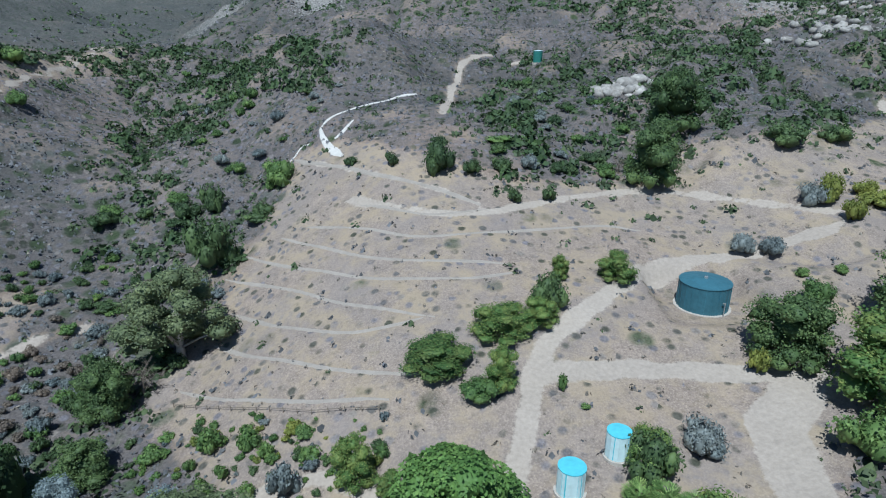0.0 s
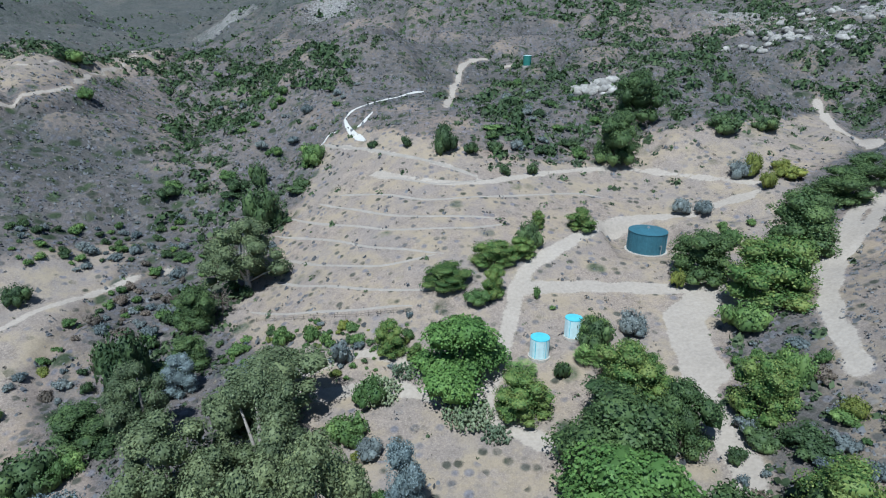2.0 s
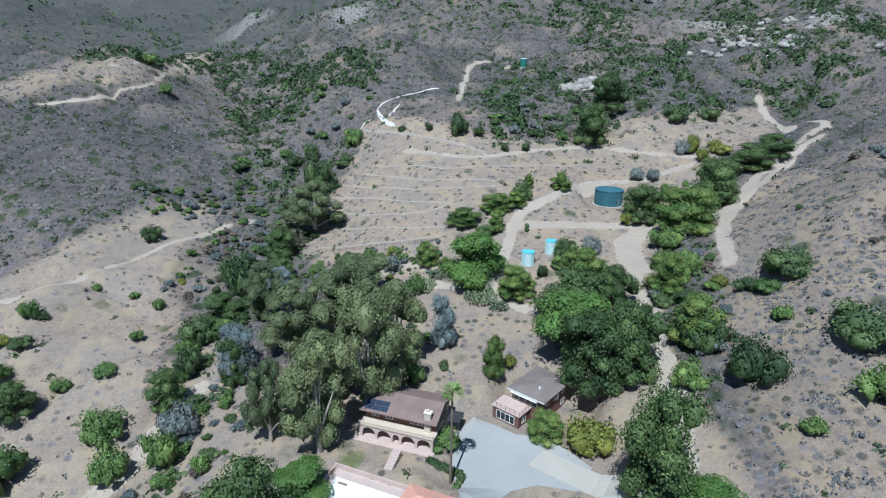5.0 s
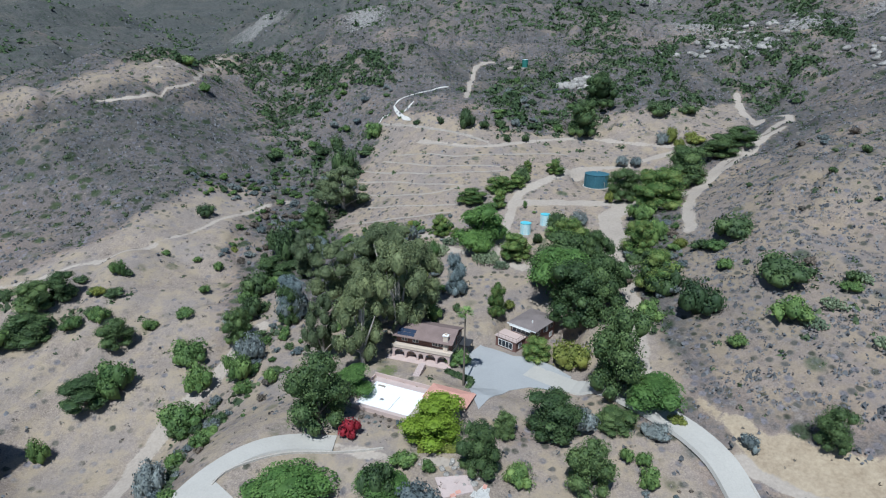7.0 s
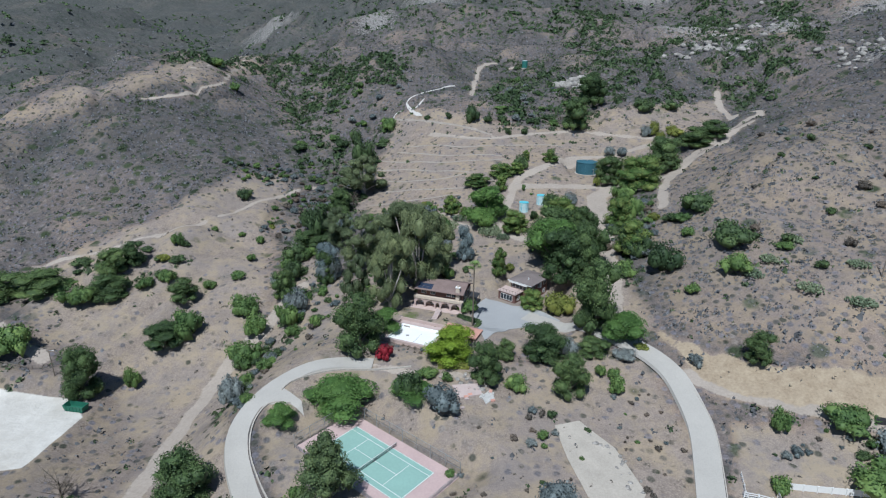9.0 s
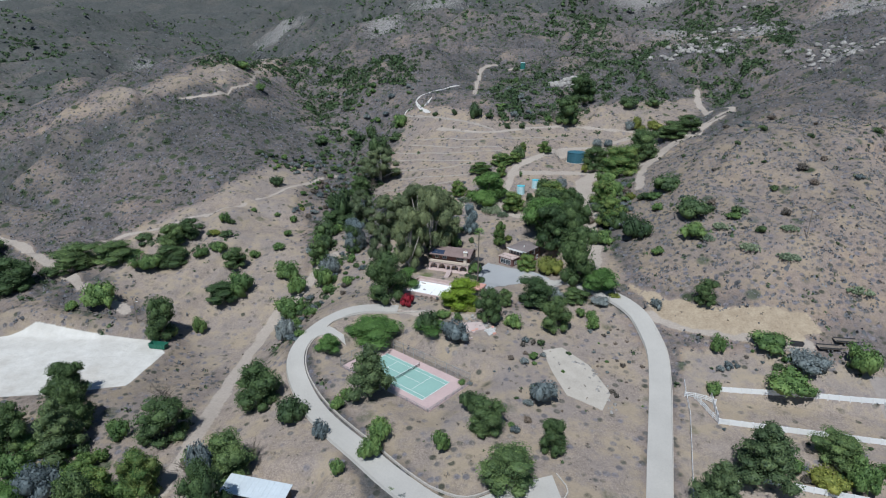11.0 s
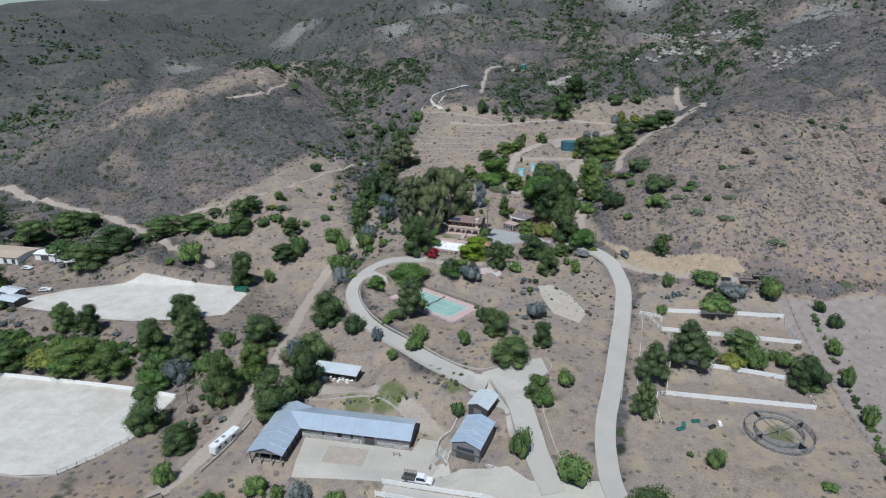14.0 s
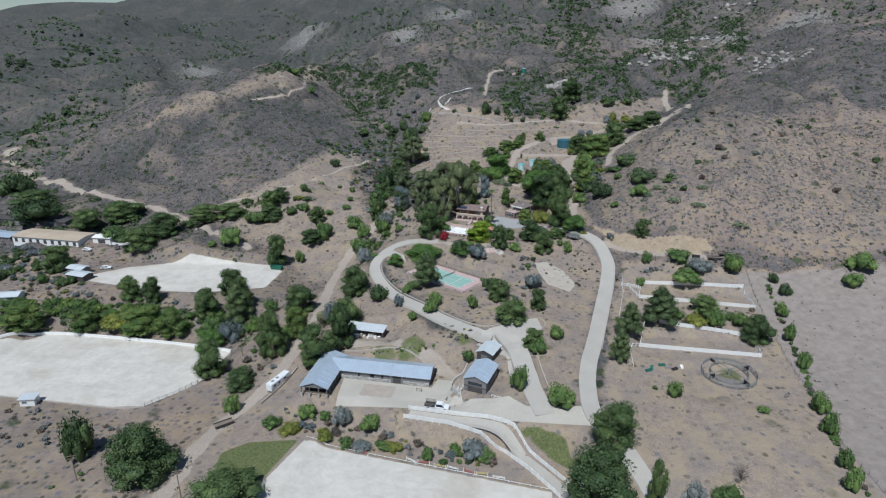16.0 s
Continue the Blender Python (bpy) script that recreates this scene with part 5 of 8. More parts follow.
def make_court():
    c = thing("tennis_court", -28.5, -59.9, 10.45, -40.3, "faded green tennis court with pink surround", "tennis court")
    one_box("surround", (-16.6, 16.6, -8.4, 8.4, -0.6, 0.10), COURT_EDGE, c, "faded pink hard surround")
    one_box("playing_surface", (-11.95, 11.95, -5.55, 5.55, 0.0, 0.115), COURT, c, "faded green playing surface")
    L, W, S, V = 11.885, 5.485, 4.115, 6.40
    bm = bmesh.new()
    for x0, x1, y0, y1 in ((-L, L, W - 0.1, W), (-L, L, -W, -W + 0.1), (-L, -L + 0.12, -W, W), (L - 0.12, L, -W, W), (-L, L, S - 0.05, S + 0.05), (-L, L, -S - 0.05, -S + 0.05), (-V - 0.05, -V + 0.05, -S, S), (V - 0.05, V + 0.05, -S, S), (-V, V, -0.05, 0.05)):
        box(bm, x0, x1, y0, y1, 0.1, 0.121)
    part("line_marking", bm, WHITE, c, "white painted court lines")
    net = thing("tennis_net", -28.5, -59.9, 10.57, -40.3, "dark sagging tennis net across the court", "tennis net")
    for y in (-6.4, 6.4):
        one_box("post", (-0.05, 0.05, y - 0.05, y + 0.05, -0.05, 1.1), DARK_GREY, net)
    bm = bmesh.new()
    for k in range(33):
        y = -6.4 + 0.4 * k
        box(bm, -0.012, 0.012, y - 0.015, y + 0.015, 0.03, 1.0)
    for k in range(8):
        box(bm, -0.012, 0.012, -6.4, 6.4, 0.08 + k * 0.12, 0.105 + k * 0.12)
    part("netting", bm, RUBBER, net)
    one_box("head_band", (-0.03, 0.03, -6.4, 6.4, 0.93, 1.02), WHITE, net, "white head band")
    bench = thing("court_bench", -17.5, -49.5, 10.56, -40.3, "white bench and chairs beside the court", "bench")
    one_box("seat", (-0.8, 0.8, -0.22, 0.22, 0.38, 0.45), WHITE, bench)
    one_box("backrest", (-0.8, 0.8, 0.18, 0.24, 0.5, 0.95), WHITE, bench)
    for x in (-0.7, 0.7):
        one_box("leg", (x - 0.04, x + 0.04, -0.18, 0.2, -0.05, 0.38), WHITE, bench)
    f = thing("court_fence", -28.5, -59.9, 10.45, -40.3, "grey chain-link court fence on tall posts", "fence")
    def run(x0, y0, x1, y1, high, n):
        d = math.hypot(x1 - x0, y1 - y0)
        turn = math.degrees(math.atan2(y1 - y0, x1 - x0))
        m = pose(x0, y0, 0, 0, 0, turn)
        for k in range(n + 1):
            one_box("post", (d * k / n - 0.05, d * k / n + 0.05, -0.05, 0.05, -0.8, high), GREY_METAL, f, m=m)
        for z in (high - 0.05, high / 2):
            one_box("rail", (0, d, -0.03, 0.03, z - 0.03, z + 0.03), GREY_METAL, f, m=m)
        bm = bmesh.new()
        for z in np.arange(0.25, high, 0.25):
            box(bm, 0, d, -0.008, 0.008, z - 0.008, z + 0.008, m)
        for x in np.arange(0.3, d, 0.3):
            box(bm, x - 0.008, x + 0.008, -0.008, 0.008, 0.1, high, m)
        part("mesh", bm, WIRE, f)
    run(-16.5, 8.5, 16.5, 8.5, 3.4, 8)
    run(-16.5, -8.5, -16.5, 8.5, 3.4, 4)
    run(-16.5, -8.5, 16.5, -8.5, 1.2, 9)
    run(16.5, -8.5, 16.5, 8.5, 1.2, 5)


def cylinder(bm, r, z0, z1, n=24, r2=None, x=0.0, y=0.0):
    r2 = r if r2 is None else r2
    a = [bm.verts.new((x + r * math.cos(2 * math.pi * k / n), y + r * math.sin(2 * math.pi * k / n), z0)) for k in range(n)]
    b = [bm.verts.new((x + r2 * math.cos(2 * math.pi * k / n), y + r2 * math.sin(2 * math.pi * k / n), z1)) for k in range(n)]
    bm.faces.new(a[::-1])
    bm.faces.new(b)
    for k in range(n):
        bm.faces.new((a[k], a[(k + 1) % n], b[(k + 1) % n], b[k]))


def make_tanks():
    t = thing("water_tank", 52.4, 104.6, 38.2, 10, "large dark blue-green steel water tank", "water tank")
    bm = bmesh.new()
    for k in range(4):
        cylinder(bm, 4.75 - 0.012 * k, 1.3 * k, 1.3 * k + 1.3, 48)
    part("shell", bm, TANK_BLUE, t, "bolted blue-green steel shell")
    bm = bmesh.new()
    cylinder(bm, 4.85, 5.2, 5.32, 48)
    cylinder(bm, 4.8, 5.32, 5.85, 48, 0.4)
    part("roof", bm, TANK_BLUE, t, "shallow cone roof")
    bm = bmesh.new()
    cylinder(bm, 0.35, 5.8, 6.15, 12)
    part("hatch", bm, GREY_METAL, t)
    bm = bmesh.new()
    cylinder(bm, 5.3, -1.2, 0.12, 48)
    part("base_slab", bm, KERB, t, "pale concrete ring base")
    for k in range(24):
        a = 2 * math.pi * k / 24
        one_box("rib", (-0.05, 0.05, 4.72, 4.82, 0.1, 5.2), TANK_BLUE, t, m=pose(0, 0, 0, 0, 0, math.degrees(a)))
    one_box("pipe", (1.9, 2.05, -4.95, -4.78, 0.1, 2.6), GREY_METAL, t, m=pose(0, 0, 0, 0, 0, -10))
    one_box("pipe_elbow", (1.5, 2.05, -4.95, -4.78, 2.6, 2.75), GREY_METAL, t, m=pose(0, 0, 0, 0, 0, -10))
    for x, y, d, h, label in ((18.2, 62.2, 3.6, 3.8, "bright cyan striped water tank with open top"), (25.6, 67.2, 3.3, 3.8, "faded cyan striped water tank")):
        z = level(x, y)
        c = thing("small_water_tank", x, y, z, 0, label, "water tank", "cyan water tanks")
        bm = bmesh.new()
        cylinder(bm, d / 2, -0.6, h, 32)
        part("shell", bm, TANK_CYAN, c, "cyan painted shell")
        for k in range(16):
            w = 0.2 + 0.12 * (k % 3)
            one_box("stripe", (-w, w, d / 2 - 0.06, d / 2 + 0.015, 0.1, h - 0.05), TANK_STRIPE, c, m=pose(0, 0, 0, 0, 0, k * 22.5))
        bm = bmesh.new()
        cylinder(bm, d / 2 + 0.06, h, h + 0.12, 32)
        part("rim", bm, TANK_CYAN, c)
        bm = bmesh.new()
        cylinder(bm, d / 2 + 0.35, -0.9, 0.06, 24)
        part("base_slab", bm, KERB, c)
    z = level(42, 256)
    c = thing("small_water_tank", 42, 256, z, 0, "dark green cylindrical water tank on the hillside", "water tank")
    bm = bmesh.new()
    cylinder(bm, 1.9, -0.8, 4.6, 28)
    part("shell", bm, TANK_GREEN, c)
    bm = bmesh.new()
    cylinder(bm, 1.97, 4.6, 4.75, 28)
    cylinder(bm, 1.9, 4.75, 5.0, 28, 0.2)
    part("lid", bm, TANK_STRIPE, c, "pale lid")
    bm = bmesh.new()
    cylinder(bm, 2.3, -1.5, 0.1, 24)
    part("base_slab", bm, KERB, c)


def make_west_stables():
    def block(name, x, y, turn, L, W, h, rise, roof_mat, wall_mat, label, doors):
        z = level(x + L / 2, y)
        s = thing(name, x, y, z, turn, label, "stable" if doors else "shed", "west stable blocks")
        bm = bmesh.new()
        gable_walls(bm, 0, L, 0, W, h, rise, "x", -3.0)
        part("wall", bm, wall_mat, s)
        bm = bmesh.new()
        gable_roof(bm, 0, L, 0, W, h, rise, 0.5, 0.15)
        part("roof", bm, roof_mat, s)
        for k in range(doors):
            one_box("stall_door", (L * (k + 0.3) / doors, L * (k + 0.7) / doors, -0.06, 0.02, 0.0, 2.1), DARK_WALL, s)
        return s
    block("stable_block", -258, -2, -11, 40, 13, 3.0, 0.7, TAN_ROOF, WHITE, "long white stable block with tan felt roof", 9)
    block("stable_block", -300, 8, -9, 38, 10, 3.2, 0.8, BLUE_ROOF, GREY_WALL, "long grey stable block with blue metal roof", 8)
    block("stable_block", -300, 26, -9, 60, 8, 2.8, 0.5, DARK_WALL, GREY_WALL, "long low stable with dark flat roof", 8)
    block("office_cabin", -213, -6, -8, 10, 6, 3.0, 0.6, WHITE, WHITE, "small white cabin beside the stables", 1)
    block("field_shelter", -208, -38, -18, 9, 5, 2.5, 0.7, PALE_ROOF, GREY_WALL, "small shelter with pale metal roof", 2)
    block("field_shelter", -204, -45, -18, 10, 5.5, 2.6, 0.6, PALE_ROOF, DARK_WALL, "open shelter with pale metal roof", 2)
    block("field_shelter", -226, -66, 10, 12, 6, 2.8, 0.8, PALE_ROOF, WHITE, "white shelter with pale roof among trees", 2)
    z = level(-164, -132)
    s = thing("arena_hut", -167, -134, z, 6, "small white judging hut on the arena edge", "hut")
    one_box("wall", (0, 4.6, 0, 3.2, -0.8, 2.6), WHITE, s)
    one_box("roof", (-0.4, 5.0, -0.4, 3.6, 2.6, 2.78), PALE_ROOF, s, "flat pale roof")
    window(s, wall_at(0.7, -0.01, 1.0, "front"), 1.6, 1.0)
    one_box("door", (4.59, 4.65, 1.0, 2.0, 0.0, 2.0), GREY_METAL, s)


make_house()
make_guest_house()
make_barn()
make_garages()
make_lodge()
make_pavilion()
make_pool()
make_court()
make_tanks()
make_west_stables()

# plants of the plan: x, y, width, height
ORCHARD = [
    (36.0, 54.1, 9.9, 5.0), (29.7, 66.6, 8.3, 4.5), (36.3, 46.1, 8.4, 6.5),
    (-96, -95.4, 10, 10), (-85.5, -95.3, 11.3, 13.6), (-137.9, -84.9, 15, 11.3), (-198.3, -83.8, 18.2, 10.4), (-151.1, -83.2, 19.3, 10.5), (-175, -81.7, 14.8, 9.2),
    (13.5, 2.2, 8.4, 6.5), (4.8, 18.7, 6.2, 10.2), (47.6, 19.5, 13.1, 11.7), (49.4, 41.1, 11.3, 11.3), (13.3, 48.7, 11.5, 8.7), (30.9, 50.1, 14.1, 11.7),
    (-5.4, 63.9, 4.9, 3.3), (-10.5, 66, 7.4, 8), (66, 70.9, 20.8, 14), (10.9, 79.3, 6.2, 7.4), (0.3, 84.2, 13.3, 5.3), (11.4, 89.7, 12, 6.2),
    (18.5, 92.6, 7.9, 5.2), (24.2, 105.5, 4.4, 5.4), (36, 106.7, 9.2, 5.8),
]
DARK_BUSHES_A = [
    (-132.6, -158.3, 11.3, 16.9), (105.7, -82.7, 6.2, 5.6), (-11, -79.1, 6.3, 6.3), (104.6, -75.9, 5.3, 4.7), (-56.5, -74.6, 10.1, 7.7), (-22.1, -42.8, 8.3, 7.8),
    (73.2, 4.9, 17.3, 7.8), (52.7, 4.5, 13.7, 11), (-258.9, 20.1, 30.6, 14), (48.4, 17.9, 13.8, 10), (-17.7, 21.8, 11.6, 8.1), (-66.8, 28.7, 8.7, 7.7),
    (72.3, 30.8, 14.6, 7.9), (64.5, 30.6, 7.1, 3.5), (52, 32, 9.7, 3.7), (-68.6, 41.9, 12.8, 8.4), (-296.2, 62.8, 25.7, 16.7), (21.1, 56.1, 3.7, 4.3),
    (29.2, 63.5, 9, 8.2), (-65.9, 71.0, 14.4, 16.2), (-58.8, 93.7, 9.3, 12.1), (-102.3, 93.9, 8.9, 6), (20.6, 97.1, 8, 8), (-52.8, 133.1, 15.3, 15.3),
]
DARK_BUSHES_B = [
    (18.8, 133.1, 4.5, 3.7), (27.2, 135.7, 4.6, 3.8), (9.1, 143, 5.9, 4.4), (0.8, 143.2, 9.7, 10.4), (-45.3, 149.6, 7.2, 4.2), (-91.5, 156.1, 10.1, 4.9),
    (16.7, 146.5, 6.5, 4.2), (-69.0, 157.9, 9.6, 6.1), (-10.8, 148.1, 4.3, 4), (-60.9, 156.6, 8, 9.7), (-22.0, 153.6, 4.2, 2.6), (92.7, 156.0, 14.1, 6.6),
    (108.6, 159.1, 11.1, 5.5),
]
DARK_BUSHES = DARK_BUSHES_A + DARK_BUSHES_B
GREEN_BUSHES_A = [
    (-85.3, 43.2, 5.1, 3.0), (-69.6, 37.3, 7.4, 3.5), (-64.4, 46.1, 7.8, 4.0), (-19.8, 20.8, 9.6, 5.0), (-16.8, 46.4, 8.5, 6.0), (22.1, 57.0, 3.7, 3.0),
    (38.9, -184.6, 9.6, 4.3), (71.3, -180, 5.3, 7.7), (75, -171.8, 5.1, 6.6), (-17, -160.5, 6.7, 3.5), (-33.7, -160.4, 4.4, 4.4), (78.9, -158.1, 5.8, 8.3),
    (-46.1, -156.3, 5.2, 2.6), (-57.3, -155.5, 5.2, 3.7), (65, -149.2, 4.7, 1.9), (82.3, -148.6, 6.9, 7.4), (-51.1, -148, 7.8, 6.1), (-81.2, -146.7, 7.4, 3.7),
    (6.3, -146, 10.6, 8), (-65.1, -145.4, 4.4, 3.2), (-70.7, -143.4, 7.4, 5.1), (41.3, -142.4, 6, 6), (36.9, -138.6, 2.7, 1.6), (-96.1, -138, 7, 7),
    (-5.7, -137.8, 7.2, 9.2), (90.6, -125.2, 5.3, 6.9), (-20.5, -121.6, 5.4, 4.4), (2.9, -120.4, 7.4, 6.4), (10.5, -111.9, 7.3, 5.2), (93.8, -110.1, 5.1, 8.4),
]
GREEN_BUSHES_B = [
    (71.8, -100.7, 9.2, 7.8), (79.5, -100, 8.5, 6.2), (-40.9, -95.9, 4.5, 4.5), (98.4, -95.5, 5.4, 6.5), (-89.8, -95.3, 8.1, 6.4), (57.5, -94.8, 10, 5),
    (-18.2, -92.6, 5.3, 6.2), (-34, -92.2, 7.4, 6.3), (-86.5, -88.7, 5.9, 4.7), (-75.5, -87.2, 9.9, 4.5), (-32.3, -86.5, 7.7, 5.9), (-121.9, -84.2, 9.4, 6.8),
    (132.1, -81.9, 9.8, 6.1), (-101.1, -74.2, 7.4, 6.1), (140.9, -73.7, 14, 7.7), (-44.4, -73.5, 4.7, 4.1), (71.2, -71, 15.7, 5.9), (-42.1, -70.8, 5, 4.1),
    (53.4, -68.5, 5.5, 3.6), (91.3, -67.9, 10.8, 9.7), (72.5, -56.5, 13.2, 5), (59.5, -55.7, 5.7, 5.7), (27.9, -40.5, 5.2, 4.8), (3.4, -39.9, 7.2, 4.7),
]
GREEN_BUSHES_C = [
    (-13.1, -38.1, 3.6, 2.8), (-18, -36.3, 6.6, 3), (28.2, -35.6, 4.1, 3.3), (25.4, -34.9, 3.9, 3.5), (-62, -24, 5.4, 4.2), (-66.5, -27.4, 5.1, 4.2),
    (-102.3, -17, 6, 7), (-147.1, -14.3, 5.9, 3.6), (-137.9, -12, 14.6, 10.4), (56.6, -10.6, 5.5, 3.3), (-72.4, -9, 13, 8.3), (69.4, -8.1, 11.2, 5.8),
    (83.5, -4.7, 6.5, 2.4), (-59.8, -1.8, 6.1, 3.9), (-52.7, -1.1, 4.5, 4.5), (-6.4, -0.2, 8.5, 3.4), (-205, -0, 17.2, 9.5), (-93.1, 1, 11.5, 9.8),
    (-72.2, 1.6, 9.5, 8.4), (-62.6, 3.4, 9.3, 9.3), (42.1, 7.8, 9.2, 6), (-77.9, 11.3, 12, 7.1), (-133.1, 12.1, 13, 7.6), (64.5, 17.2, 5.3, 3.8),
]
GREEN_BUSHES_D = [
    (-12.4, 17.7, 6.1, 6.1), (-114.6, 21.1, 7.9, 4.7), (-108.3, 24.6, 7.5, 4.8), (-94.3, 24.7, 5.8, 3.5), (-85.0, 27.5, 7.2, 2.7), (-67.1, 26.8, 5.1, 4.2),
    (66.6, 28.3, 8.6, 3.3), (58.8, 35.5, 5.7, 2.4), (-69.7, 37.4, 7.3, 4.4), (-65.6, 43.0, 6.7, 4.9), (-112.7, 45.1, 6, 5.6), (56.8, 46.1, 7.9, 7.9),
    (-13.7, 54.1, 7.8, 6.1), (-86.5, 59.3, 4.4, 3.5), (-94.6, 62.9, 3.8, 2.2), (-105.9, 64.0, 3.9, 1.9), (56.9, 62.9, 10.9, 7.6), (-25.9, 67.1, 3.2, 3.2),
    (-32.9, 68.6, 3.3, 4), (-7, 69.4, 3, 2.2), (-17.9, 71.1, 4.2, 2.7), (-31.1, 71.6, 2.8, 2.8), (-24.6, 73.1, 3.3, 3.3), (23.1, 75.2, 2, 1.1),
]
GREEN_BUSHES_E = [
    (-37.6, 75.4, 2.8, 2.3), (-19.2, 75.4, 3.7, 1.6), (-28.5, 76.2, 4.8, 4), (7.2, 77.9, 8.4, 3.6), (-35.2, 78.6, 5.5, 4.7), (20, 78.8, 2.5, 3.4),
    (-45.9, 80.2, 5.4, 2.7), (-88.5, 89.7, 4.6, 2), (70.2, 98.5, 7.2, 5.6), (79.4, 106.3, 3.4, 1.9), (72.6, 107.5, 3.4, 1.9), (-43.5, 161.8, 11.2, 7.8),
    (-138.3, 200.9, 8.5, 5.6), (-160.6, 235.3, 12.2, 6.7),
]
GREEN_BUSHES = GREEN_BUSHES_A + GREEN_BUSHES_B + GREEN_BUSHES_C + GREEN_BUSHES_D + GREEN_BUSHES_E
YELLOW_BUSHES = [
    (-42.8, -156.2, 5.2, 2.6), (-63.8, -152.7, 6.4, 3.2), (-74.8, -150.3, 8.3, 3.9), (64.5, -99.8, 9.6, 4.9), (-162.5, -81.6, 15.9, 6), (38.1, -26.5, 4.7, 1.9),
    (21.3, -0.9, 12.3, 7.7), (9, 22.4, 4.3, 2.4), (-113.5, 34.3, 5.1, 3.3), (60.5, 36.1, 5.7, 3.4), (-85.6, 74.2, 3.6, 2.4), (51.4, 81.2, 4.1, 5.3),
    (91.2, 122.4, 6.1, 6.1), (100.3, 127.6, 11.6, 4.5), (90.8, 130.8, 7.5, 8), (100.2, 133.0, 6.5, 4.4),
]
EUCALYPTUS = [
    (-29.6, -2.2, 12.4, 26.1), (-40.3, 3.2, 8.7, 19), (-21.6, 9.7, 14.6, 31.2), (-31.7, 14.9, 12.2, 16.7), (-16.9, 20.5, 14, 22.8), (-40.8, 34, 15.3, 19.2),
    (-28.3, 38, 15.1, 21), (-53.3, 51.3, 11.2, 17.4), (-30.7, 51, 20.2, 16), (-50.7, 105.3, 19.2, 19.9),
]
OAKS_A = [
    (21.2, -185.7, 5.1, 14.9), (8.4, -181.7, 20.3, 14.9), (-84.4, -176.1, 18.9, 8.5), (-110.5, -167, 21, 15.5), (17.2, -163.8, 13.9, 13.2), (-98.1, -123.9, 11.4, 7.5),
    (1.5, -117.5, 7.9, 7.4), (-112, -114.2, 12.6, 13.8), (-73.6, -114.2, 14.7, 14.7), (82.5, -108.4, 12.5, 10.5), (-66, -106.2, 10.2, 18.3), (-91.6, -106.1, 12.5, 19),
    (-4.2, -101.6, 14.1, 8.3), (70.2, -94.1, 12, 7.2), (6.9, -92.1, 7.5, 8.7), (-67.3, -91.6, 13.8, 11), (-7.7, -86, 10.7, 8.5), (-127.1, -77.6, 12, 12.6),
    (-88.5, -75.5, 15, 12), (-114.1, -71, 11.4, 15), (-153.2, -67.9, 8.6, 12.2), (-164.5, -63.9, 11.6, 11), (-121.9, -60.8, 12.1, 12.1), (-67, -66.5, 14, 12.5),
]
OAKS_B = [
    (27.5, 43.5, 13.5, 9.0), (36.3, 38.2, 11.1, 12.0), (24.5, 33.3, 9.0, 8.0),
    (16.4, -41.1, 10.7, 11.6), (62.3, -37.9, 8, 8.4), (-3.4, -37.8, 9.3, 11.7), (-214.7, -33.5, 16.2, 12.6), (2.4, -28.5, 5.7, 5.7), (12.4, -26.5, 14, 9.6),
    (25.4, -26.3, 9.6, 4.6), (-111.9, -24.2, 12.4, 16.2), (-36.3, -24.1, 15.6, 17.4), (28.2, -16.7, 14.9, 21.2), (-184.7, -13.4, 19.4, 12.2), (-98.8, -2.3, 14.7, 6.7),
    (-177.2, -0.2, 19.8, 12.5), (25.2, 14.4, 18.5, 18.5), (32.5, 13, 15, 18), (-229.9, 17.6, 18.4, 10.4), (-100, 16.3, 11.1, 8.4), (-162.8, 17, 20.3, 9), (-66.7, 17.9, 9.1, 11.1),
    (-147.6, 18.8, 20.1, 8), (-126, 18.9, 15.5, 8.3), (-54, 24.2, 8.3, 12.2), (-213.6, 28.1, 25.5, 11.5), (-129.1, 28.1, 12.4, 9.2), (24, 32.5, 21.9, 16.1),
]
OAKS_C = [
    (-124.2, 34, 10.1, 7.8), (-273.0, 41.8, 28.5, 10.8), (-66.2, 54.6, 13.4, 7.7), (-55.4, 77.6, 10.2, 7.7), (57, 83.5, 14.9, 12.4), (81.6, 87.8, 19.5, 15.1),
    (-59.9, 92.1, 11.7, 10.9), (101.1, 108.4, 17.9, 9.6), (112.6, 113.9, 14.6, 8.6), (54.6, 146.7, 17, 17), (68.8, 170.3, 17.4, 18.3),
]
OAKS = OAKS_A + OAKS_B + OAKS_C
GREY_BUSHES = [
    (37.9, 67.5, 6.7, 3.5), (0.3, 52.4, 5.5, 2.5), (-12.7, 43.0, 6.4, 3.5), (-53.1, 28.7, 6.9, 4.0), (-71.5, 26.2, 6.8, 3.0),
    (30.1, -185.8, 6.2, 8.6), (-20.2, -158.7, 10.2, 4.6), (-52.6, -156.1, 6.9, 3.1), (-59.9, -145.9, 6.9, 7.4), (-71.1, -94.6, 7.9, 14.1), (-113.6, -88.1, 12.8, 10.2),
    (-47.1, -83.4, 4.8, 5.8), (7.6, -74.9, 9, 6.8), (79, -65.1, 13, 6.2), (-13.8, -48, 11, 7.5), (48.8, -35, 4.3, 3.6), (32.7, -29, 7.6, 3.2),
    (18.2, -26.7, 8.6, 6.8), (-67.7, -34.8, 8.5, 8.5), (-61.3, 9.8, 9.5, 9.5), (-53.4, 25.6, 10.6, 10.6), (-20.3, 65.9, 5.1, 6.5), (37.5, 67.7, 7.2, 5.9),
    (71.8, 118, 6.6, 4.8), (66.5, 119.4, 6.8, 5.6), (87.5, 131.5, 7.9, 6.5),
]
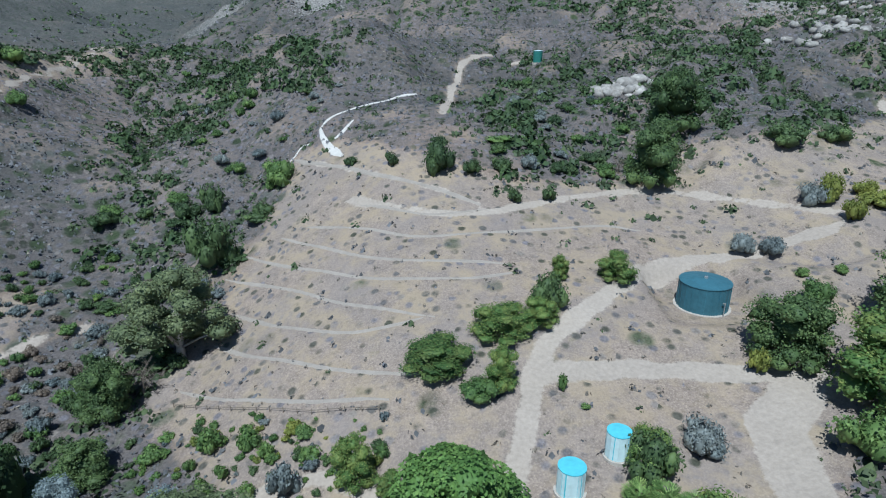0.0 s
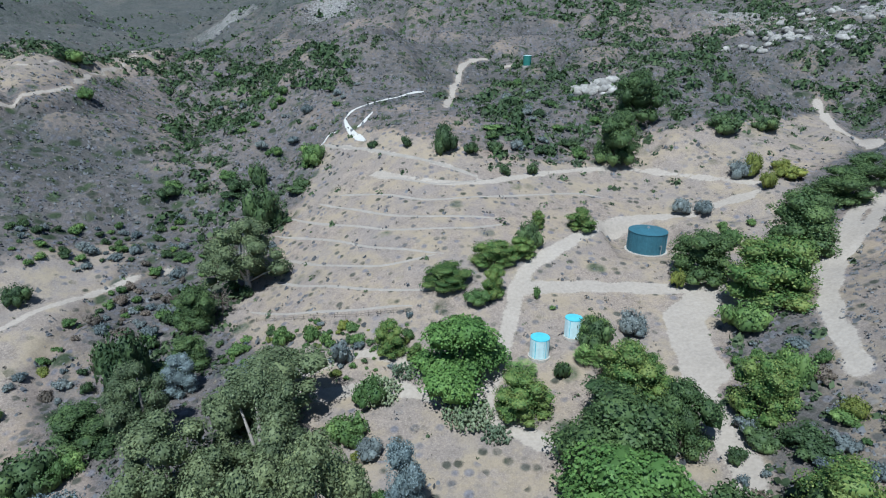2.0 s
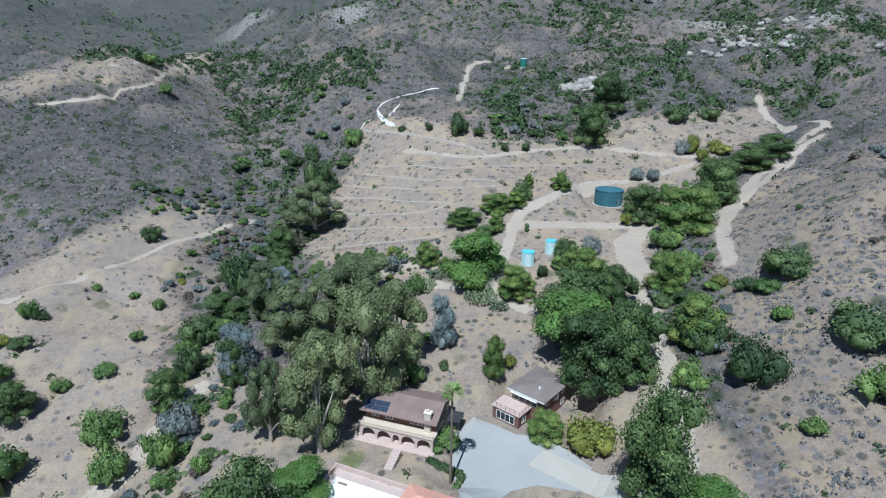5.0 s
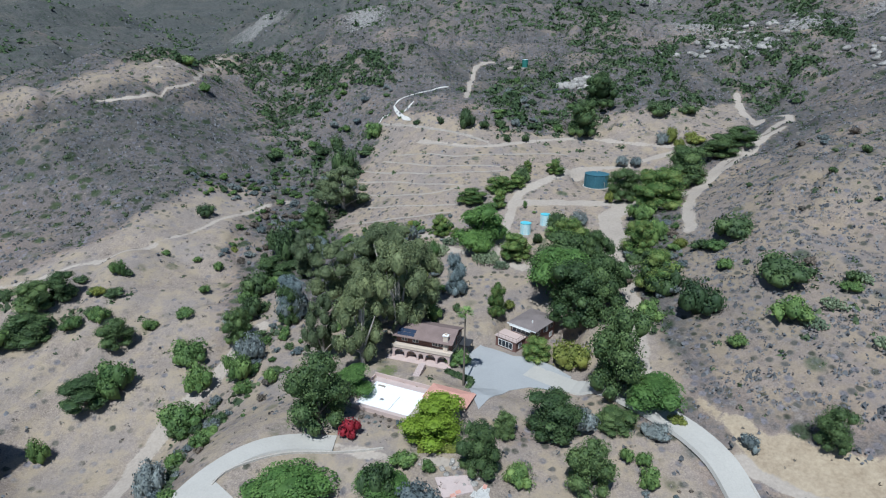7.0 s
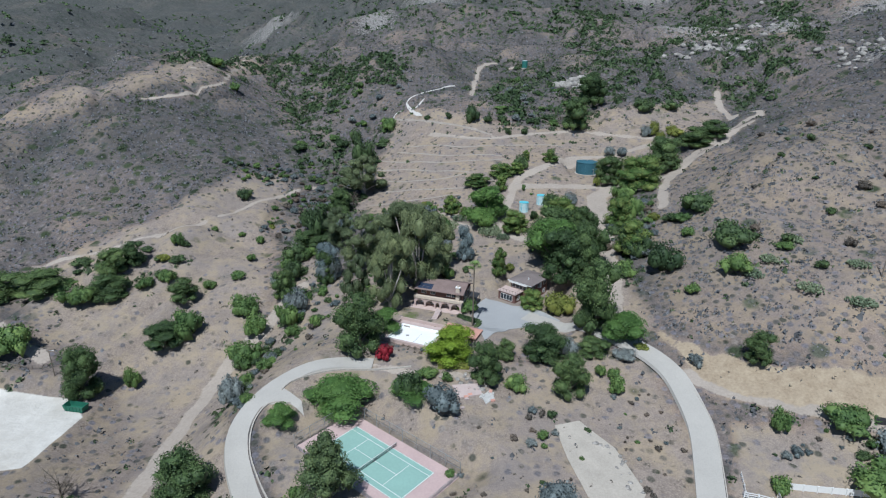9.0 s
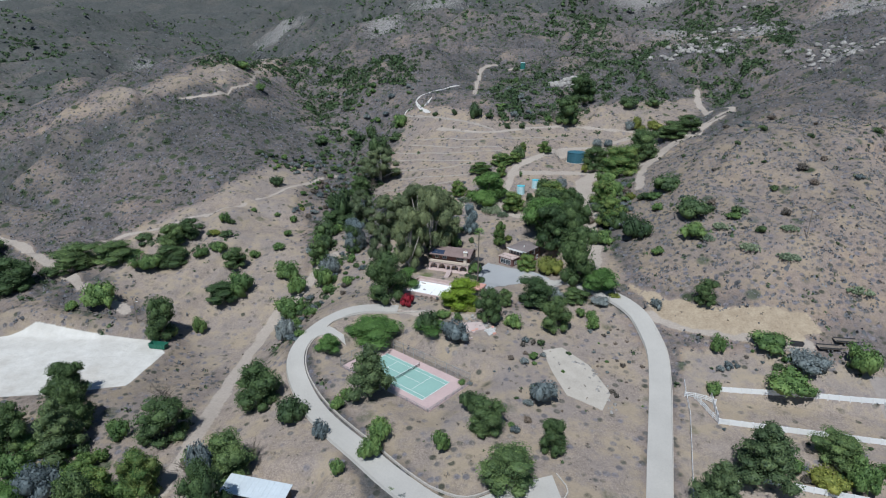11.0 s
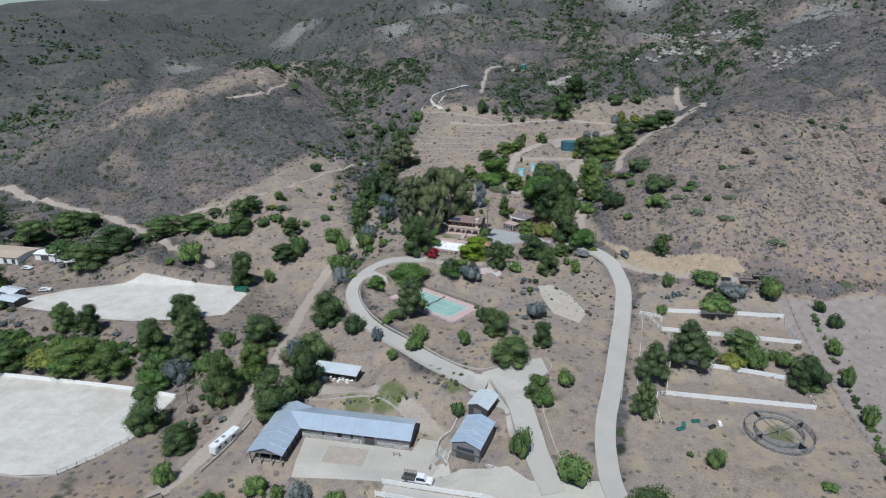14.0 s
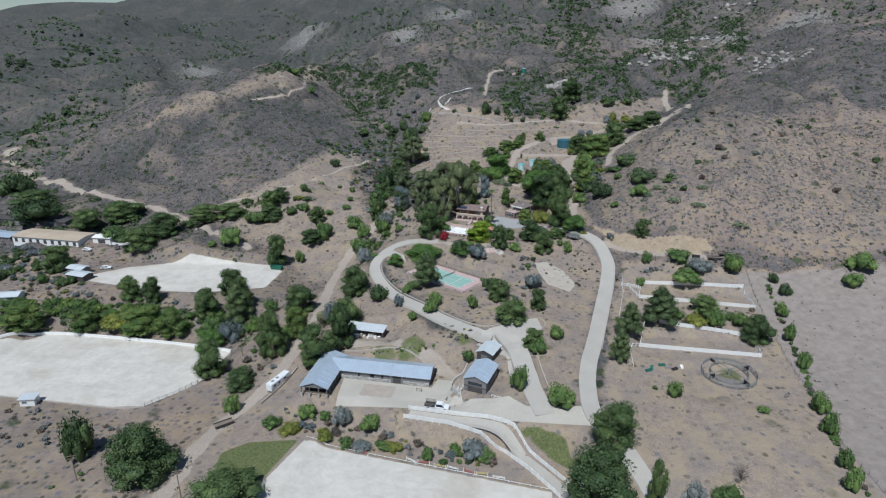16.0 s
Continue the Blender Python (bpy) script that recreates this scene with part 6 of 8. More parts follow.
PEPPERS = [
    (-120.3, -94.9, 10.9, 8.3), (-22, -42, 10.2, 4.7), (-39, -41.5, 16.5, 8.5), (-50.6, -49.6, 7, 5), (34.8, -21.8, 12.7, 8.4), (-30.6, -12.2, 10, 7.1),
    (23.2, 22.2, 19.3, 17.8), (2.2, 55.8, 17.2, 16.5),
]
ROUND_TREE = [
    (-11.9, -29.3, 15.0, 8.4),
]
RED_BUSHES = [
    (-29, -28.1, 3.6, 4.7),
]
PINES = [
    (29.8, -123.5, 8.6, 11.5), (37.5, -107, 12, 12.5), (51, -98.5, 16.5, 14.5), (-113, -79.5, 14.1, 15.5), (-36.5, -70.6, 14, 15.1),
]
BLUE_TREES = [
    (-53.5, 26.6, 10.6, 13.8), (-6.2, 30.8, 8.2, 13.2), (-35.9, 62.3, 11.2, 7.6), (-54.4, 67.9, 8.9, 8.9),
]


# ---- plants: leaves on lobes round a dark core, trunks with limbs ----
BARK = surface("bark", (0.15, 0.125, 0.10), 0.95, grain=6.0, vary=0.35, coarse=1.5, bump=0.6)
PALE_BARK = surface("pale_bark", (0.36, 0.32, 0.28), 0.9, grain=4.0, vary=0.3, coarse=1.0, bump=0.3)
LEAF = {
    "oak": foliage("oak_leaves", (0.074, 0.122, 0.048), (0.160, 0.228, 0.082)),
    "eucalyptus": foliage("eucalyptus_leaves", (0.125, 0.162, 0.082), (0.235, 0.275, 0.135)),
    "pepper": foliage("pepper_leaves", (0.092, 0.180, 0.048), (0.175, 0.290, 0.080)),
    "round": foliage("yellow_green_leaves", (0.260, 0.375, 0.036), (0.390, 0.500, 0.060), 0.3),
    "pine": foliage("pine_needles", (0.085, 0.130, 0.060), (0.165, 0.220, 0.090)),
    "orchard": foliage("avocado_leaves", (0.098, 0.180, 0.052), (0.250, 0.285, 0.085)),
    "green": foliage("green_bush_leaves", (0.105, 0.182, 0.060), (0.200, 0.290, 0.092)),
    "dark": foliage("dark_chaparral_leaves", (0.062, 0.102, 0.046), (0.118, 0.176, 0.068)),
    "grey": foliage("grey_sage_leaves", (0.170, 0.200, 0.205), (0.260, 0.300, 0.305)),
    "yellow": foliage("yellow_bush_leaves", (0.165, 0.200, 0.048), (0.300, 0.310, 0.072)),
    "red": foliage("red_flowers", (0.408, 0.031, 0.048), (0.613, 0.056, 0.095)),
    "blue": foliage("blue_grey_leaves", (0.165, 0.215, 0.230), (0.280, 0.345, 0.370)),
    "laurel": foliage("laurel_leaves", (0.090, 0.165, 0.055), (0.185, 0.270, 0.085)),
    "dry": foliage("dry_bush_twigs", (0.150, 0.125, 0.105), (0.265, 0.225, 0.185)),
    "orchard_bush": foliage("avocado_bush_leaves", (0.110, 0.195, 0.055), (0.235, 0.300, 0.085)),
    "palm": foliage("palm_fronds", (0.136, 0.235, 0.071), (0.299, 0.400, 0.141)),
    "cactus": foliage("prickly_pear_pads", (0.190, 0.245, 0.150), (0.300, 0.345, 0.225), 0.35),
}

ICO = bmesh.new()
bmesh.ops.create_icosphere(ICO, subdivisions=1, radius=1.0)
ICO_V = np.array([v.co[:] for v in ICO.verts])
ICO_F = np.array([[v.index for v in f.verts] for f in ICO.faces])
ICO.free()
OCTA_V = np.array([(1, 0, 0), (0, 1, 0), (-1, 0, 0), (0, -1, 0), (0, 0, 1), (0, 0, -0.4)], float)
OCTA_F = np.array([(0, 1, 4), (1, 2, 4), (2, 3, 4), (3, 0, 4), (1, 0, 5), (2, 1, 5), (3, 2, 5), (0, 3, 5)])


class Soup:
    """Collects loose triangles and quads for one mesh."""

    def __init__(self):
        self.v, self.tri, self.quad, self.n = [], [], [], 0

    def add(self, v, tri=None, quad=None):
        if tri is not None:
            self.tri.append(np.asarray(tri) + self.n)
        if quad is not None:
            self.quad.append(np.asarray(quad) + self.n)
        self.v.append(v)
        self.n += len(v)

    def leaves(self, centres, normals, size, rnd, stretch=1.5, droop=0.0):
        """A leaf spray of four corners at each centre, facing about along the normal."""
        k = len(centres)
        n = normals + rnd.normal(0, 0.5, (k, 3))
        n /= np.linalg.norm(n, axis=1)[:, None] + 1e-9
        a = np.cross(n, rnd.normal(0, 1, (k, 3)) + np.array([0, 0, 0.01 - droop * 3]))
        a /= np.linalg.norm(a, axis=1)[:, None] + 1e-9
        b = np.cross(n, a)
        s = (size * rnd.uniform(0.6, 1.4, k))[:, None]
        p = np.stack([centres - a * s * 0.5, centres - b * s * stretch * 0.5 + n * s * 0.15, centres + a * s * 0.5, centres + b * s * stretch * 0.5 - n * s * 0.15], 1)
        self.add(p.reshape(-1, 3), quad=np.arange(4 * k).reshape(-1, 4))

    def mesh(self, name, material):
        v = np.concatenate(self.v)
        tri = np.concatenate(self.tri) if self.tri else np.zeros((0, 3), int)
        quad = np.concatenate(self.quad) if self.quad else np.zeros((0, 4), int)
        me = bpy.data.meshes.new(name)
        me.vertices.add(len(v))
        me.vertices.foreach_set("co", v.astype(np.float32).ravel())
        me.loops.add(tri.size + quad.size)
        me.loops.foreach_set("vertex_index", np.concatenate([tri.ravel(), quad.ravel()]).astype(np.int32))
        me.polygons.add(len(tri) + len(quad))
        me.polygons.foreach_set("loop_start", np.concatenate([np.arange(len(tri)) * 3, tri.size + np.arange(len(quad)) * 4]).astype(np.int32))
        me.update(calc_edges=True)
        me.materials.append(material)
        return me


def on_ball(rnd, k):
    v = rnd.normal(0, 1, (k, 3))
    return v / np.linalg.norm(v, axis=1)[:, None]


def crown(name, material, lobes, per_area, size, rnd, droop=0.0, flat_base=0.25):
    """A crown: for each lobe (x, y, z, r, squash) a lumpy core and leaf sprays over it."""
    s = Soup()
    for x, y, z, r, q in lobes:
        c = np.array([x, y, z])
        core = ICO_V * (1 + 0.22 * rnd.normal(0, 1, (len(ICO_V), 1))) * np.array([1, 1, q]) * r * 0.74 + c
        s.add(core, tri=ICO_F)
        k = int(per_area * r * r)
        d = on_ball(rnd, k)
        d[:, 2] = np.where(d[:, 2] < -flat_base, -d[:, 2], d[:, 2])
        out = rnd.uniform(0.78, 1.12, (k, 1))
        p = d * out * np.array([1, 1, q]) * r + c
        p[:, 2] -= droop * r * np.maximum(0, out[:, 0] - 0.9) * 2
        s.leaves(p, d, size, rnd, 1.5, droop)
    return s.mesh(name, material)


def limb_mesh(name, material, limbs):
    """Tapered limbs: each a chain of (x, y, z, radius)."""
    bm = bmesh.new()
    n = 7
    for chain in limbs:
        rings = []
        for i, (x, y, z, r) in enumerate(chain):
            rings.append([bm.verts.new((x + r * math.cos(2 * math.pi * k / n + i * 0.3), y + r * math.sin(2 * math.pi * k / n + i * 0.3), z)) for k in range(n)])
        for a, b in zip(rings, rings[1:]):
            for k in range(n):
                bm.faces.new((a[k], a[(k + 1) % n], b[(k + 1) % n], b[k]))
        bm.faces.new(rings[-1])
    return solid(name, bm, material, True)


def tree_mesh(kind, seed):
    """Crown and trunk for a tree of this kind, about 10 m wide and 10 m high (both are scaled)."""
    rnd = np.random.RandomState(seed)
    lobes, limbs = [], []
    if kind == "eucalyptus":
        for k in range(34):
            a, z = rnd.uniform(0, 6.28), rnd.uniform(1.3, 9.0)
            far = rnd.uniform(0.8, 3.9) * math.sqrt(max(0.08, 1 - ((z - 4.4) / 5.6) ** 2))
            lobes.append((far * math.cos(a), far * math.sin(a), z, rnd.uniform(0.85, 1.5), 1.05))
        lobes.append((0.2, 0, 9.2, 1.0, 1.0))
        per, size, droop, bark = 210, 0.165, 0.4, PALE_BARK
        limbs.append([(0, 0, -0.6, 0.42), (0.1, 0, 2, 0.3), (0.25, 0.1, 5, 0.2), (0.2, 0, 8.6, 0.06)])
    elif kind == "pine":
        for k in range(24):
            a, u = k * 2.4 + rnd.uniform(-0.4, 0.4), (k + 0.5) / 24
            z = 1.2 + 7.6 * u
            far = rnd.uniform(2.2, 3.9) * (1 - u) ** 0.55
            lobes.append((far * math.cos(a), far * math.sin(a), z, rnd.uniform(1.1, 1.7) * (1.15 - 0.4 * u), 0.8))
        lobes += [(0, 0, 9.1, 0.9, 1.1), (0, 0, 2.8, 2.6, 0.8), (0, 0, 5.6, 2.0, 1.0)]
        per, size, droop, bark = 105, 0.22, 0.0, BARK
        limbs.append([(0, 0, -0.6, 0.4), (0.1, 0, 4, 0.26), (0, 0.1, 8.8, 0.06)])
    elif kind == "pepper":
        for k in range(16):
            a, z = rnd.uniform(0, 6.28), rnd.uniform(1.2, 8.0)
            far = rnd.uniform(0.8, 3.3) * (1 - max(0, z - 4) / 6)
            lobes.append((far * math.cos(a), far * math.sin(a), z, rnd.uniform(1.3, 2.0), 1.15))
        lobes.append((0, 0, 7.6, 1.8, 0.9))
        per, size, droop, bark = 150, 0.21, 0.9, BARK
        limbs.append([(0, 0, -0.6, 0.5), (0.1, 0.1, 2, 0.36), (0.3, 0, 5.5, 0.12)])
    else:
        n = 17
        for k in range(n):
            a, u = rnd.uniform(0, 6.28), (k + 0.5) / n
            z = 1.5 + 6.6 * u
            far = rnd.uniform(1.6, 3.4) * math.sqrt(max(0.05, 1 - ((z - 3.8) / 5.2) ** 2))
            lobes.append((far * math.cos(a), far * math.sin(a), z, rnd.uniform(1.3, 1.95), rnd.uniform(0.8, 0.95)))
        lobes += [(0, 0, 7.9, 1.7, 0.9), (0, 0, 4.5, 2.9, 0.9)]
        lobes += [(2.7 * math.cos(1.05 * k + seed), 2.7 * math.sin(1.05 * k + seed), 1.3, rnd.uniform(1.2, 1.6), 0.95) for k in range(6)]
        per, size, droop, bark = (92, 0.23, 0.0, BARK) if kind != "round" else (120, 0.22, 0.0, BARK)
        limbs.append([(0, 0, -0.6, 0.45), (0.1, 0, 1.5, 0.34), (0.2, 0.2, 4.5, 0.16)])
    for x, y, z, r, q in lobes[:7]:
        limbs.append([(0.1, 0.05, 1.4, 0.2), (x * 0.5, y * 0.5, (z + 1.6) / 2, 0.13), (x, y, z, 0.05)])
    return crown("crown", LEAF[kind], lobes, per * 1.3, size * 0.76, rnd, droop), limb_mesh("trunk", bark, limbs)


def bush_mesh(kind, seed, small=False, large=False):
    """A bush about 4 m wide and 2.6 m high."""
    rnd = np.random.RandomState(seed)
    lobes = [(0, 0, 0.9, 1.15, 0.9)]
    for k in range(7):
        a = 6.28 * k / 7 + rnd.uniform(-0.3, 0.3)
        far = rnd.uniform(0.6, 1.3)
        lobes.append((far * math.cos(a), far * math.sin(a), rnd.uniform(0.45, 1.25), rnd.uniform(0.6, 0.95), 0.9))
    if large:
        return crown("crown", LEAF[kind], lobes, 180, 0.12, rnd)
    if small:
        return crown("crown", LEAF[kind], lobes[:6], 46, 0.26, rnd)
    if kind in ("grey", "red", "cactus"):
        return crown("crown", LEAF[kind], lobes, 92, 0.18, rnd)
    return crown("crown", LEAF[kind], lobes, 84, 0.19, rnd)


TREE_WORDS = {
    "oak": ("oak_tree", "dense dark green oak with rounded crown on dry slope", "oak tree"),
    "eucalyptus": ("eucalyptus_tree", "tall olive-green eucalyptus with open drooping crown", "eucalyptus tree"),
    "pepper": ("pepper_tree", "bright green weeping pepper tree with billowing crown", "pepper tree"),
    "round": ("clipped_tree", "bright yellow-green clipped round tree beside the pool", "tree"),
    "pine": ("pine_tree", "olive-green layered pine with uneven outline", "pine tree"),
    "orchard": ("avocado_tree", "green avocado tree with yellowish new leaves", "fruit tree"),
    "green": ("bush", "rounded green bush on dry earth", "bush"),
    "dark": ("chaparral_bush", "dark green chaparral bush on the hillside", "bush"),
    "grey": ("sage_bush", "grey-leaved dry sage bush on the slope", "bush"),
    "yellow": ("flowering_bush", "yellow-green leafy bush on dry ground", "bush"),
    "laurel": ("laurel_bush", "mid-green leafy laurel bush on the bank", "bush"),
    "dry": ("dry_bush", "brown dry leafless bush on the bank", "bush"),
    "orchard_bush": ("avocado_bush", "broad leafy green avocado bush in the gully", "bush"),
    "red": ("bougainvillea", "bright red flowering bougainvillea bush below the pool", "bush"),
    "blue": ("agave_tree", "blue-grey spiky tree above the house", "tree"),
}
PROTO, MESHES = {}, {}


def plant(kind, x, y, w, h, seed):
    """Sets out one tree or bush of this width and height; alike plants share their meshes."""
    name, label, category = TREE_WORDS[kind]
    if kind in ("pepper", "eucalyptus"):
        w, h = w * 1.28, h * 0.92
    z = level(x, y)
    turn = (seed * 137.5) % 360
    if kind in ("oak", "eucalyptus", "pepper", "round", "pine", "orchard", "blue"):
        key = (kind, seed % (4 if kind == "oak" else 2))
        m = pose(x, y, z - 0.1, 0, 0, turn) @ Matrix.Diagonal((w / 9.4, w / 9.4, h / 9.6, 1))
        if key in PROTO:
            return copy_thing(PROTO[key], m @ Matrix.Diagonal([1 / v for v in PROTO[key].scale] + [1]))
        c, t = tree_mesh(kind, 40 + seed)
        ob = tagged(new(name), label, category, category + "s of the valley")
        for me in (t, c):
            p = new(me.name, me)
            p.parent = ob
        ob.matrix_world = m
        PROTO[key] = ob
        return ob
    key = (kind, seed % 3, w < 2.8, w > 5.5)
    if key not in MESHES:
        MESHES[key] = bush_mesh(kind, 90 + seed, w < 2.8, w > 5.5)
    ob = tagged(new(name, MESHES[key]), label, category, category + " growth on the slopes")
    ob.matrix_world = pose(x, y, z - 0.12, 0, 0, turn) @ Matrix.Diagonal((w / 4.1, w / 4.1, h / 2.2, 1))
    return ob


count = 0
for kind, rows in (("oak", OAKS), ("eucalyptus", EUCALYPTUS), ("pepper", PEPPERS), ("round", ROUND_TREE), ("pine", PINES), ("orchard", ORCHARD), ("green", GREEN_BUSHES), ("dark", DARK_BUSHES), ("grey", GREY_BUSHES), ("yellow", YELLOW_BUSHES), ("red", [(x, y, w * 1.5, h * 1.1) for x, y, w, h in RED_BUSHES]), ("blue", BLUE_TREES)):
    for x, y, w, h in rows:
        count += 1
        plant(kind, x, y, w, h, count)


# ---- palms, cactus, dead wood ----
def frond_crown(name, n, length, rnd, fan=True, tilt=(-0.6, 0.9)):
    s = Soup()
    for k in range(n):
        a, up = rnd.uniform(0, 6.28), rnd.uniform(*tilt)
        d = np.array([math.cos(a) * math.cos(up), math.sin(a) * math.cos(up), math.sin(up)])
        side = np.array([-math.sin(a), math.cos(a), 0])
        tip = d * length * rnd.uniform(0.8, 1.1)
        base = tip * 0.45
        for j in range(-4, 5):
            e = tip * (1 - 0.05 * abs(j)) + side * length * 0.13 * j - np.array([0, 0, 0.05 * abs(j) * length * 0.4])
            s.add(np.array([base - side * 0.04, base + side * 0.04, e + side * 0.05, e - side * 0.05]), quad=[(0, 1, 2, 3)])
        s.add(np.array([side * 0.05, -side * 0.05, base - side * 0.04, base + side * 0.04]), quad=[(0, 1, 2, 3)])
    return s.mesh(name, LEAF["palm"])


def make_palm(x, y, high, spread, seed, label):
    rnd = np.random.RandomState(seed)
    p = thing("palm_tree", x, y, level(x, y), 0, label, "palm tree", "fan palms")
    t = new("trunk", limb_mesh("trunk", BARK, [[(0, 0, -0.5, 0.3), (0.05, 0, high * 0.3, 0.22), (0.02, 0.1, high * 0.7, 0.18), (0, 0.1, high, 0.17)]]))
    c = new("crown", frond_crown("crown", 34, spread, rnd))
    c.location = (0, 0.1, high)
    t.parent = c.parent = p


for k, (x, y, high) in enumerate(((26.6, 59.5, 1.6), (29.2, 57.6, 2.0), (14.6, 57.2, 1.4))):
    make_palm(x, y, high, 2.6, 60 + k, "low bright green fan palm beside the water tanks")
make_palm(-5.4, -10.2, 18.6, 2.1, 1, "tall slender fan palm beside the house")
for k, (x, y, h, r) in enumerate(((27.6, 63.5, 3.2, 2.2), (29.4, 58.8, 2.6, 2.2), (32.2, 57.2, 2.8, 2.0), (26.0, 59.0, 2.2, 1.8), (30.6, 66, 3.0, 1.9), (12.5, 56.5, 2.6, 1.6), (24.0, 17.5, 3.4, 2.0), (28.5, 12.5, 3.0, 1.9))):
    make_palm(x, y, h, r, 5 + k, "low bushy fan palm with yellow-green fronds")


def make_cactus(x, y, w, h, seed):
    """A prickly pear thicket of many flat round pads."""
    rnd = np.random.RandomState(seed)
    s = Soup()
    ring = np.array([(math.cos(6.283 * k / 8) * 0.5, math.sin(6.283 * k / 8) * 0.5) for k in range(8)])
    for k in range(int(w * w * 3.2)):
        a, far = rnd.uniform(0, 6.28), w / 2 * math.sqrt(rnd.uniform(0, 1))
        px, py = far * math.cos(a), far * math.sin(a)
        for j in range(3):
            z = 0.3 + j * h / 3.4 + rnd.uniform(-0.2, 0.3)
            if z > h * (1.05 - (far / w * 2) ** 2 * 0.6):
                break
            size, turn, lean = rnd.uniform(0.35, 0.6), rnd.uniform(0, 3.14), rnd.normal(0, 0.35)
            u = np.array([math.cos(turn), math.sin(turn), 0])
            v = np.array([-math.sin(turn) * math.sin(lean), math.cos(turn) * math.sin(lean), math.cos(lean)])
            n = np.cross(u, v) * 0.04
            c = np.array([px + rnd.uniform(-0.3, 0.3), py + rnd.uniform(-0.3, 0.3), z])
            front = c + ring[:, :1] * u * size + ring[:, 1:] * v * size * 1.3 + n
            back = front - 2 * n
            s.add(np.concatenate([front, back]), tri=[(0, i, i + 1) for i in range(1, 7)] + [(8, 8 + i + 1, 8 + i) for i in range(1, 7)], quad=[(i, 8 + i, 8 + (i + 1) % 8, (i + 1) % 8) for i in range(8)])
    ob = tagged(new("prickly_pear", s.mesh("prickly_pear", LEAF["cactus"])), "pale green prickly pear thicket on dry ground", "cactus", "prickly pear thickets", "stuff")
    ob.location = (x, y, level(x, y) - 0.1)


for k, (x, y, w, h) in enumerate(((4.0, 49, 9, 3.0), (-12.0, 56.5, 8.5, 2.8), (-7.5, 60.5, 5, 2.2), (8.5, 44.5, 5, 2.0), (-16, 48, 6, 2.6), (72.3, -11.4, 6, 1.4), (78.3, -8.0, 6, 1.4), (82, -22, 7, 1.3), (90, -30, 7, 1.3), (96, -18, 6, 1.2), (104, -44, 7, 1.2), (88, -2, 5, 1.3))):
    make_cactus(x, y, w, h, 30 + k)


def make_dead_tree(x, y, high, seed, label):
    rnd = np.random.RandomState(seed)
    limbs = [[(0, 0, -0.5, high * 0.03), (0.1, 0, high * 0.3, high * 0.022), (0.2, 0.1, high * 0.6, high * 0.012)]]
    for k in range(26):
        a, z, l = rnd.uniform(0, 6.28), rnd.uniform(0.1, 0.6) * high, rnd.uniform(0.25, 0.55) * high
        e = (0.1 + l * math.cos(a), l * math.sin(a), z + l * rnd.uniform(0.3, 1.0))
        m = (e[0] * 0.5 + rnd.uniform(-0.2, 0.2), e[1] * 0.5, (z + e[2]) / 2)
        limbs.append([(0.1, 0.05, z, high * 0.012), (*m, high * 0.008), (*e, high * 0.002)])
        for j in range(3):
            b = rnd.uniform(0, 6.28)
            limbs.append([(*m, high * 0.006), (m[0] + 0.22 * l * math.cos(b), m[1] + 0.22 * l * math.sin(b), m[2] + l * 0.3, high * 0.0015)])
    ob = tagged(new("dead_tree", limb_mesh("dead_tree", BARK, limbs)), label, "dead tree", "bare trees")
    ob.location = (x, y, level(x, y))


make_dead_tree(-54.5, 96.5, 9, 3, "bare dark dead tree beside the eucalyptus")
make_dead_tree(-95.5, -62.0, 10, 4, "bare grey half-dead tree below the arena")
make_dead_tree(-76.0, -92.0, 8, 5, "bare grey brush tree beside the track")
make_dead_tree(-62.0, -88.0, 6, 6, "bare purple-grey shrub tree above the shed")
make_dead_tree(45.0, -178.0, 6, 7, "thin bare roadside tree")
make_dead_tree(48.0, 152.0, 6, 8, "fallen pale bare branches at the field edge")


# ---- fences ----
def rail_fence(name, line, high, rails, material, label, bay=2.5, post=0.07, rail=0.05, group="white rail fences"):
    """Posts and rails that follow the ground; each post and rail is its own part."""
    f = thing(name, line[0][0], line[0][1], level(*line[0]), 0, label, "fence", group)
    pm = bmesh.new()
    box(pm, -post, post, -post, post, -0.6, high + 0.1)
    pm = solid("post", pm, material)
    rm = bmesh.new()
    box(rm, 0, 1, -0.025, 0.025, -rail, rail)
    rm = solid("rail", rm, material)
    inv = f.matrix_world.inverted()
    spots = [line[0]]
    for a, b in zip(line, line[1:]):
        d = math.hypot(b[0] - a[0], b[1] - a[1])
        n = max(1, round(d / bay))
        spots += [(a[0] + (b[0] - a[0]) * k / n, a[1] + (b[1] - a[1]) * k / n) for k in range(1, n + 1)]
    zs = [level(*s) for s in spots]
    for (x, y), z in zip(spots, zs):
        o = new("post", pm)
        o.parent = f
        o.matrix_local = inv @ pose(x, y, z)
    for (a, za), (b, zb) in zip(zip(spots, zs), list(zip(spots, zs))[1:]):
        d = math.hypot(b[0] - a[0], b[1] - a[1])
        turn, climb = math.degrees(math.atan2(b[1] - a[1], b[0] - a[0])), -math.degrees(math.atan2(zb - za, d))
        for k in range(rails):
            o = new("rail", rm)
            o.parent = f
            o.matrix_local = inv @ pose(a[0], a[1], za + high * (k + 0.75) / rails, 0, climb, turn) @ Matrix.Diagonal((math.hypot(d, zb - za), 1, 1, 1))
    return f


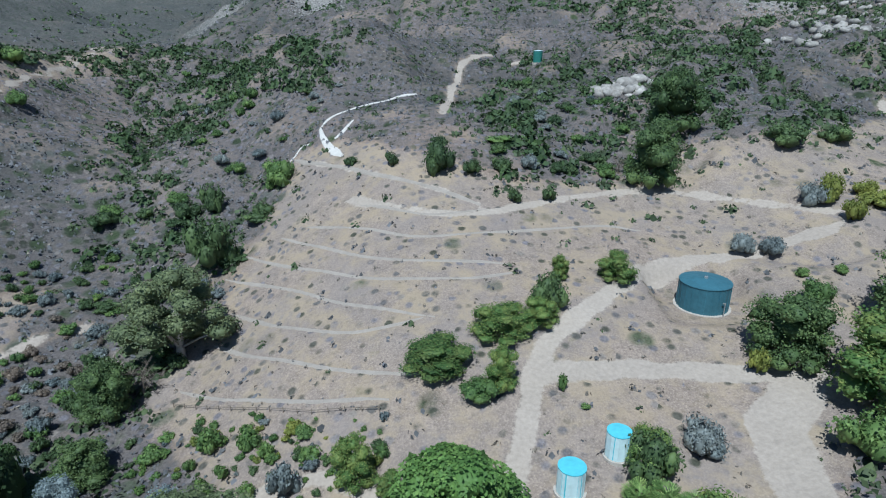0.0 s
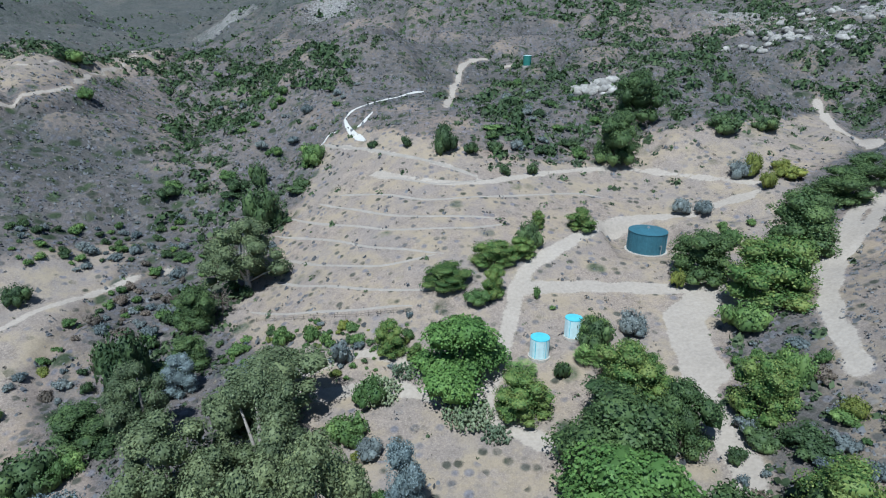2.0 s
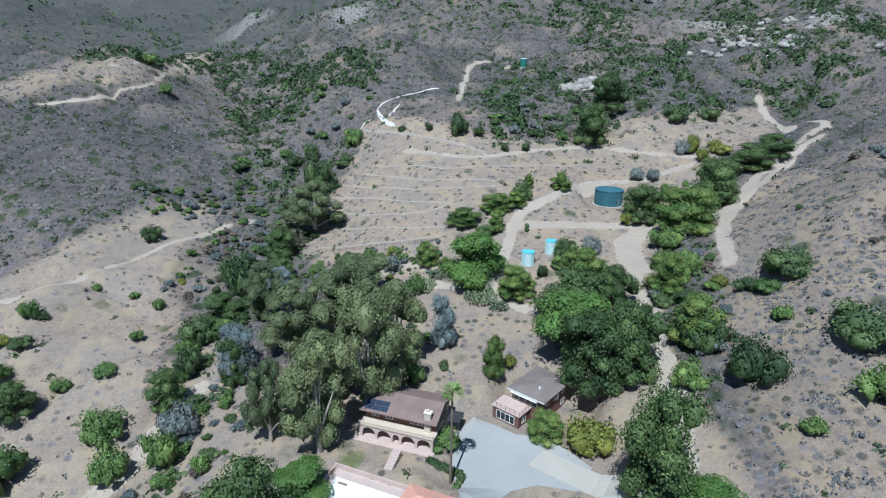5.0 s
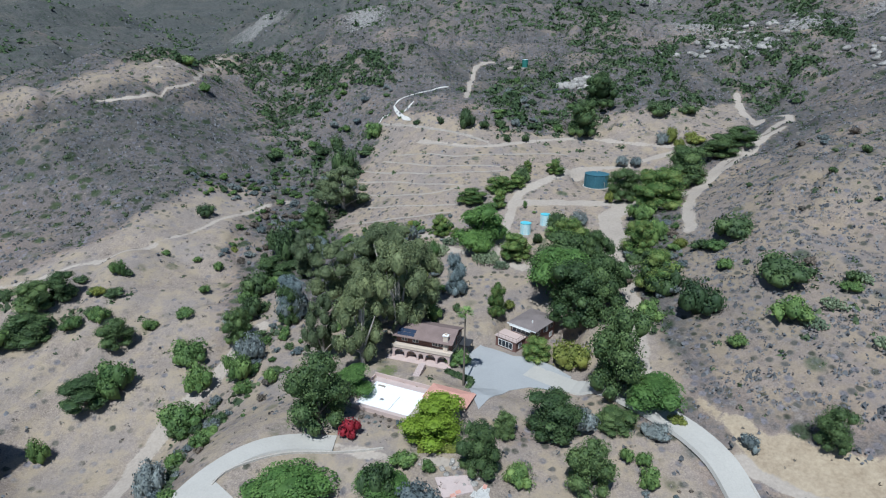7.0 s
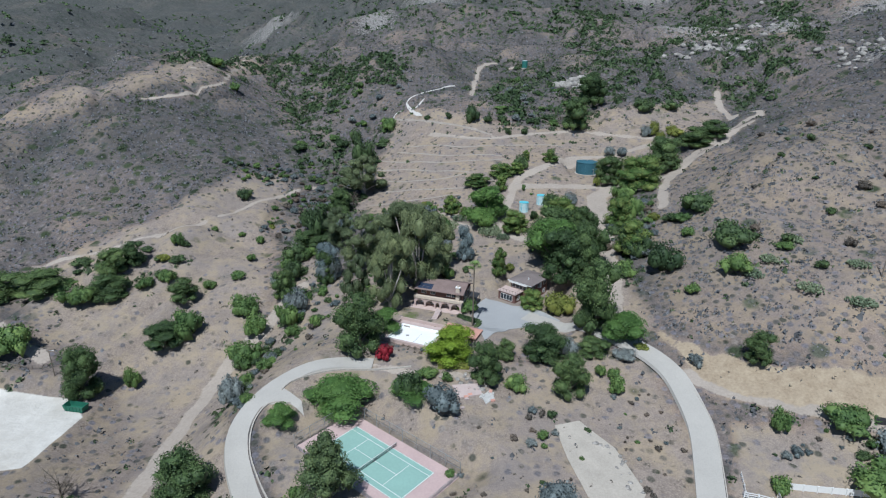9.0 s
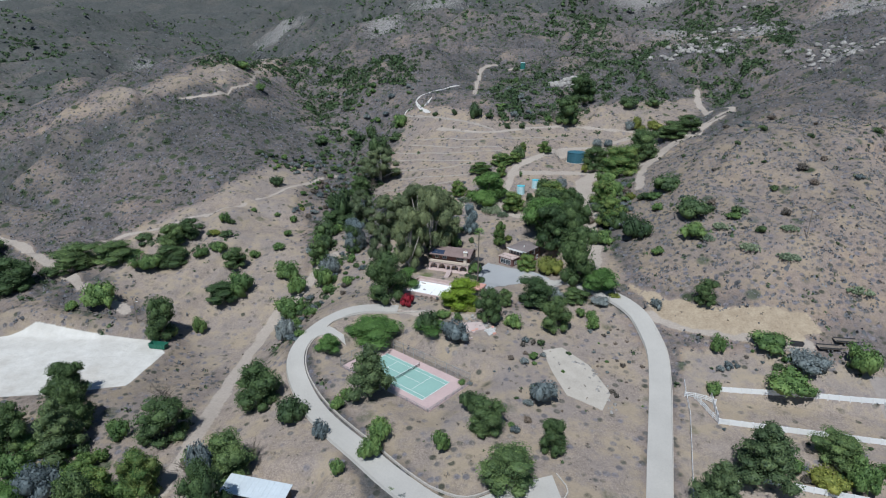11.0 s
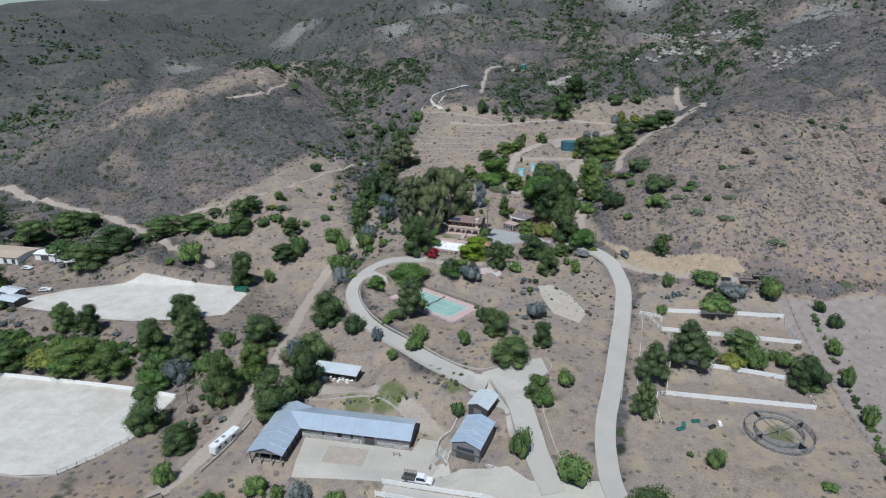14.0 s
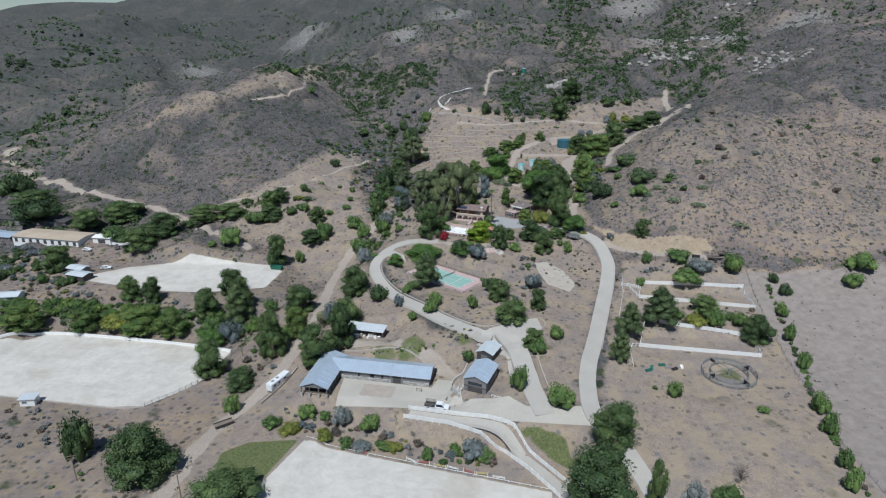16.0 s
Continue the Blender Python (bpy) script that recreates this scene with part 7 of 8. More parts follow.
rail_fence("paddock_fence", [(52.7, -67.9), (92.5, -76.4), (90.8, -90.4), (49.2, -81.3), (52.7, -67.9)], 1.45, 4, WHITE, "white three-rail fence round the upper paddock", 2.5, 0.13, 0.2)
rail_fence("paddock_fence", [(46.4, -97.5), (82.7, -107.2), (79.8, -118.9), (40.2, -112.1), (46.4, -97.5)], 1.45, 4, WHITE, "white three-rail fence round the lower paddock", 2.5, 0.13, 0.2)
rail_fence("paddock_fence", [(40.2, -112.1), (36.5, -115), (34.5, -119), (33.4, -127)], 1.4, 2, WHITE, "white rail fence running down from the paddock", 2.5, 0.08, 0.08)
rail_fence("paddock_fence", [(47, -72), (49.2, -81.3)], 1.4, 3, WHITE, "short white fence beside the driveway", 2.3, 0.09, 0.1)
rail_fence("paddock_fence", [(44.8, -71), (52, -73.2)], 1.4, 3, WHITE, "short white fence beside the driveway", 2.4, 0.09, 0.1)
rail_fence("roadside_fence", [(46.5, -66), (43.5, -78), (38.2, -93), (33.5, -106), (30.3, -116)], 1.1, 2, WHITE, "low white post fence along the driveway", 3.0, 0.05, 0.04)
rail_fence("lane_fence", [(-39.6, -143.4), (-27, -146.6), (-16, -150), (-8.5, -154), (-3, -159.5), (3.5, -169), (8, -178)], 1.35, 4, WHITE, "white board fence along the entrance lane", 2.2, 0.13, 0.19)
rail_fence("lane_fence", [(-41, -146.8), (-28, -150), (-18, -153.5), (-11, -158), (-6, -164), (0, -173), (4, -181)], 1.35, 4, WHITE, "white board fence along the entrance lane", 2.2, 0.13, 0.19)
rail_fence("arena_fence", [(-114.7, -119.9), (-111, -112), (-109.5, -104), (-110.2, -98)], 1.5, 3, GREY_METAL, "grey pipe fence at the arena end", 2.5, 0.06, 0.04, "pipe fences")
rail_fence("arena_fence", [(-126.6, -133.6), (-120, -127), (-114.7, -119.9)], 1.5, 3, GREY_METAL, "grey pipe fence at the arena corner", 2.5, 0.06, 0.04, "pipe fences")
rail_fence("arena_fence", [(-202, -29), (-184.7, -19), (-156.1, -14), (-130, -17), (-112, -22)], 1.1, 1, WOOD, "low weathered rail along the upper arena", 4.0, 0.06, 0.06, "wooden fences")
rail_fence("orchard_fence", [(-47, 92), (-34.3, 86), (-19, 79.5), (-8, 77)], 1.0, 1, WOOD, "low weathered rail along the orchard edge", 3.0, 0.06, 0.05, "wooden fences")
rail_fence("field_fence", [(97, -68), (93, -92), (88, -118), (85, -140), (80, -165), (79, -190)], 1.2, 2, WIRE, "thin wire fence along the field edge", 3.0, 0.05, 0.012, "wire fences")
rail_fence("arena_rail", [(-69, -153.2), (-42.4, -160.8), (-20, -167), (-0.2, -172.4)], 0.6, 1, WHITE, "low white rail along the south arena", 3.0, 0.06, 0.08)


def make_round_pen():
    """A panel walker: two rings of rails with dark screens between them and a beam across."""
    p = thing("round_pen", 64.4, -128.8, level(64.4, -128.8), 0, "round grey pipe-panel horse walker with dark screens", "horse pen")
    for r, n in ((8.4, 26), (5.9, 18)):
        pm, rm = bmesh.new(), bmesh.new()
        box(pm, -0.08, 0.08, -0.08, 0.08, -0.6, 1.95)
        w = 2 * r * math.sin(math.pi / n)
        box(rm, 0, w, -0.05, 0.05, -0.07, 0.07)
        pm, rm = solid("post", pm, GREY_METAL), solid("rail", rm, GREY_METAL)
        for k in range(n):
            a = 2 * math.pi * k / n
            m = pose(r * math.cos(a), r * math.sin(a), 0, 0, 0, math.degrees(a + math.pi / n) + 90)
            for me, zs in ((pm, (0,)), (rm, (0.3, 0.7, 1.1, 1.5, 1.88))):
                for z in zs:
                    o = new(me.name, me)
                    o.parent, o.matrix_local = p, m @ pose(0, 0, z)
    for a in (20, 110, 200, 290):
        one_box("screen", (6.0, 8.3, -0.04, 0.04, 0.1, 1.9), RUBBER, p, "dark rubber screen", pose(0, 0, 0, 0, 0, a))
        one_box("beam", (0, 8.3, -0.09, 0.09, 2.35, 2.52), GREY_METAL, p, "", pose(0, 0, 0, 0, 0, a))
    one_box("hub", (-0.25, 0.25, -0.25, 0.25, -0.4, 2.6), GREY_METAL, p)


make_round_pen()


# ---- vehicles and loose things ----
def wheel(parent, x, y, r, w):
    bm = bmesh.new()
    cylinder(bm, r, -w / 2, w / 2, 16)
    bmesh.ops.transform(bm, matrix=pose(x, y, r, 90), verts=bm.verts)
    t = part("wheel", bm, RUBBER, parent, "black tyre")
    bm = bmesh.new()
    cylinder(bm, r * 0.55, -w / 2 - 0.02, w / 2 + 0.02, 12)
    bmesh.ops.transform(bm, matrix=pose(x, y, r, 90), verts=bm.verts)
    part("rim", bm, GREY_METAL, t)


def tapered(bm, x0, x1, y, z0, z1, in_front, in_back, in_side):
    lo = [bm.verts.new(p) for p in ((x0, -y, z0), (x1, -y, z0), (x1, y, z0), (x0, y, z0))]
    hi = [bm.verts.new(p) for p in ((x0 + in_back, -y + in_side, z1), (x1 - in_front, -y + in_side, z1), (x1 - in_front, y - in_side, z1), (x0 + in_back, y - in_side, z1))]
    bm.faces.new(lo[::-1])
    bm.faces.new(hi)
    for k in range(4):
        bm.faces.new((lo[k], lo[(k + 1) % 4], hi[(k + 1) % 4], hi[k]))


def make_car(x, y, turn, label, pickup=False, paint=None):
    paint = paint or CAR_WHITE
    c = thing("pickup_truck" if pickup else "parked_car", x, y, level(x, y) + (0.13 if pickup else 0.02), turn, label, "pickup truck" if pickup else "car", "parked vehicles")
    L = 6.6 if pickup else 4.7
    bm = bmesh.new()
    box(bm, -L / 2, L / 2, -0.95, 0.95, 0.45, 1.0)
    tapered(bm, L / 2 - 1.35, L / 2 - 0.05, 0.92, 1.0, 1.18, 0.2, 0.0, 0.06)
    bmesh.ops.bevel(bm, geom=bm.edges[:], offset=0.06, segments=1, affect="EDGES")
    part("body", bm, paint, c)
    if pickup:
        bm = bmesh.new()
        tapered(bm, -0.3, L / 2 - 1.2, 0.9, 1.0, 1.85, 0.65, 0.12, 0.16)
        cab = part("cab", bm, paint, c)
        bm = bmesh.new()
        tapered(bm, -0.2, L / 2 - 1.28, 0.915, 1.1, 1.72, 0.5, 0.1, 0.12)
        part("side_window", bm, GLASS, cab)
        one_box("load_bed", (-L / 2, -0.45, -1.05, 1.05, 0.95, 1.1), DARK_GREY, c, "dark flat load bed")
        for yy in (-1.02, 1.02):
            for z in (1.3, 1.6, 1.9):
                one_box("stake_rail", (-L / 2, -0.45, yy - 0.02, yy + 0.02, z - 0.05, z + 0.05), WOOD, c)
            for xx in np.linspace(-L / 2 + 0.1, -0.6, 5):
                one_box("stake", (xx - 0.03, xx + 0.03, yy - 0.03, yy + 0.03, 1.1, 1.98), WOOD, c)
    else:
        bm = bmesh.new()
        tapered(bm, -L / 2 + 0.3, L / 2 - 1.2, 0.9, 1.0, 1.62, 0.7, 0.35, 0.18)
        cab = part("cabin", bm, paint, c)
        bm = bmesh.new()
        tapered(bm, -L / 2 + 0.36, L / 2 - 1.28, 0.912, 1.06, 1.5, 0.55, 0.3, 0.14)
        part("side_window", bm, GLASS, cab)
    for xx in (-L / 2 + 1.0, L / 2 - 1.0):
        for yy in (-0.88, 0.88):
            wheel(c, xx, yy, 0.38, 0.24)
    for yy in (-0.7, 0.7):
        one_box("headlight", (L / 2 - 0.02, L / 2 + 0.02, yy - 0.18, yy + 0.18, 0.72, 0.9), GREY_METAL, c)
    one_box("bumper", (L / 2 - 0.05, L / 2 + 0.1, -0.9, 0.9, 0.45, 0.62), GREY_METAL, c)
    return c


truck = make_car(-31.0, -143.2, -13, "white stake-bed pickup truck parked in the yard", True)
truck.matrix_world = truck.matrix_world @ Matrix.Diagonal((1.15, 1.15, 1.15, 1))
make_car(-193.0, -31.5, 8, "white sport utility car parked by the arena")
make_car(-212.0, -13.5, -8, "white car parked beside the white cabin")
make_car(-190.5, -13.0, 12, "silver car parked by the boundary wall", paint=GREY_METAL)
make_car(-184.0, -14.5, 20, "pale pickup parked by the boundary wall")
make_car(-197.5, -12.0, -60, "dark car parked by the boundary wall", paint=DARK_GREY)


def make_caravan():
    c = thing("travel_trailer", -85.0, -125.0, level(-85, -125), 66, "long white travel trailer parked on the track", "trailer")
    bm = bmesh.new()
    box(bm, -4.6, 3.4, -1.25, 1.25, 0.6, 3.2)
    bmesh.ops.bevel(bm, geom=bm.edges[:], offset=0.18, segments=2, affect="EDGES")
    part("body", bm, CAR_WHITE, c, "white ribbed body")
    bm = bmesh.new()
    tapered(bm, 3.4, 5.4, 1.2, 1.7, 3.15, 0.4, 0.0, 0.08)
    part("nose", bm, CAR_WHITE, c)
    for x, w in ((-3.6, 1.2), (-1.2, 0.9), (1.6, 1.2)):
        for y in (-1.26, 1.26):
            one_box("side_window", (x, x + w, y - 0.02, y + 0.02, 1.9, 2.6), GLASS, c)
    one_box("door", (0.3, 1.0, -1.29, -1.24, 0.7, 2.7), WHITE, c)
    for x in (-3.0, -0.6):
        one_box("roof_unit", (x, x + 0.9, -0.4, 0.4, 3.2, 3.45), GREY_METAL, c)
    for x in (-1.2, -0.3):
        for y in (-1.1, 1.1):
            wheel(c, x, y, 0.38, 0.24)
    one_box("tow_bar", (5.2, 6.4, -0.06, 0.06, 0.55, 0.65), DARK_GREY, c)
    one_box("stripe", (-4.5, 3.3, -1.275, -1.25, 1.3, 1.5), GREY_WALL, c, "grey side stripe")


def make_flat_trailer(x, y, turn, label):
    c = thing("flatbed_trailer", x, y, level(x, y) + 0.02, turn, label, "trailer")
    one_box("bed", (-3.2, 2.4, -1.1, 1.1, 0.65, 0.8), WOOD, c, "grey wooden deck")
    for y2 in (-1.1, 1.1):
        one_box("side_rail", (-3.2, 2.4, y2 - 0.04, y2 + 0.04, 0.8, 1.15), DARK_GREY, c)
    for xx in (-1.0, 0.0):
        for yy in (-1.2, 1.2):
            wheel(c, xx, yy, 0.35, 0.22)
    one_box("tow_bar", (2.4, 4.0, -0.05, 0.05, 0.6, 0.7), DARK_GREY, c)


make_caravan()
make_flat_trailer(-96.0, -145.2, 36, "grey flatbed trailer parked beside the track")
make_flat_trailer(87.5, -60.2, -8, "pale flatbed trailer parked on the dirt spur")
make_flat_trailer(92.5, -59.0, -10, "pale boat trailer parked on the dirt spur")


def make_skip(x, y, turn, material, label, s=1.0):
    d = thing("waste_skip", x, y, level(x, y), turn, label, "waste skip")
    bm = bmesh.new()
    lo = [(-2.6, -1.1, 0.15), (2.6, -1.1, 0.15), (2.6, 1.1, 0.15), (-2.6, 1.1, 0.15)]
    hi = [(-3.0, -1.2, 1.8), (3.0, -1.2, 1.8), (3.0, 1.2, 1.8), (-3.0, 1.2, 1.8)]
    a, b = [bm.verts.new([c * s for c in p]) for p in lo], [bm.verts.new([c * s for c in p]) for p in hi]
    i = [bm.verts.new([c * s * 0.94 for c in p[:2]] + [1.8 * s]) for p in hi]
    j = [bm.verts.new([c * s * 0.92 for c in p[:2]] + [0.4 * s]) for p in lo]
    bm.faces.new(a[::-1])
    bm.faces.new(j)
    for k in range(4):
        q = (k + 1) % 4
        bm.faces.new((a[k], a[q], b[q], b[k]))
        bm.faces.new((b[k], b[q], i[q], i[k]))
        bm.faces.new((i[k], i[q], j[q], j[k]))
    part("hull", bm, material, d)
    for x2 in (-2.0, -1.0, 0, 1.0, 2.0):
        one_box("rib", (x2 * s - 0.06, x2 * s + 0.06, -1.24 * s, -1.12 * s, 0.2 * s, 1.75 * s), material, d)


make_skip(-110.5, -30.5, -10, DUMP_GREEN, "dark green steel waste skip at the arena end")
make_skip(80.0, -57.5, -15, DARK_GREY, "small dark skip on the dirt spur", 0.55)
make_skip(-75.9, -107.5, 60, DARK_GREY, "small dark bin under the trees by the track", 0.4)


def make_pole(x, y, high, label, arms=True):
    p = thing("utility_pole", x, y, level(x, y), 20, label, "utility pole", "utility poles")
    bm = bmesh.new()
    cylinder(bm, 0.16, -0.8, high, 10, 0.1)
    part("shaft", bm, WOOD, p)
    if arms:
        for z in (high - 0.5, high - 1.4):
            one_box("cross_arm", (-1.1, 1.1, -0.06, 0.06, z, z + 0.12), WOOD, p)
    else:
        one_box("lamp_arm", (0, 0.9, -0.04, 0.04, high - 0.12, high), GREY_METAL, p)
        one_box("lamp_head", (0.7, 1.2, -0.12, 0.12, high - 0.2, high - 0.08), WHITE, p)


make_pole(-96.2, -176.5, 9.5, "weathered wooden utility pole beside the track")
make_pole(-128.0, -168.5, 8.5, "dark wooden utility pole on the lower slope")
make_pole(-183.7, -10.0, 8.0, "pale lamp post beside the upper arena", False)
make_pole(-122.0, -20.0, 8.0, "pale lamp post at the arena end", False)
make_pole(-104.0, -104.0, 7.0, "pale lamp post at the low arena", False)
make_pole(98.0, -24.0, 9.0, "weathered wooden pole on the east slope", False)


# ---- rocks ----
def rock_mesh(seed):
    rnd = np.random.RandomState(seed)
    s = Soup()
    v = ICO_V.copy()
    for k in range(7):
        n = on_ball(rnd, 1)[0]
        d = v @ n
        cut = rnd.uniform(0.45, 0.8)
        v = v - np.outer(np.maximum(0, d - cut), n)
    s.add(v * (1 + 0.08 * rnd.normal(0, 1, (len(v), 1))), tri=ICO_F)
    return s.mesh("rock", ROCK)


ROCK_MESHES = [rock_mesh(k) for k in range(5)]
rnd = random.Random(12)


def rocks(x, y, spread_x, spread_y, n, lo, hi, label, group):
    for k in range(n):
        px, py = rnd.gauss(x, spread_x), rnd.gauss(y, spread_y)
        s = rnd.uniform(lo, hi)
        ob = tagged(new("boulder" if s > 1.2 else "rock", ROCK_MESHES[k % 5]), label, "rock", group)
        ob.matrix_world = pose(px, py, level(px, py) + s * 0.15, rnd.uniform(-20, 20), rnd.uniform(-20, 20), rnd.uniform(0, 360)) @ Matrix.Diagonal((s, s * rnd.uniform(0.7, 1), s * rnd.uniform(0.6, 0.9), 1))


rocks(70, 219, 1.5, 1.0, 4, 4.0, 5.5, "large pale boulder outcrop above the field", "boulder outcrop")
rocks(66, 217, 3.5, 2.0, 10, 0.8, 2.2, "pale broken rock below the outcrop", "boulder outcrop")
rocks(77, 215, 2.0, 1.0, 4, 1.6, 3.0, "pale boulder beside the outcrop", "boulder outcrop")
rocks(165, 252, 9, 7, 30, 1.0, 3.0, "pale weathered rock in the steep gully", "gully rocks")
rocks(232, 200, 9, 9, 26, 1.2, 3.6, "pale rock outcrop on the ridge", "ridge rocks")
rocks(280, 410, 18, 14, 26, 1.6, 4.0, "pale rock outcrop on the mountain face", "mountain rocks")
rocks(65.6, 213.1, 6, 4, 22, 1.8, 4.6, "large pale grey weathered boulder of the outcrop", "grey outcrop above the field")
rocks(166.4, 255.8, 16, 10, 26, 1.6, 4.5, "pale rock breaking out of the steep slope", "pale rocks of the east gully")
rocks(221.6, 323.3, 14, 10, 20, 1.6, 4.5, "pale rock breaking out of the steep slope", "pale rocks of the east gully")
rocks(224.4, 171.4, 12, 5, 18, 1.2, 3.6, "pale rock on the crest of the dry slope", "pale rocks on the hill crest")
for x, y in ((18.4, -54.3), (21, -59), (23.5, -63.5), (24.5, -69), (25, -74.5)):
    rocks(x, y, 1.0, 1.6, 7, 0.3, 0.8, "pale rubble stone beside the gravel court", "rubble stones")
for x, y in ((-12, -37.5), (-8.5, -36.8), (-5, -39), (-3.5, -41)):
    rocks(x, y, 1.4, 0.7, 5, 0.4, 1.0, "pinkish stone of the terraced rock garden", "rock garden stones")
for x, y in ((-52, 42), (-50, 30), (-48, 16), (-70, -6)):
    rocks(x, y, 3, 4, 6, 0.3, 0.9, "pale loose rock on the eroded bank", "bank rocks")


# ---- brush, dry grass and far chaparral, too many to count ----
GULLIES = [
    (9, [(-61.7, 52.3), (-60.7, 76.9), (-59.4, 99.9), (-56.4, 124.8), (-48.0, 145.9), (-44.9, 164.5)]),
    (15, [(-60.7, 126.1), (-83.2, 163.9), (-104.4, 216.1), (-94.0, 218.6), (-118.9, 258.7), (-141.0, 286.9), (-123.4, 287.5)]),
    (9, [(-94.0, 218.6), (-61.4, 226.4), (-39.1, 219.3)]),
    (18, [(-141.0, 286.9), (-109.6, 290.8), (-63.1, 246.4)]),
    (19, [(38, 140), (32.1, 150), (23.8, 167.1), (21.7, 192.1), (38.1, 223.7), (47.1, 229.5), (35.3, 271.1)]),
    (26, [(42, 146), (57.3, 158.3), (70.0, 175.6), (87.4, 219.3), (108.7, 325), (115, 420), (150, 560), (230, 760)]),
    (22, [(206.7, 228.4), (180.1, 214.9), (164.4, 201.2), (171.2, 237.9), (200, 330), (240, 430)]),
    (8, [(96.7, 159.4), (119.1, 172.9), (120.5, 242.7), (166.2, 326.5)]),
    (16, [(-283, 24.4), (-270.6, 35.7), (-242.8, 27.5), (-216.1, 18.7), (-180.1, -2.8)]),
    (10, [(-170.2, 12), (-153.7, 28), (-129.5, 33.1), (-108.6, 26.8)]),
    (9, [(-225, -80), (-196.4, -76), (-175.6, -76), (-154, -78), (-133.2, -78), (-117.1, -82), (-105, -92)]),
    (7, [(-62, 30), (-60, 10), (-65.2, -11.7), (-67.2, -39.4)]),
    (10, [(40, 10), (46, 26), (54, 40), (58, 56)]),
    (16, [(-444, 255), (-407, 230), (-411, 265), (-390, 267), (-386, 288)]),
    (22, [(-564, 445), (-606.5, 549.5), (-580, 549), (-572, 640)]),
    (18, [(-175, 222), (-152, 296), (-110, 305), (-57.0, 237.0), (-33, 241)]),
    (14, [(277, 386), (221, 232), (198.4, 214.2), (165.4, 201.0)]),
]
LEAF["sage"] = foliage("sage_scrub_leaves", (0.160, 0.156, 0.160), (0.270, 0.258, 0.272), 0.45)
LEAF["slope"] = foliage("slope_scrub_leaves", (0.215, 0.203, 0.207), (0.320, 0.300, 0.303), 0.35)
LEAF["brush"] = foliage("dry_brush_stems", (0.195, 0.172, 0.148), (0.33, 0.295, 0.25), 0.45)
LEAF["scrub"] = foliage("chaparral_leaves", (0.068, 0.100, 0.052), (0.125, 0.165, 0.078), 0.45)


TENT_V = np.array([(math.cos(a), math.sin(a), -0.35) for a in (0, 1.26, 2.51, 3.77, 5.03)] + [(0.1, 0, 0.95)])
TENT_F = np.array([(k, (k + 1) % 5, 5) for k in range(5)])


def clumps(name, kind, x, y, size, rnd, label, category, sprays=4, leaf=1.0):
    """Many small shrubs in one mesh: a low core each, and leaf sprays."""
    n = len(x)
    z = ground_height(x, y)
    base = np.stack([x, y, z - size * 0.1], -1)
    turn = rnd.uniform(0, 6.28, n)
    c, s = np.cos(turn), np.sin(turn)
    k = len(TENT_V)
    v = TENT_V[None] * (1 + 0.25 * rnd.normal(0, 1, (n, k, 1)))
    vx, vy = v[..., 0] * c[:, None] - v[..., 1] * s[:, None], v[..., 0] * s[:, None] + v[..., 1] * c[:, None]
    tall = rnd.uniform(0.6, 1.0, n)
    core = np.stack([vx, vy, v[..., 2] * tall[:, None]], -1) * (size * 0.40)[:, None, None] + base[:, None]
    soup = Soup()
    soup.add(core.reshape(-1, 3), tri=(TENT_F[None] + (np.arange(n) * k)[:, None, None]).reshape(-1, 3))
    d = on_ball(rnd, n * sprays)
    d[:, 2] = np.abs(d[:, 2])
    big = np.repeat(size, sprays)
    p = np.repeat(base, sprays, 0) + d * np.array([1, 1, 0.85]) * (big * 0.46)[:, None]
    soup.leaves(p, d, big * 0.34 * leaf, rnd, 1.4)
    return tagged(new(name, soup.mesh(name, LEAF[kind])), label, category, kind="stuff")


def near_gully(x, y):
    g = np.zeros_like(x)
    for w, line in GULLIES:
        g = np.maximum(g, np.exp(-(along(line, x, y) / w) ** 2))
    return g


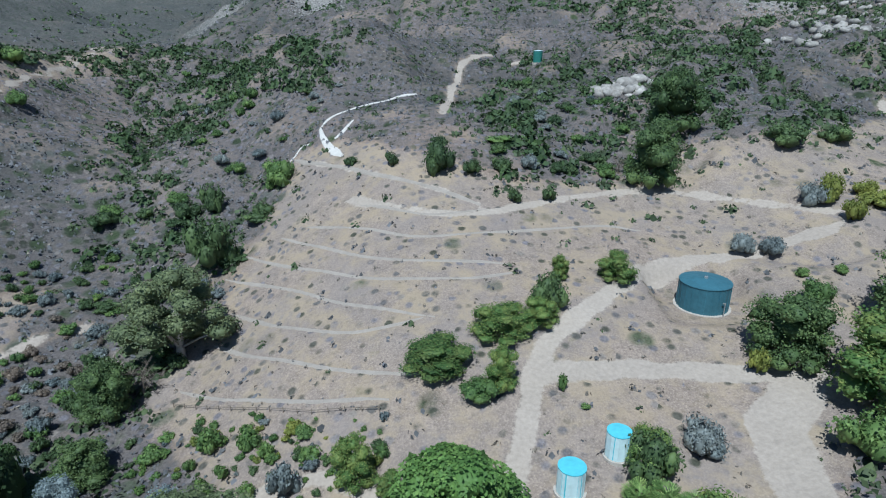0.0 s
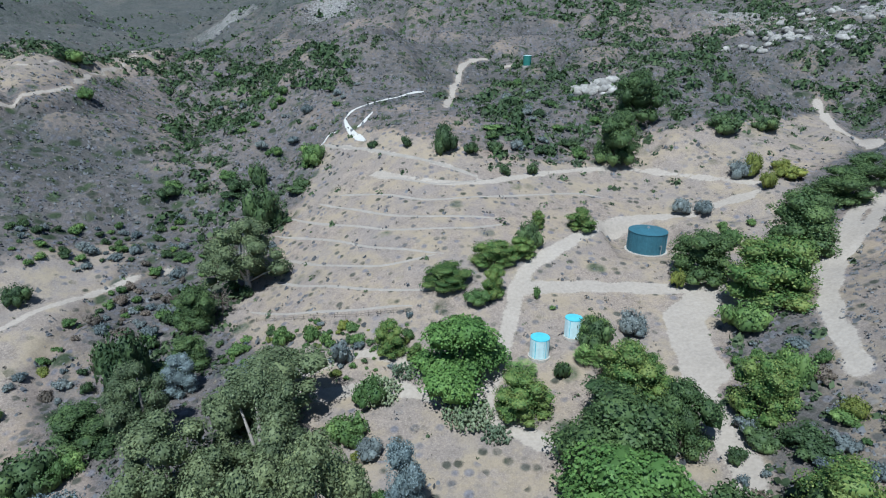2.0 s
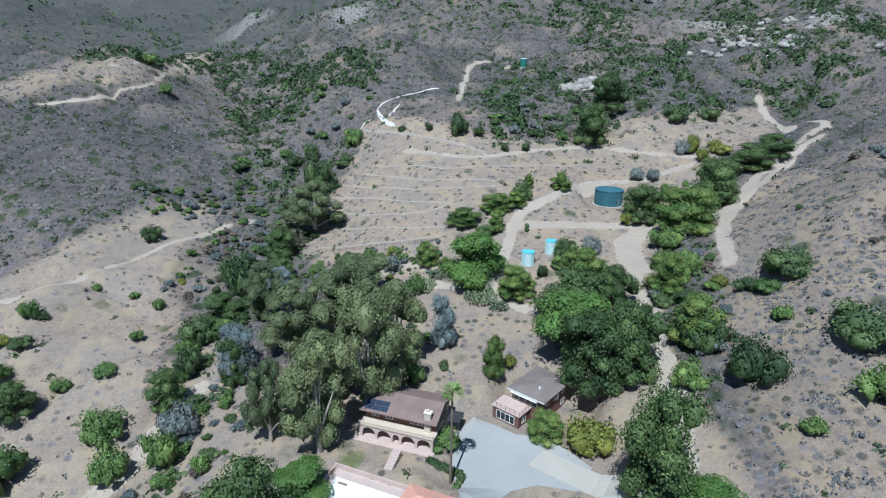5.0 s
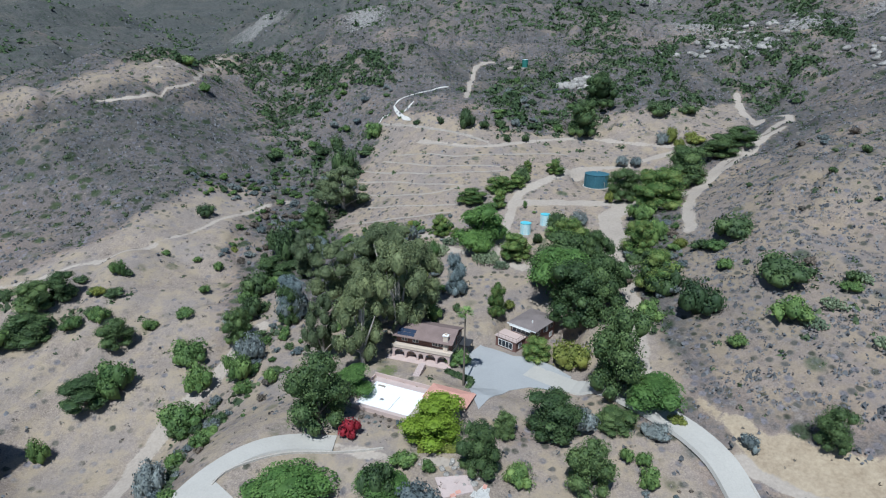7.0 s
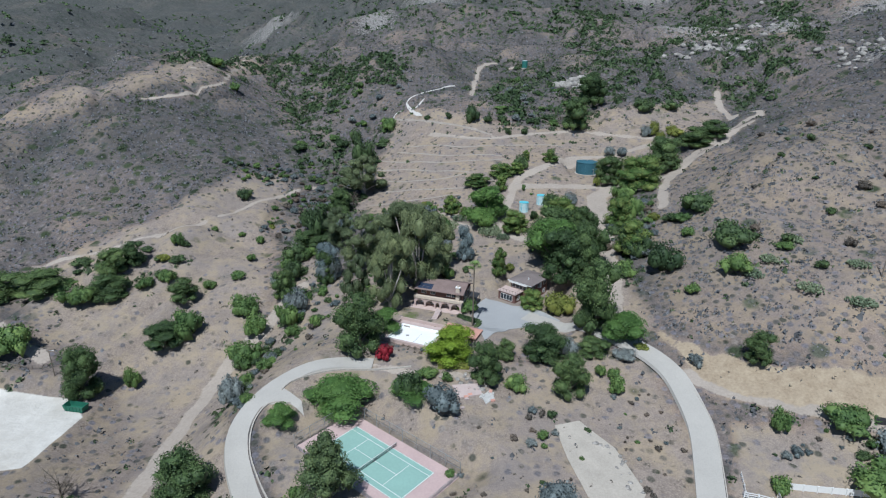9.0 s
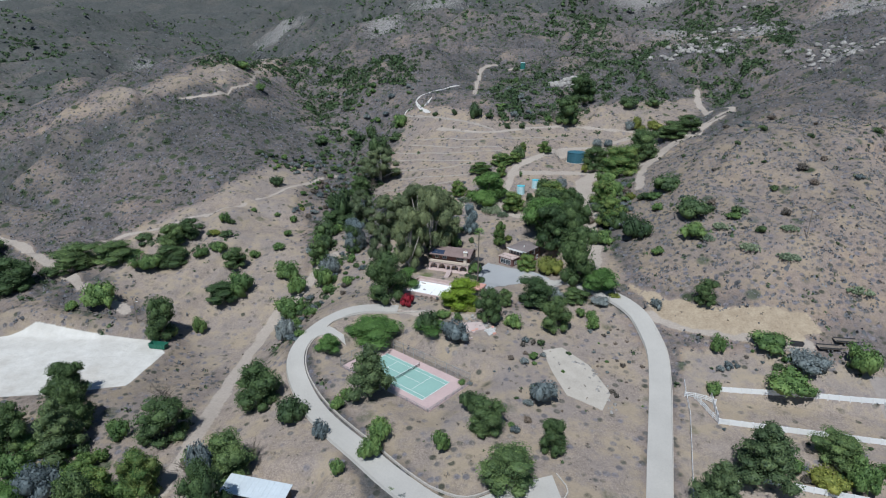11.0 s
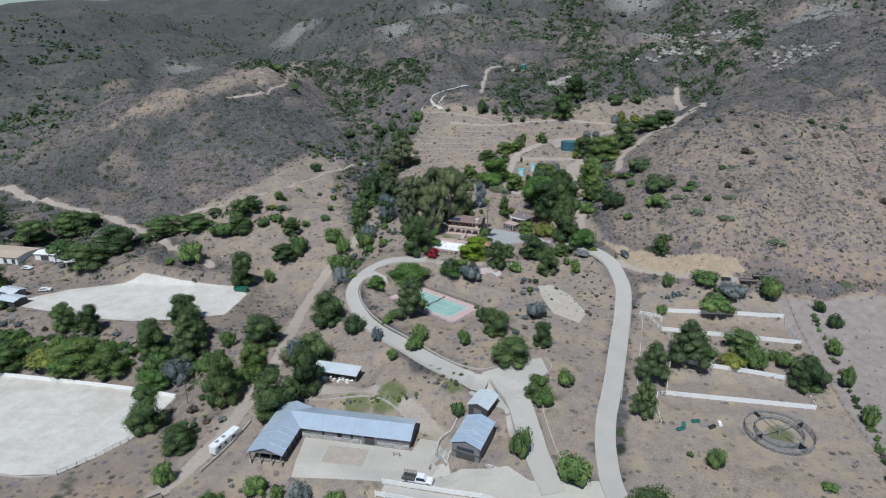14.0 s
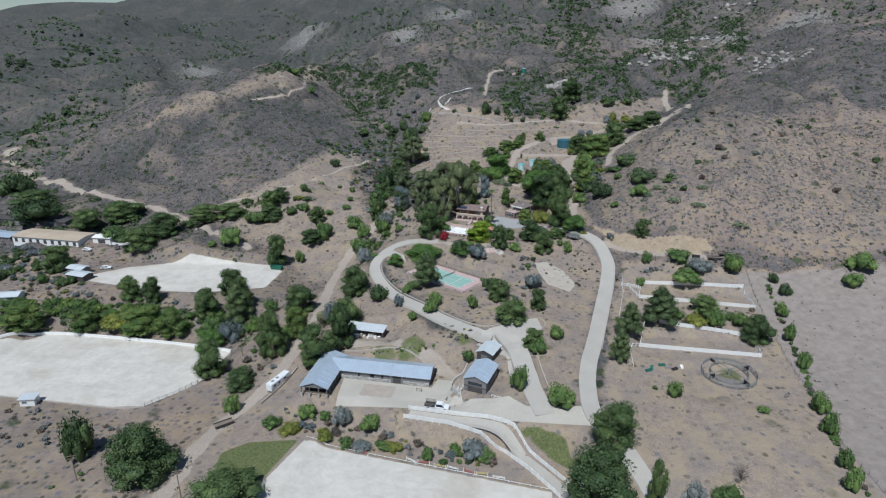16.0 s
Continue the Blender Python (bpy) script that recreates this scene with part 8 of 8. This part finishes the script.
def sow():
    rnd = np.random.RandomState(77)

    def spots(n, x0, x1, y0, y1):
        x, y = rnd.uniform(x0, x1, n), rnd.uniform(y0, y1, n)
        brush, track, white, lawn, cut, rock, dense, tilled = masks(x, y)
        pads = np.zeros_like(x)
        for a, b, l, w, turn, lev, bank in PADS:
            c, s = math.cos(radians(turn)), math.sin(radians(turn))
            u, v = (x - a) * c + (y - b) * s, (y - b) * c - (x - a) * s
            pads = np.maximum(pads, ((np.abs(u) < l + 1) & (np.abs(v) < w + 1)).astype(float))
        for line in (DRIVE_EAST, LOOP, LOOP_DOWN):
            pads = np.maximum(pads, (along(line, x, y) < 4.0).astype(float))
        pads = np.maximum(pads, (inside([(-8, 12), (24, 20), (24, -14), (-4, -24)], x, y) > 0).astype(float))
        pads = np.maximum(pads, (inside([(8, -97), (-20, -104), (-30, -124), (-64, -124), (-66, -142), (-24, -148), (14, -158), (20, -146), (4, -138)], x, y) > 0).astype(float))
        free = (1 - pads) * (1 - track) * (1 - white) * (1 - lawn)
        return x, y, brush * free, free, near_gully(x, y)

    x, y, brush, free, g = spots(80000, -290, 330, -70, 345)
    patch = 0.5 + 0.5 * wobble(x, y, 16, 31)
    keep = rnd.uniform(0, 1, len(x)) < brush * (0.34 + 0.5 * np.clip(patch, 0, 1)) * (1 - 0.6 * g)
    clumps("sage_scrub", "sage", x[keep], y[keep], 0.7 + 2.1 * rnd.uniform(0, 1, keep.sum()) ** 1.4, rnd, "grey-lavender sage scrub covering the dry hillsides", "scrub", 3, 0.75)
    x, y, brush, free, g = spots(30000, -262, 205, -200, 330)
    keep = rnd.uniform(0, 1, len(x)) < np.maximum(brush * 0.35, 0.16 * free)
    clumps("dry_brush", "brush", x[keep], y[keep], rnd.uniform(0.5, 1.5, keep.sum()), rnd, "pale brown dry brush on the slopes", "brush")
    x, y, brush, free, g = spots(60000, -300, 330, -100, 440)
    patch = np.clip(wobble(x, y, 24, 37) - 0.25, 0, 1)
    keep = rnd.uniform(0, 1, len(x)) < free * np.maximum(0.75 * g * (0.4 + 0.6 * (brush > 0.3)), brush * (0.16 + 0.5 * patch))
    clumps("chaparral", "scrub", x[keep], y[keep], (0.9 + 3.2 * rnd.uniform(0, 1, keep.sum()) ** 1.7) * (0.85 + 0.6 * g[keep]), rnd, "dark green chaparral along the gullies", "chaparral", 10, 0.62)
    # the finer scrub of the east slope, round low bushes
    x, y, brush, free, g = spots(24000, 46, 215, -52, 112)
    keep = (inside(EAST_SLOPE, x, y) > 0) & (rnd.uniform(0, 1, len(x)) < free * (0.45 + 0.3 * wobble(x, y, 14, 71)))
    clumps("slope_scrub", "slope", x[keep], y[keep], 0.6 + 1.3 * rnd.uniform(0, 1, keep.sum()) ** 1.6, rnd, "pale lavender-grey round scrub on the east slope", "scrub", 6, 0.6)
    # tufts on the mown field and banks
    x, y, brush, free, g = spots(16000, -60, 160, -160, 200)
    keep = rnd.uniform(0, 1, len(x)) < free * (1 - np.clip(brush * 2, 0, 1)) * 0.22
    clumps("weeds", "brush", x[keep], y[keep], rnd.uniform(0.25, 0.75, keep.sum()), rnd, "low dry weeds on the mown field", "weeds", 4)
    # the far mountains
    n = 60000
    a, r = rnd.uniform(radians(20), radians(165), n), 300 + 1500 * rnd.uniform(0, 1, n) ** 1.5
    x, y = -20 + r * np.cos(a), -20 + r * np.sin(a)
    out = ((x < -290) | (x > 330) | (y > 345)) & (y > -30)
    x, y, r = x[out], y[out], r[out]
    g = near_gully(x, y)
    green = np.clip(wobble(x, y, 60, 41) * 0.9 + 0.1, 0.04, 1) * 0.45 + g + 0.8 * drain(x, y, 75, 13) ** 2
    pick = rnd.uniform(0, 1, len(x))
    size = rnd.uniform(1.2, 3.4, len(x)) * (1 + r / 900)
    m = pick < green * 0.62
    clumps("far_chaparral", "dark", x[m], y[m], size[m] * 1.3, rnd, "dark chaparral on the far mountain slopes", "chaparral", 4)
    m = ~m & (pick < 0.4)
    clumps("far_scrub", "sage", x[m], y[m], size[m] * 0.8, rnd, "grey scrub on the far mountain slopes", "scrub", 2)


def gully_bushes():
    """Large dark bushes along the gullies: single ones near by, the far growth in one mesh."""
    r = random.Random(9)
    k, xs, ys, sizes = 0, [], [], []
    for w, line in GULLIES:
        for x, y in curve_of(line, 6.0):
            for j in range(4):
                px, py = x + r.gauss(0, w * 0.55), y + r.gauss(0, w * 0.55)
                if inside(FIELD, np.array([px]), np.array([py]))[0] > -1.5 or r.random() < 0.25:
                    continue
                wide = 2.5 + 7.5 * r.random() ** 1.6
                if -20 < py < 165 and j < 2 and px > -200:
                    k += 1
                    plant("dark" if r.random() < 0.7 else "green", px, py, wide, r.uniform(1.6, 3.6), k)
                elif py > 120 or px < -200:
                    xs.append(px)
                    ys.append(py)
                    sizes.append(wide * 1.05)
    clumps("gully_chaparral", "dark", np.array(xs), np.array(ys), np.array(sizes), np.random.RandomState(12), "tall dark green chaparral filling the far gullies", "chaparral", 60, 0.42)


gully_bushes()
sow()


# ---- thickets: single bushes that fill the banks and gullies ----
def thicket(poly, n, mixture, lo, hi, seed, gap=1.6):
    """Sets bushes at random inside a polygon; mixture: kinds, repeated for their share."""
    r = random.Random(seed)
    xs, ys = [p[0] for p in poly], [p[1] for p in poly]
    done = []
    for k in range(n * 12):
        x, y = r.uniform(min(xs), max(xs)), r.uniform(min(ys), max(ys))
        if len(done) >= n or inside(poly, np.array([x]), np.array([y]))[0] < 0.3 or any(math.hypot(x - a, y - b) < gap for a, b in done):
            continue
        done.append((x, y))
        w = lo + (hi - lo) * r.random() ** 1.5
        plant(r.choice(mixture), x, y, w, w * r.uniform(0.45, 0.75), k)


thicket([(-230, -72), (-179, -77), (-136, -84), (-100, -92), (-100, -80), (-136, -75), (-179, -67), (-230, -60)], 95, ["laurel", "laurel", "laurel", "orchard_bush", "orchard_bush", "dark"], 4.2, 7.5, 1, 2.6)
thicket([(-225, -60), (-179, -67), (-136, -75), (-118, -62), (-150, -66), (-188, -58), (-219, -46)], 34, ["dry", "yellow", "laurel", "grey"], 1.6, 4.0, 2, 2.6)
thicket([(-262, -8), (-241, -12), (-209, -31), (-190, -55), (-219, -46), (-240, -46)], 60, ["grey", "grey", "dark", "dark", "laurel"], 3.0, 8.0, 3, 2.8)
thicket([(-82, -136), (-62, -142), (-43, -148.5), (-40, -150), (-22, -157), (-14, -163), (-24, -164), (-52, -157), (-70, -152)], 64, ["laurel", "dark", "grey", "grey", "yellow", "dry", "dry"], 1.4, 4.2, 4, 1.8)
thicket([(-104, -97), (-96, -92), (-86, -112), (-92, -126), (-100, -118)], 22, ["laurel", "dark", "dry", "grey"], 1.6, 4.5, 5, 2.2)
thicket([(-206, -134), (-128, -137), (-122, -150), (-150, -156), (-200, -150)], 70, ["grey", "grey", "grey", "dry"], 1.2, 3.0, 6, 1.5)
thicket([(-61.2, -51.7), (-72.0, -24.2), (-64, 20), (-50, 26), (-46, 4), (-55.5, -18.4)], 40, ["grey", "dark", "laurel", "dry", "grey"], 1.4, 4.5, 7, 2.0)
thicket([(-4, -50), (10, -46), (20, -52), (8, -92), (-4, -86), (-16, -66)], 34, ["laurel", "dark", "grey", "dry", "dry"], 1.0, 3.6, 8, 2.0)
thicket([(26, -40), (38, -40), (40, -58), (32, -80), (24, -70)], 26, ["dry", "dry", "laurel", "grey"], 0.9, 2.4, 9, 1.5)
thicket([(48, -82), (92, -92), (86, -104), (46, -96)], 26, ["laurel", "dark", "dry", "grey"], 1.2, 3.6, 10, 2.0)
thicket([(54, -62), (92, -70), (100, -66), (90, -60), (60, -56)], 26, ["dark", "grey", "dry", "laurel"], 1.2, 3.8, 11, 2.0)
thicket([(-28, -20), (-18, -22), (-18.5, -27), (-28, -26)], 16, ["dry", "grey"], 0.7, 1.6, 12, 1.0)
thicket([(-30, 8), (-8, 16), (0, 26), (-14, 44), (-36, 40), (-42, 20)], 30, ["laurel", "dark", "grey", "yellow", "laurel"], 1.6, 4.5, 13, 2.6)
thicket([(40, 40), (58, 62), (66, 60), (60, 30), (48, 4), (42, 10)], 40, ["laurel", "dark", "grey", "grey", "dry"], 1.6, 5.0, 14, 2.6)
thicket([(66, -20), (150, -40), (220, 20), (160, 100), (100, 80), (70, 40)], 44, ["dark", "grey", "dark", "dry"], 1.6, 5.5, 15, 6.0)
thicket([(-130, -165), (-104, -150), (-110, -190), (-150, -190)], 26, ["dry", "grey", "dark", "laurel"], 1.2, 3.8, 16, 2.5)
thicket([(-58, -112), (-34, -112), (-30, -117), (-46, -114.5), (-60, -113)], 24, ["laurel", "yellow", "grey"], 0.7, 1.8, 17, 1.0)
thicket([(-30, -100), (-18, -107), (-22, -115), (-32, -110)], 20, ["laurel", "dry", "yellow", "grey"], 0.9, 2.4, 18, 1.2)
thicket([(-88.9, 66.3), (-57.3, 58.3), (-48.7, 102.2), (-47.4, 145.8), (-74.5, 141.2), (-86.0, 108.5)], 70, ["grey", "grey", "dark", "laurel", "dry"], 1.8, 5.5, 19, 2.4)
thicket([(-50.8, 77.9), (-30, 70), (-10, 66), (-6, 76), (-20, 80), (-40, 90)], 44, ["laurel", "orchard_bush", "yellow", "grey", "laurel"], 0.9, 2.6, 20, 1.4)
thicket([(-88.5, 99.0), (-76.6, 118.8), (-59.5, 100.9), (-59.9, 79.6), (-73.1, 76.2)], 46, ["grey", "grey", "dark", "laurel", "dry"], 2.0, 5.0, 21, 2.2)
thicket([(-120.6, 120.1), (-85.3, 150.7), (-74.6, 126.0), (-100.3, 106.7), (-108.7, 100.1)], 60, ["dark", "grey", "laurel", "orchard_bush", "grey", "dark"], 2.0, 5.0, 22, 2.6)
thicket([(-47.8, 74.0), (-53.6, 87.4), (-39.4, 84.7), (-5.2, 71.4), (-4.9, 60.4), (-24.7, 62.0)], 60, ["laurel", "orchard_bush", "yellow", "grey", "dark"], 1.2, 3.4, 23, 1.7)
thicket([(-60.1, 159.4), (-47.0, 180.2), (-27.2, 211.9), (-65.4, 234.1), (-123.1, 304.4), (-106.7, 253.5), (-72.8, 186.2)], 44, ["dark", "laurel", "dark", "grey"], 2.6, 6.5, 24, 3.4)
thicket([(31.8, 235.3), (56.2, 213.3), (68.3, 159.5), (38.5, 143.2), (13.3, 147.9)], 40, ["dark", "laurel", "dark", "grey"], 2.6, 6.5, 25, 3.4)
# the row of bushes between the pen and the open field
row_random = random.Random(40)
for k, (x, y) in enumerate(curve_of([(102, -78), (98.1, -95.2), (93.9, -112.3), (88.9, -129.6), (82.8, -146.3), (80.9, -156.3), (76.8, -170.2), (74, -184)], 2.1)):
    if row_random.random() < 0.86:
        plant(row_random.choice(["laurel", "dark", "laurel", "dry"]), x + row_random.uniform(-0.6, 0.6), y, row_random.uniform(1.6, 3.4), row_random.uniform(1.0, 2.2), k)


# ---- clipped hedges ----
def make_hedge(x0, y0, x1, y1, wide, high, kind, label):
    """A box hedge: a low wall of leaf sprays round a solid core."""
    rnd = np.random.RandomState(int(abs(x0 * 7 + y0 * 3)))
    ln = math.hypot(x1 - x0, y1 - y0)
    n = int(ln * 60)
    s = Soup()
    side = rnd.randint(0, 4, n)
    x = rnd.uniform(0, ln, n)
    y = np.where(side == 0, -wide / 2, np.where(side == 1, wide / 2, rnd.uniform(-wide / 2, wide / 2, n)))
    z = np.where(side > 1, high, rnd.uniform(0.1, high, n))
    normal = np.stack([np.zeros(n), np.where(side == 0, -1.0, np.where(side == 1, 1.0, 0.0)), np.where(side > 1, 1.0, 0.2)], -1)
    s.leaves(np.stack([x, y, z], -1) + rnd.normal(0, 0.06, (n, 3)), normal, 0.3, rnd, 1.3)
    c = np.array([(a, b, h) for h in (-0.4, high * 0.94) for a, b in ((0.1, -wide * 0.44), (ln - 0.1, -wide * 0.44), (ln - 0.1, wide * 0.44), (0.1, wide * 0.44))])
    s.add(c, quad=[(4, 5, 6, 7), (0, 1, 5, 4), (1, 2, 6, 5), (2, 3, 7, 6), (3, 0, 4, 7)])
    ob = tagged(new("hedge", s.mesh("hedge", LEAF[kind])), label, "hedge", "garden hedges")
    ob.matrix_world = pose(x0, y0, min(level(x0, y0), level(x1, y1)), 0, 0, math.degrees(math.atan2(y1 - y0, x1 - x0)))


make_hedge(-15.3, -33.0, -7.3, -33.2, 1.5, 1.5, "yellow", "yellow-green clipped hedge below the pool terrace")
make_hedge(-9.5, -4.5, -3.2, -8.6, 1.0, 1.2, "dark", "dark green clipped box hedge beside the house")
make_hedge(-3.2, -8.8, -4.6, -12.4, 1.0, 1.2, "dark", "dark green clipped box hedge beside the parking court")


# ---- garden steps, broken paving, gear by the paddock ----
def make_steps():
    st = thing("garden_steps", -16.5, -7.5, level(-16.5, -7.5), -20, "pale pink garden steps from house to pool", "steps")
    for k in range(7):
        one_box("step", (-0.8, 0.8, -0.2 + k * 0.62, 0.5 + k * 0.62, -0.3, 0.12 + k * 0.16), DECK, st)


make_steps()
for poly, lift, mat, label in (([(-11.8, -39.7), (-5.6, -39.0), (-4.6, -42.6), (-10.4, -44.2)], 0.22, DECK, "broken pink paved terrace below the hedge"), ([(-4.9, -43.4), (-2.5, -40.7), (-1.8, -43.9), (-4.0, -46.0)], 0.2, STONE, "pale broken concrete slab on the bank")):
    flat("pavement_ruin", poly, lift, mat, label, 0.4)
slab_random = random.Random(3)
for k in range(14):
    x, y = -8 + slab_random.gauss(0, 3.0), -43 + slab_random.gauss(0, 2.0)
    ob = tagged(new("paving_slab"), "loose broken pink paving slab on the bank", "slab", "broken slabs")
    ob.matrix_world = pose(x, y, level(x, y) + 0.2, slab_random.uniform(-8, 8), slab_random.uniform(-8, 8), slab_random.uniform(0, 90))
    one_box("slab", (-0.5, 0.5, -0.35, 0.35, -0.25, 0.12), (DECK, SALMON, STONE)[k % 3], ob)
road_lane = ribbon([(-39.5, -145.2), (-27.5, -148.4), (-17, -151.8), (-9.8, -156), (-4.5, -161.8), (1.8, -171), (6, -179.5)], (1.4, 1.5), 0.14)
tagged(new("road_lane", solid("road_lane", road_lane, ROAD)), "pale narrow lane between white board fences", "road", kind="structure")
flat("pavement_gravel", [(11, -52), (17, -50), (23, -58), (26, -70), (22, -77), (14, -72), (12, -62)], 0.12, surface("pale_gravel", (0.42, 0.375, 0.315), 0.95, grain=3.0, vary=0.2, coarse=0.25, bump=0.4), "pale gravel clearing below the driveway", 0.4)


def make_trough(x, y, turn, material, label):
    t = thing("feed_trough", x, y, level(x, y), turn, label, "feed trough", "paddock gear")
    for dims in ((-1.1, 1.1, -0.45, -0.38, 0.1, 0.6), (-1.1, 1.1, 0.38, 0.45, 0.1, 0.6), (-1.1, -1.03, -0.38, 0.38, 0.1, 0.6), (1.03, 1.1, -0.38, 0.38, 0.1, 0.6)):
        one_box("side_panel", dims, material, t)
    one_box("bottom", (-1.03, 1.03, -0.38, 0.38, 0.1, 0.16), material, t)
    for a in (-0.95, 0.95):
        one_box("foot", (a - 0.08, a + 0.08, -0.4, 0.4, -0.15, 0.1), DARK_GREY, t)


for x, y, turn, mat, label in ((38, -128.8, 20, TANK_GREEN, "green metal feed trough by the paddock"), (39.5, -127.2, 70, TANK_GREEN, "green metal feed trough by the paddock"), (45.2, -126.8, -10, GREY_METAL, "grey steel trough by the paddock"), (47, -127.6, 30, DARK_GREY, "dark steel trough by the paddock"), (50.2, -125.3, 80, WHITE, "white plastic trough by the paddock"), (43.4, -125.4, 5, TANK_GREEN, "green metal feed trough by the paddock")):
    make_trough(x, y, turn, mat, label)


def make_jump(x, y, turn, material, label):
    """A schooling jump: two stands with feet and two poles between them."""
    j = thing("jump", x, y, level(x, y), turn, label, "jump", "riding jumps")
    for a in (-1.6, 1.6):
        st = one_box("stand", (a - 0.06, a + 0.06, -0.06, 0.06, -0.1, 1.1), WHITE, j)
        one_box("foot", (a - 0.07, a + 0.07, -0.45, 0.45, -0.05, 0.1), WHITE, st)
    for z in (0.35, 0.7):
        one_box("pole", (-1.6, 1.6, -0.06, 0.06, z, z + 0.12), material, j)


JUMP_RED = surface("red_jump_paint", (0.36, 0.12, 0.09), 0.6, grain=5.0, vary=0.1)
JUMP_YELLOW = surface("yellow_jump_paint", (0.50, 0.42, 0.16), 0.6, grain=5.0, vary=0.1)
for k, (x, y) in enumerate(((-38, -160.2), (-34.5, -161.0), (-30, -162.4), (-26.5, -163.2), (-22, -164.6), (-18.5, -165.4), (-14, -166.8), (-52, -157.0))):
    make_jump(x, y - 1.2, -14 + (k * 23) % 30 - 15, (WHITE, JUMP_RED, JUMP_YELLOW)[k % 3], ("plain white", "red and white", "yellow and white")[k % 3] + " wooden jump stored at the arena edge")
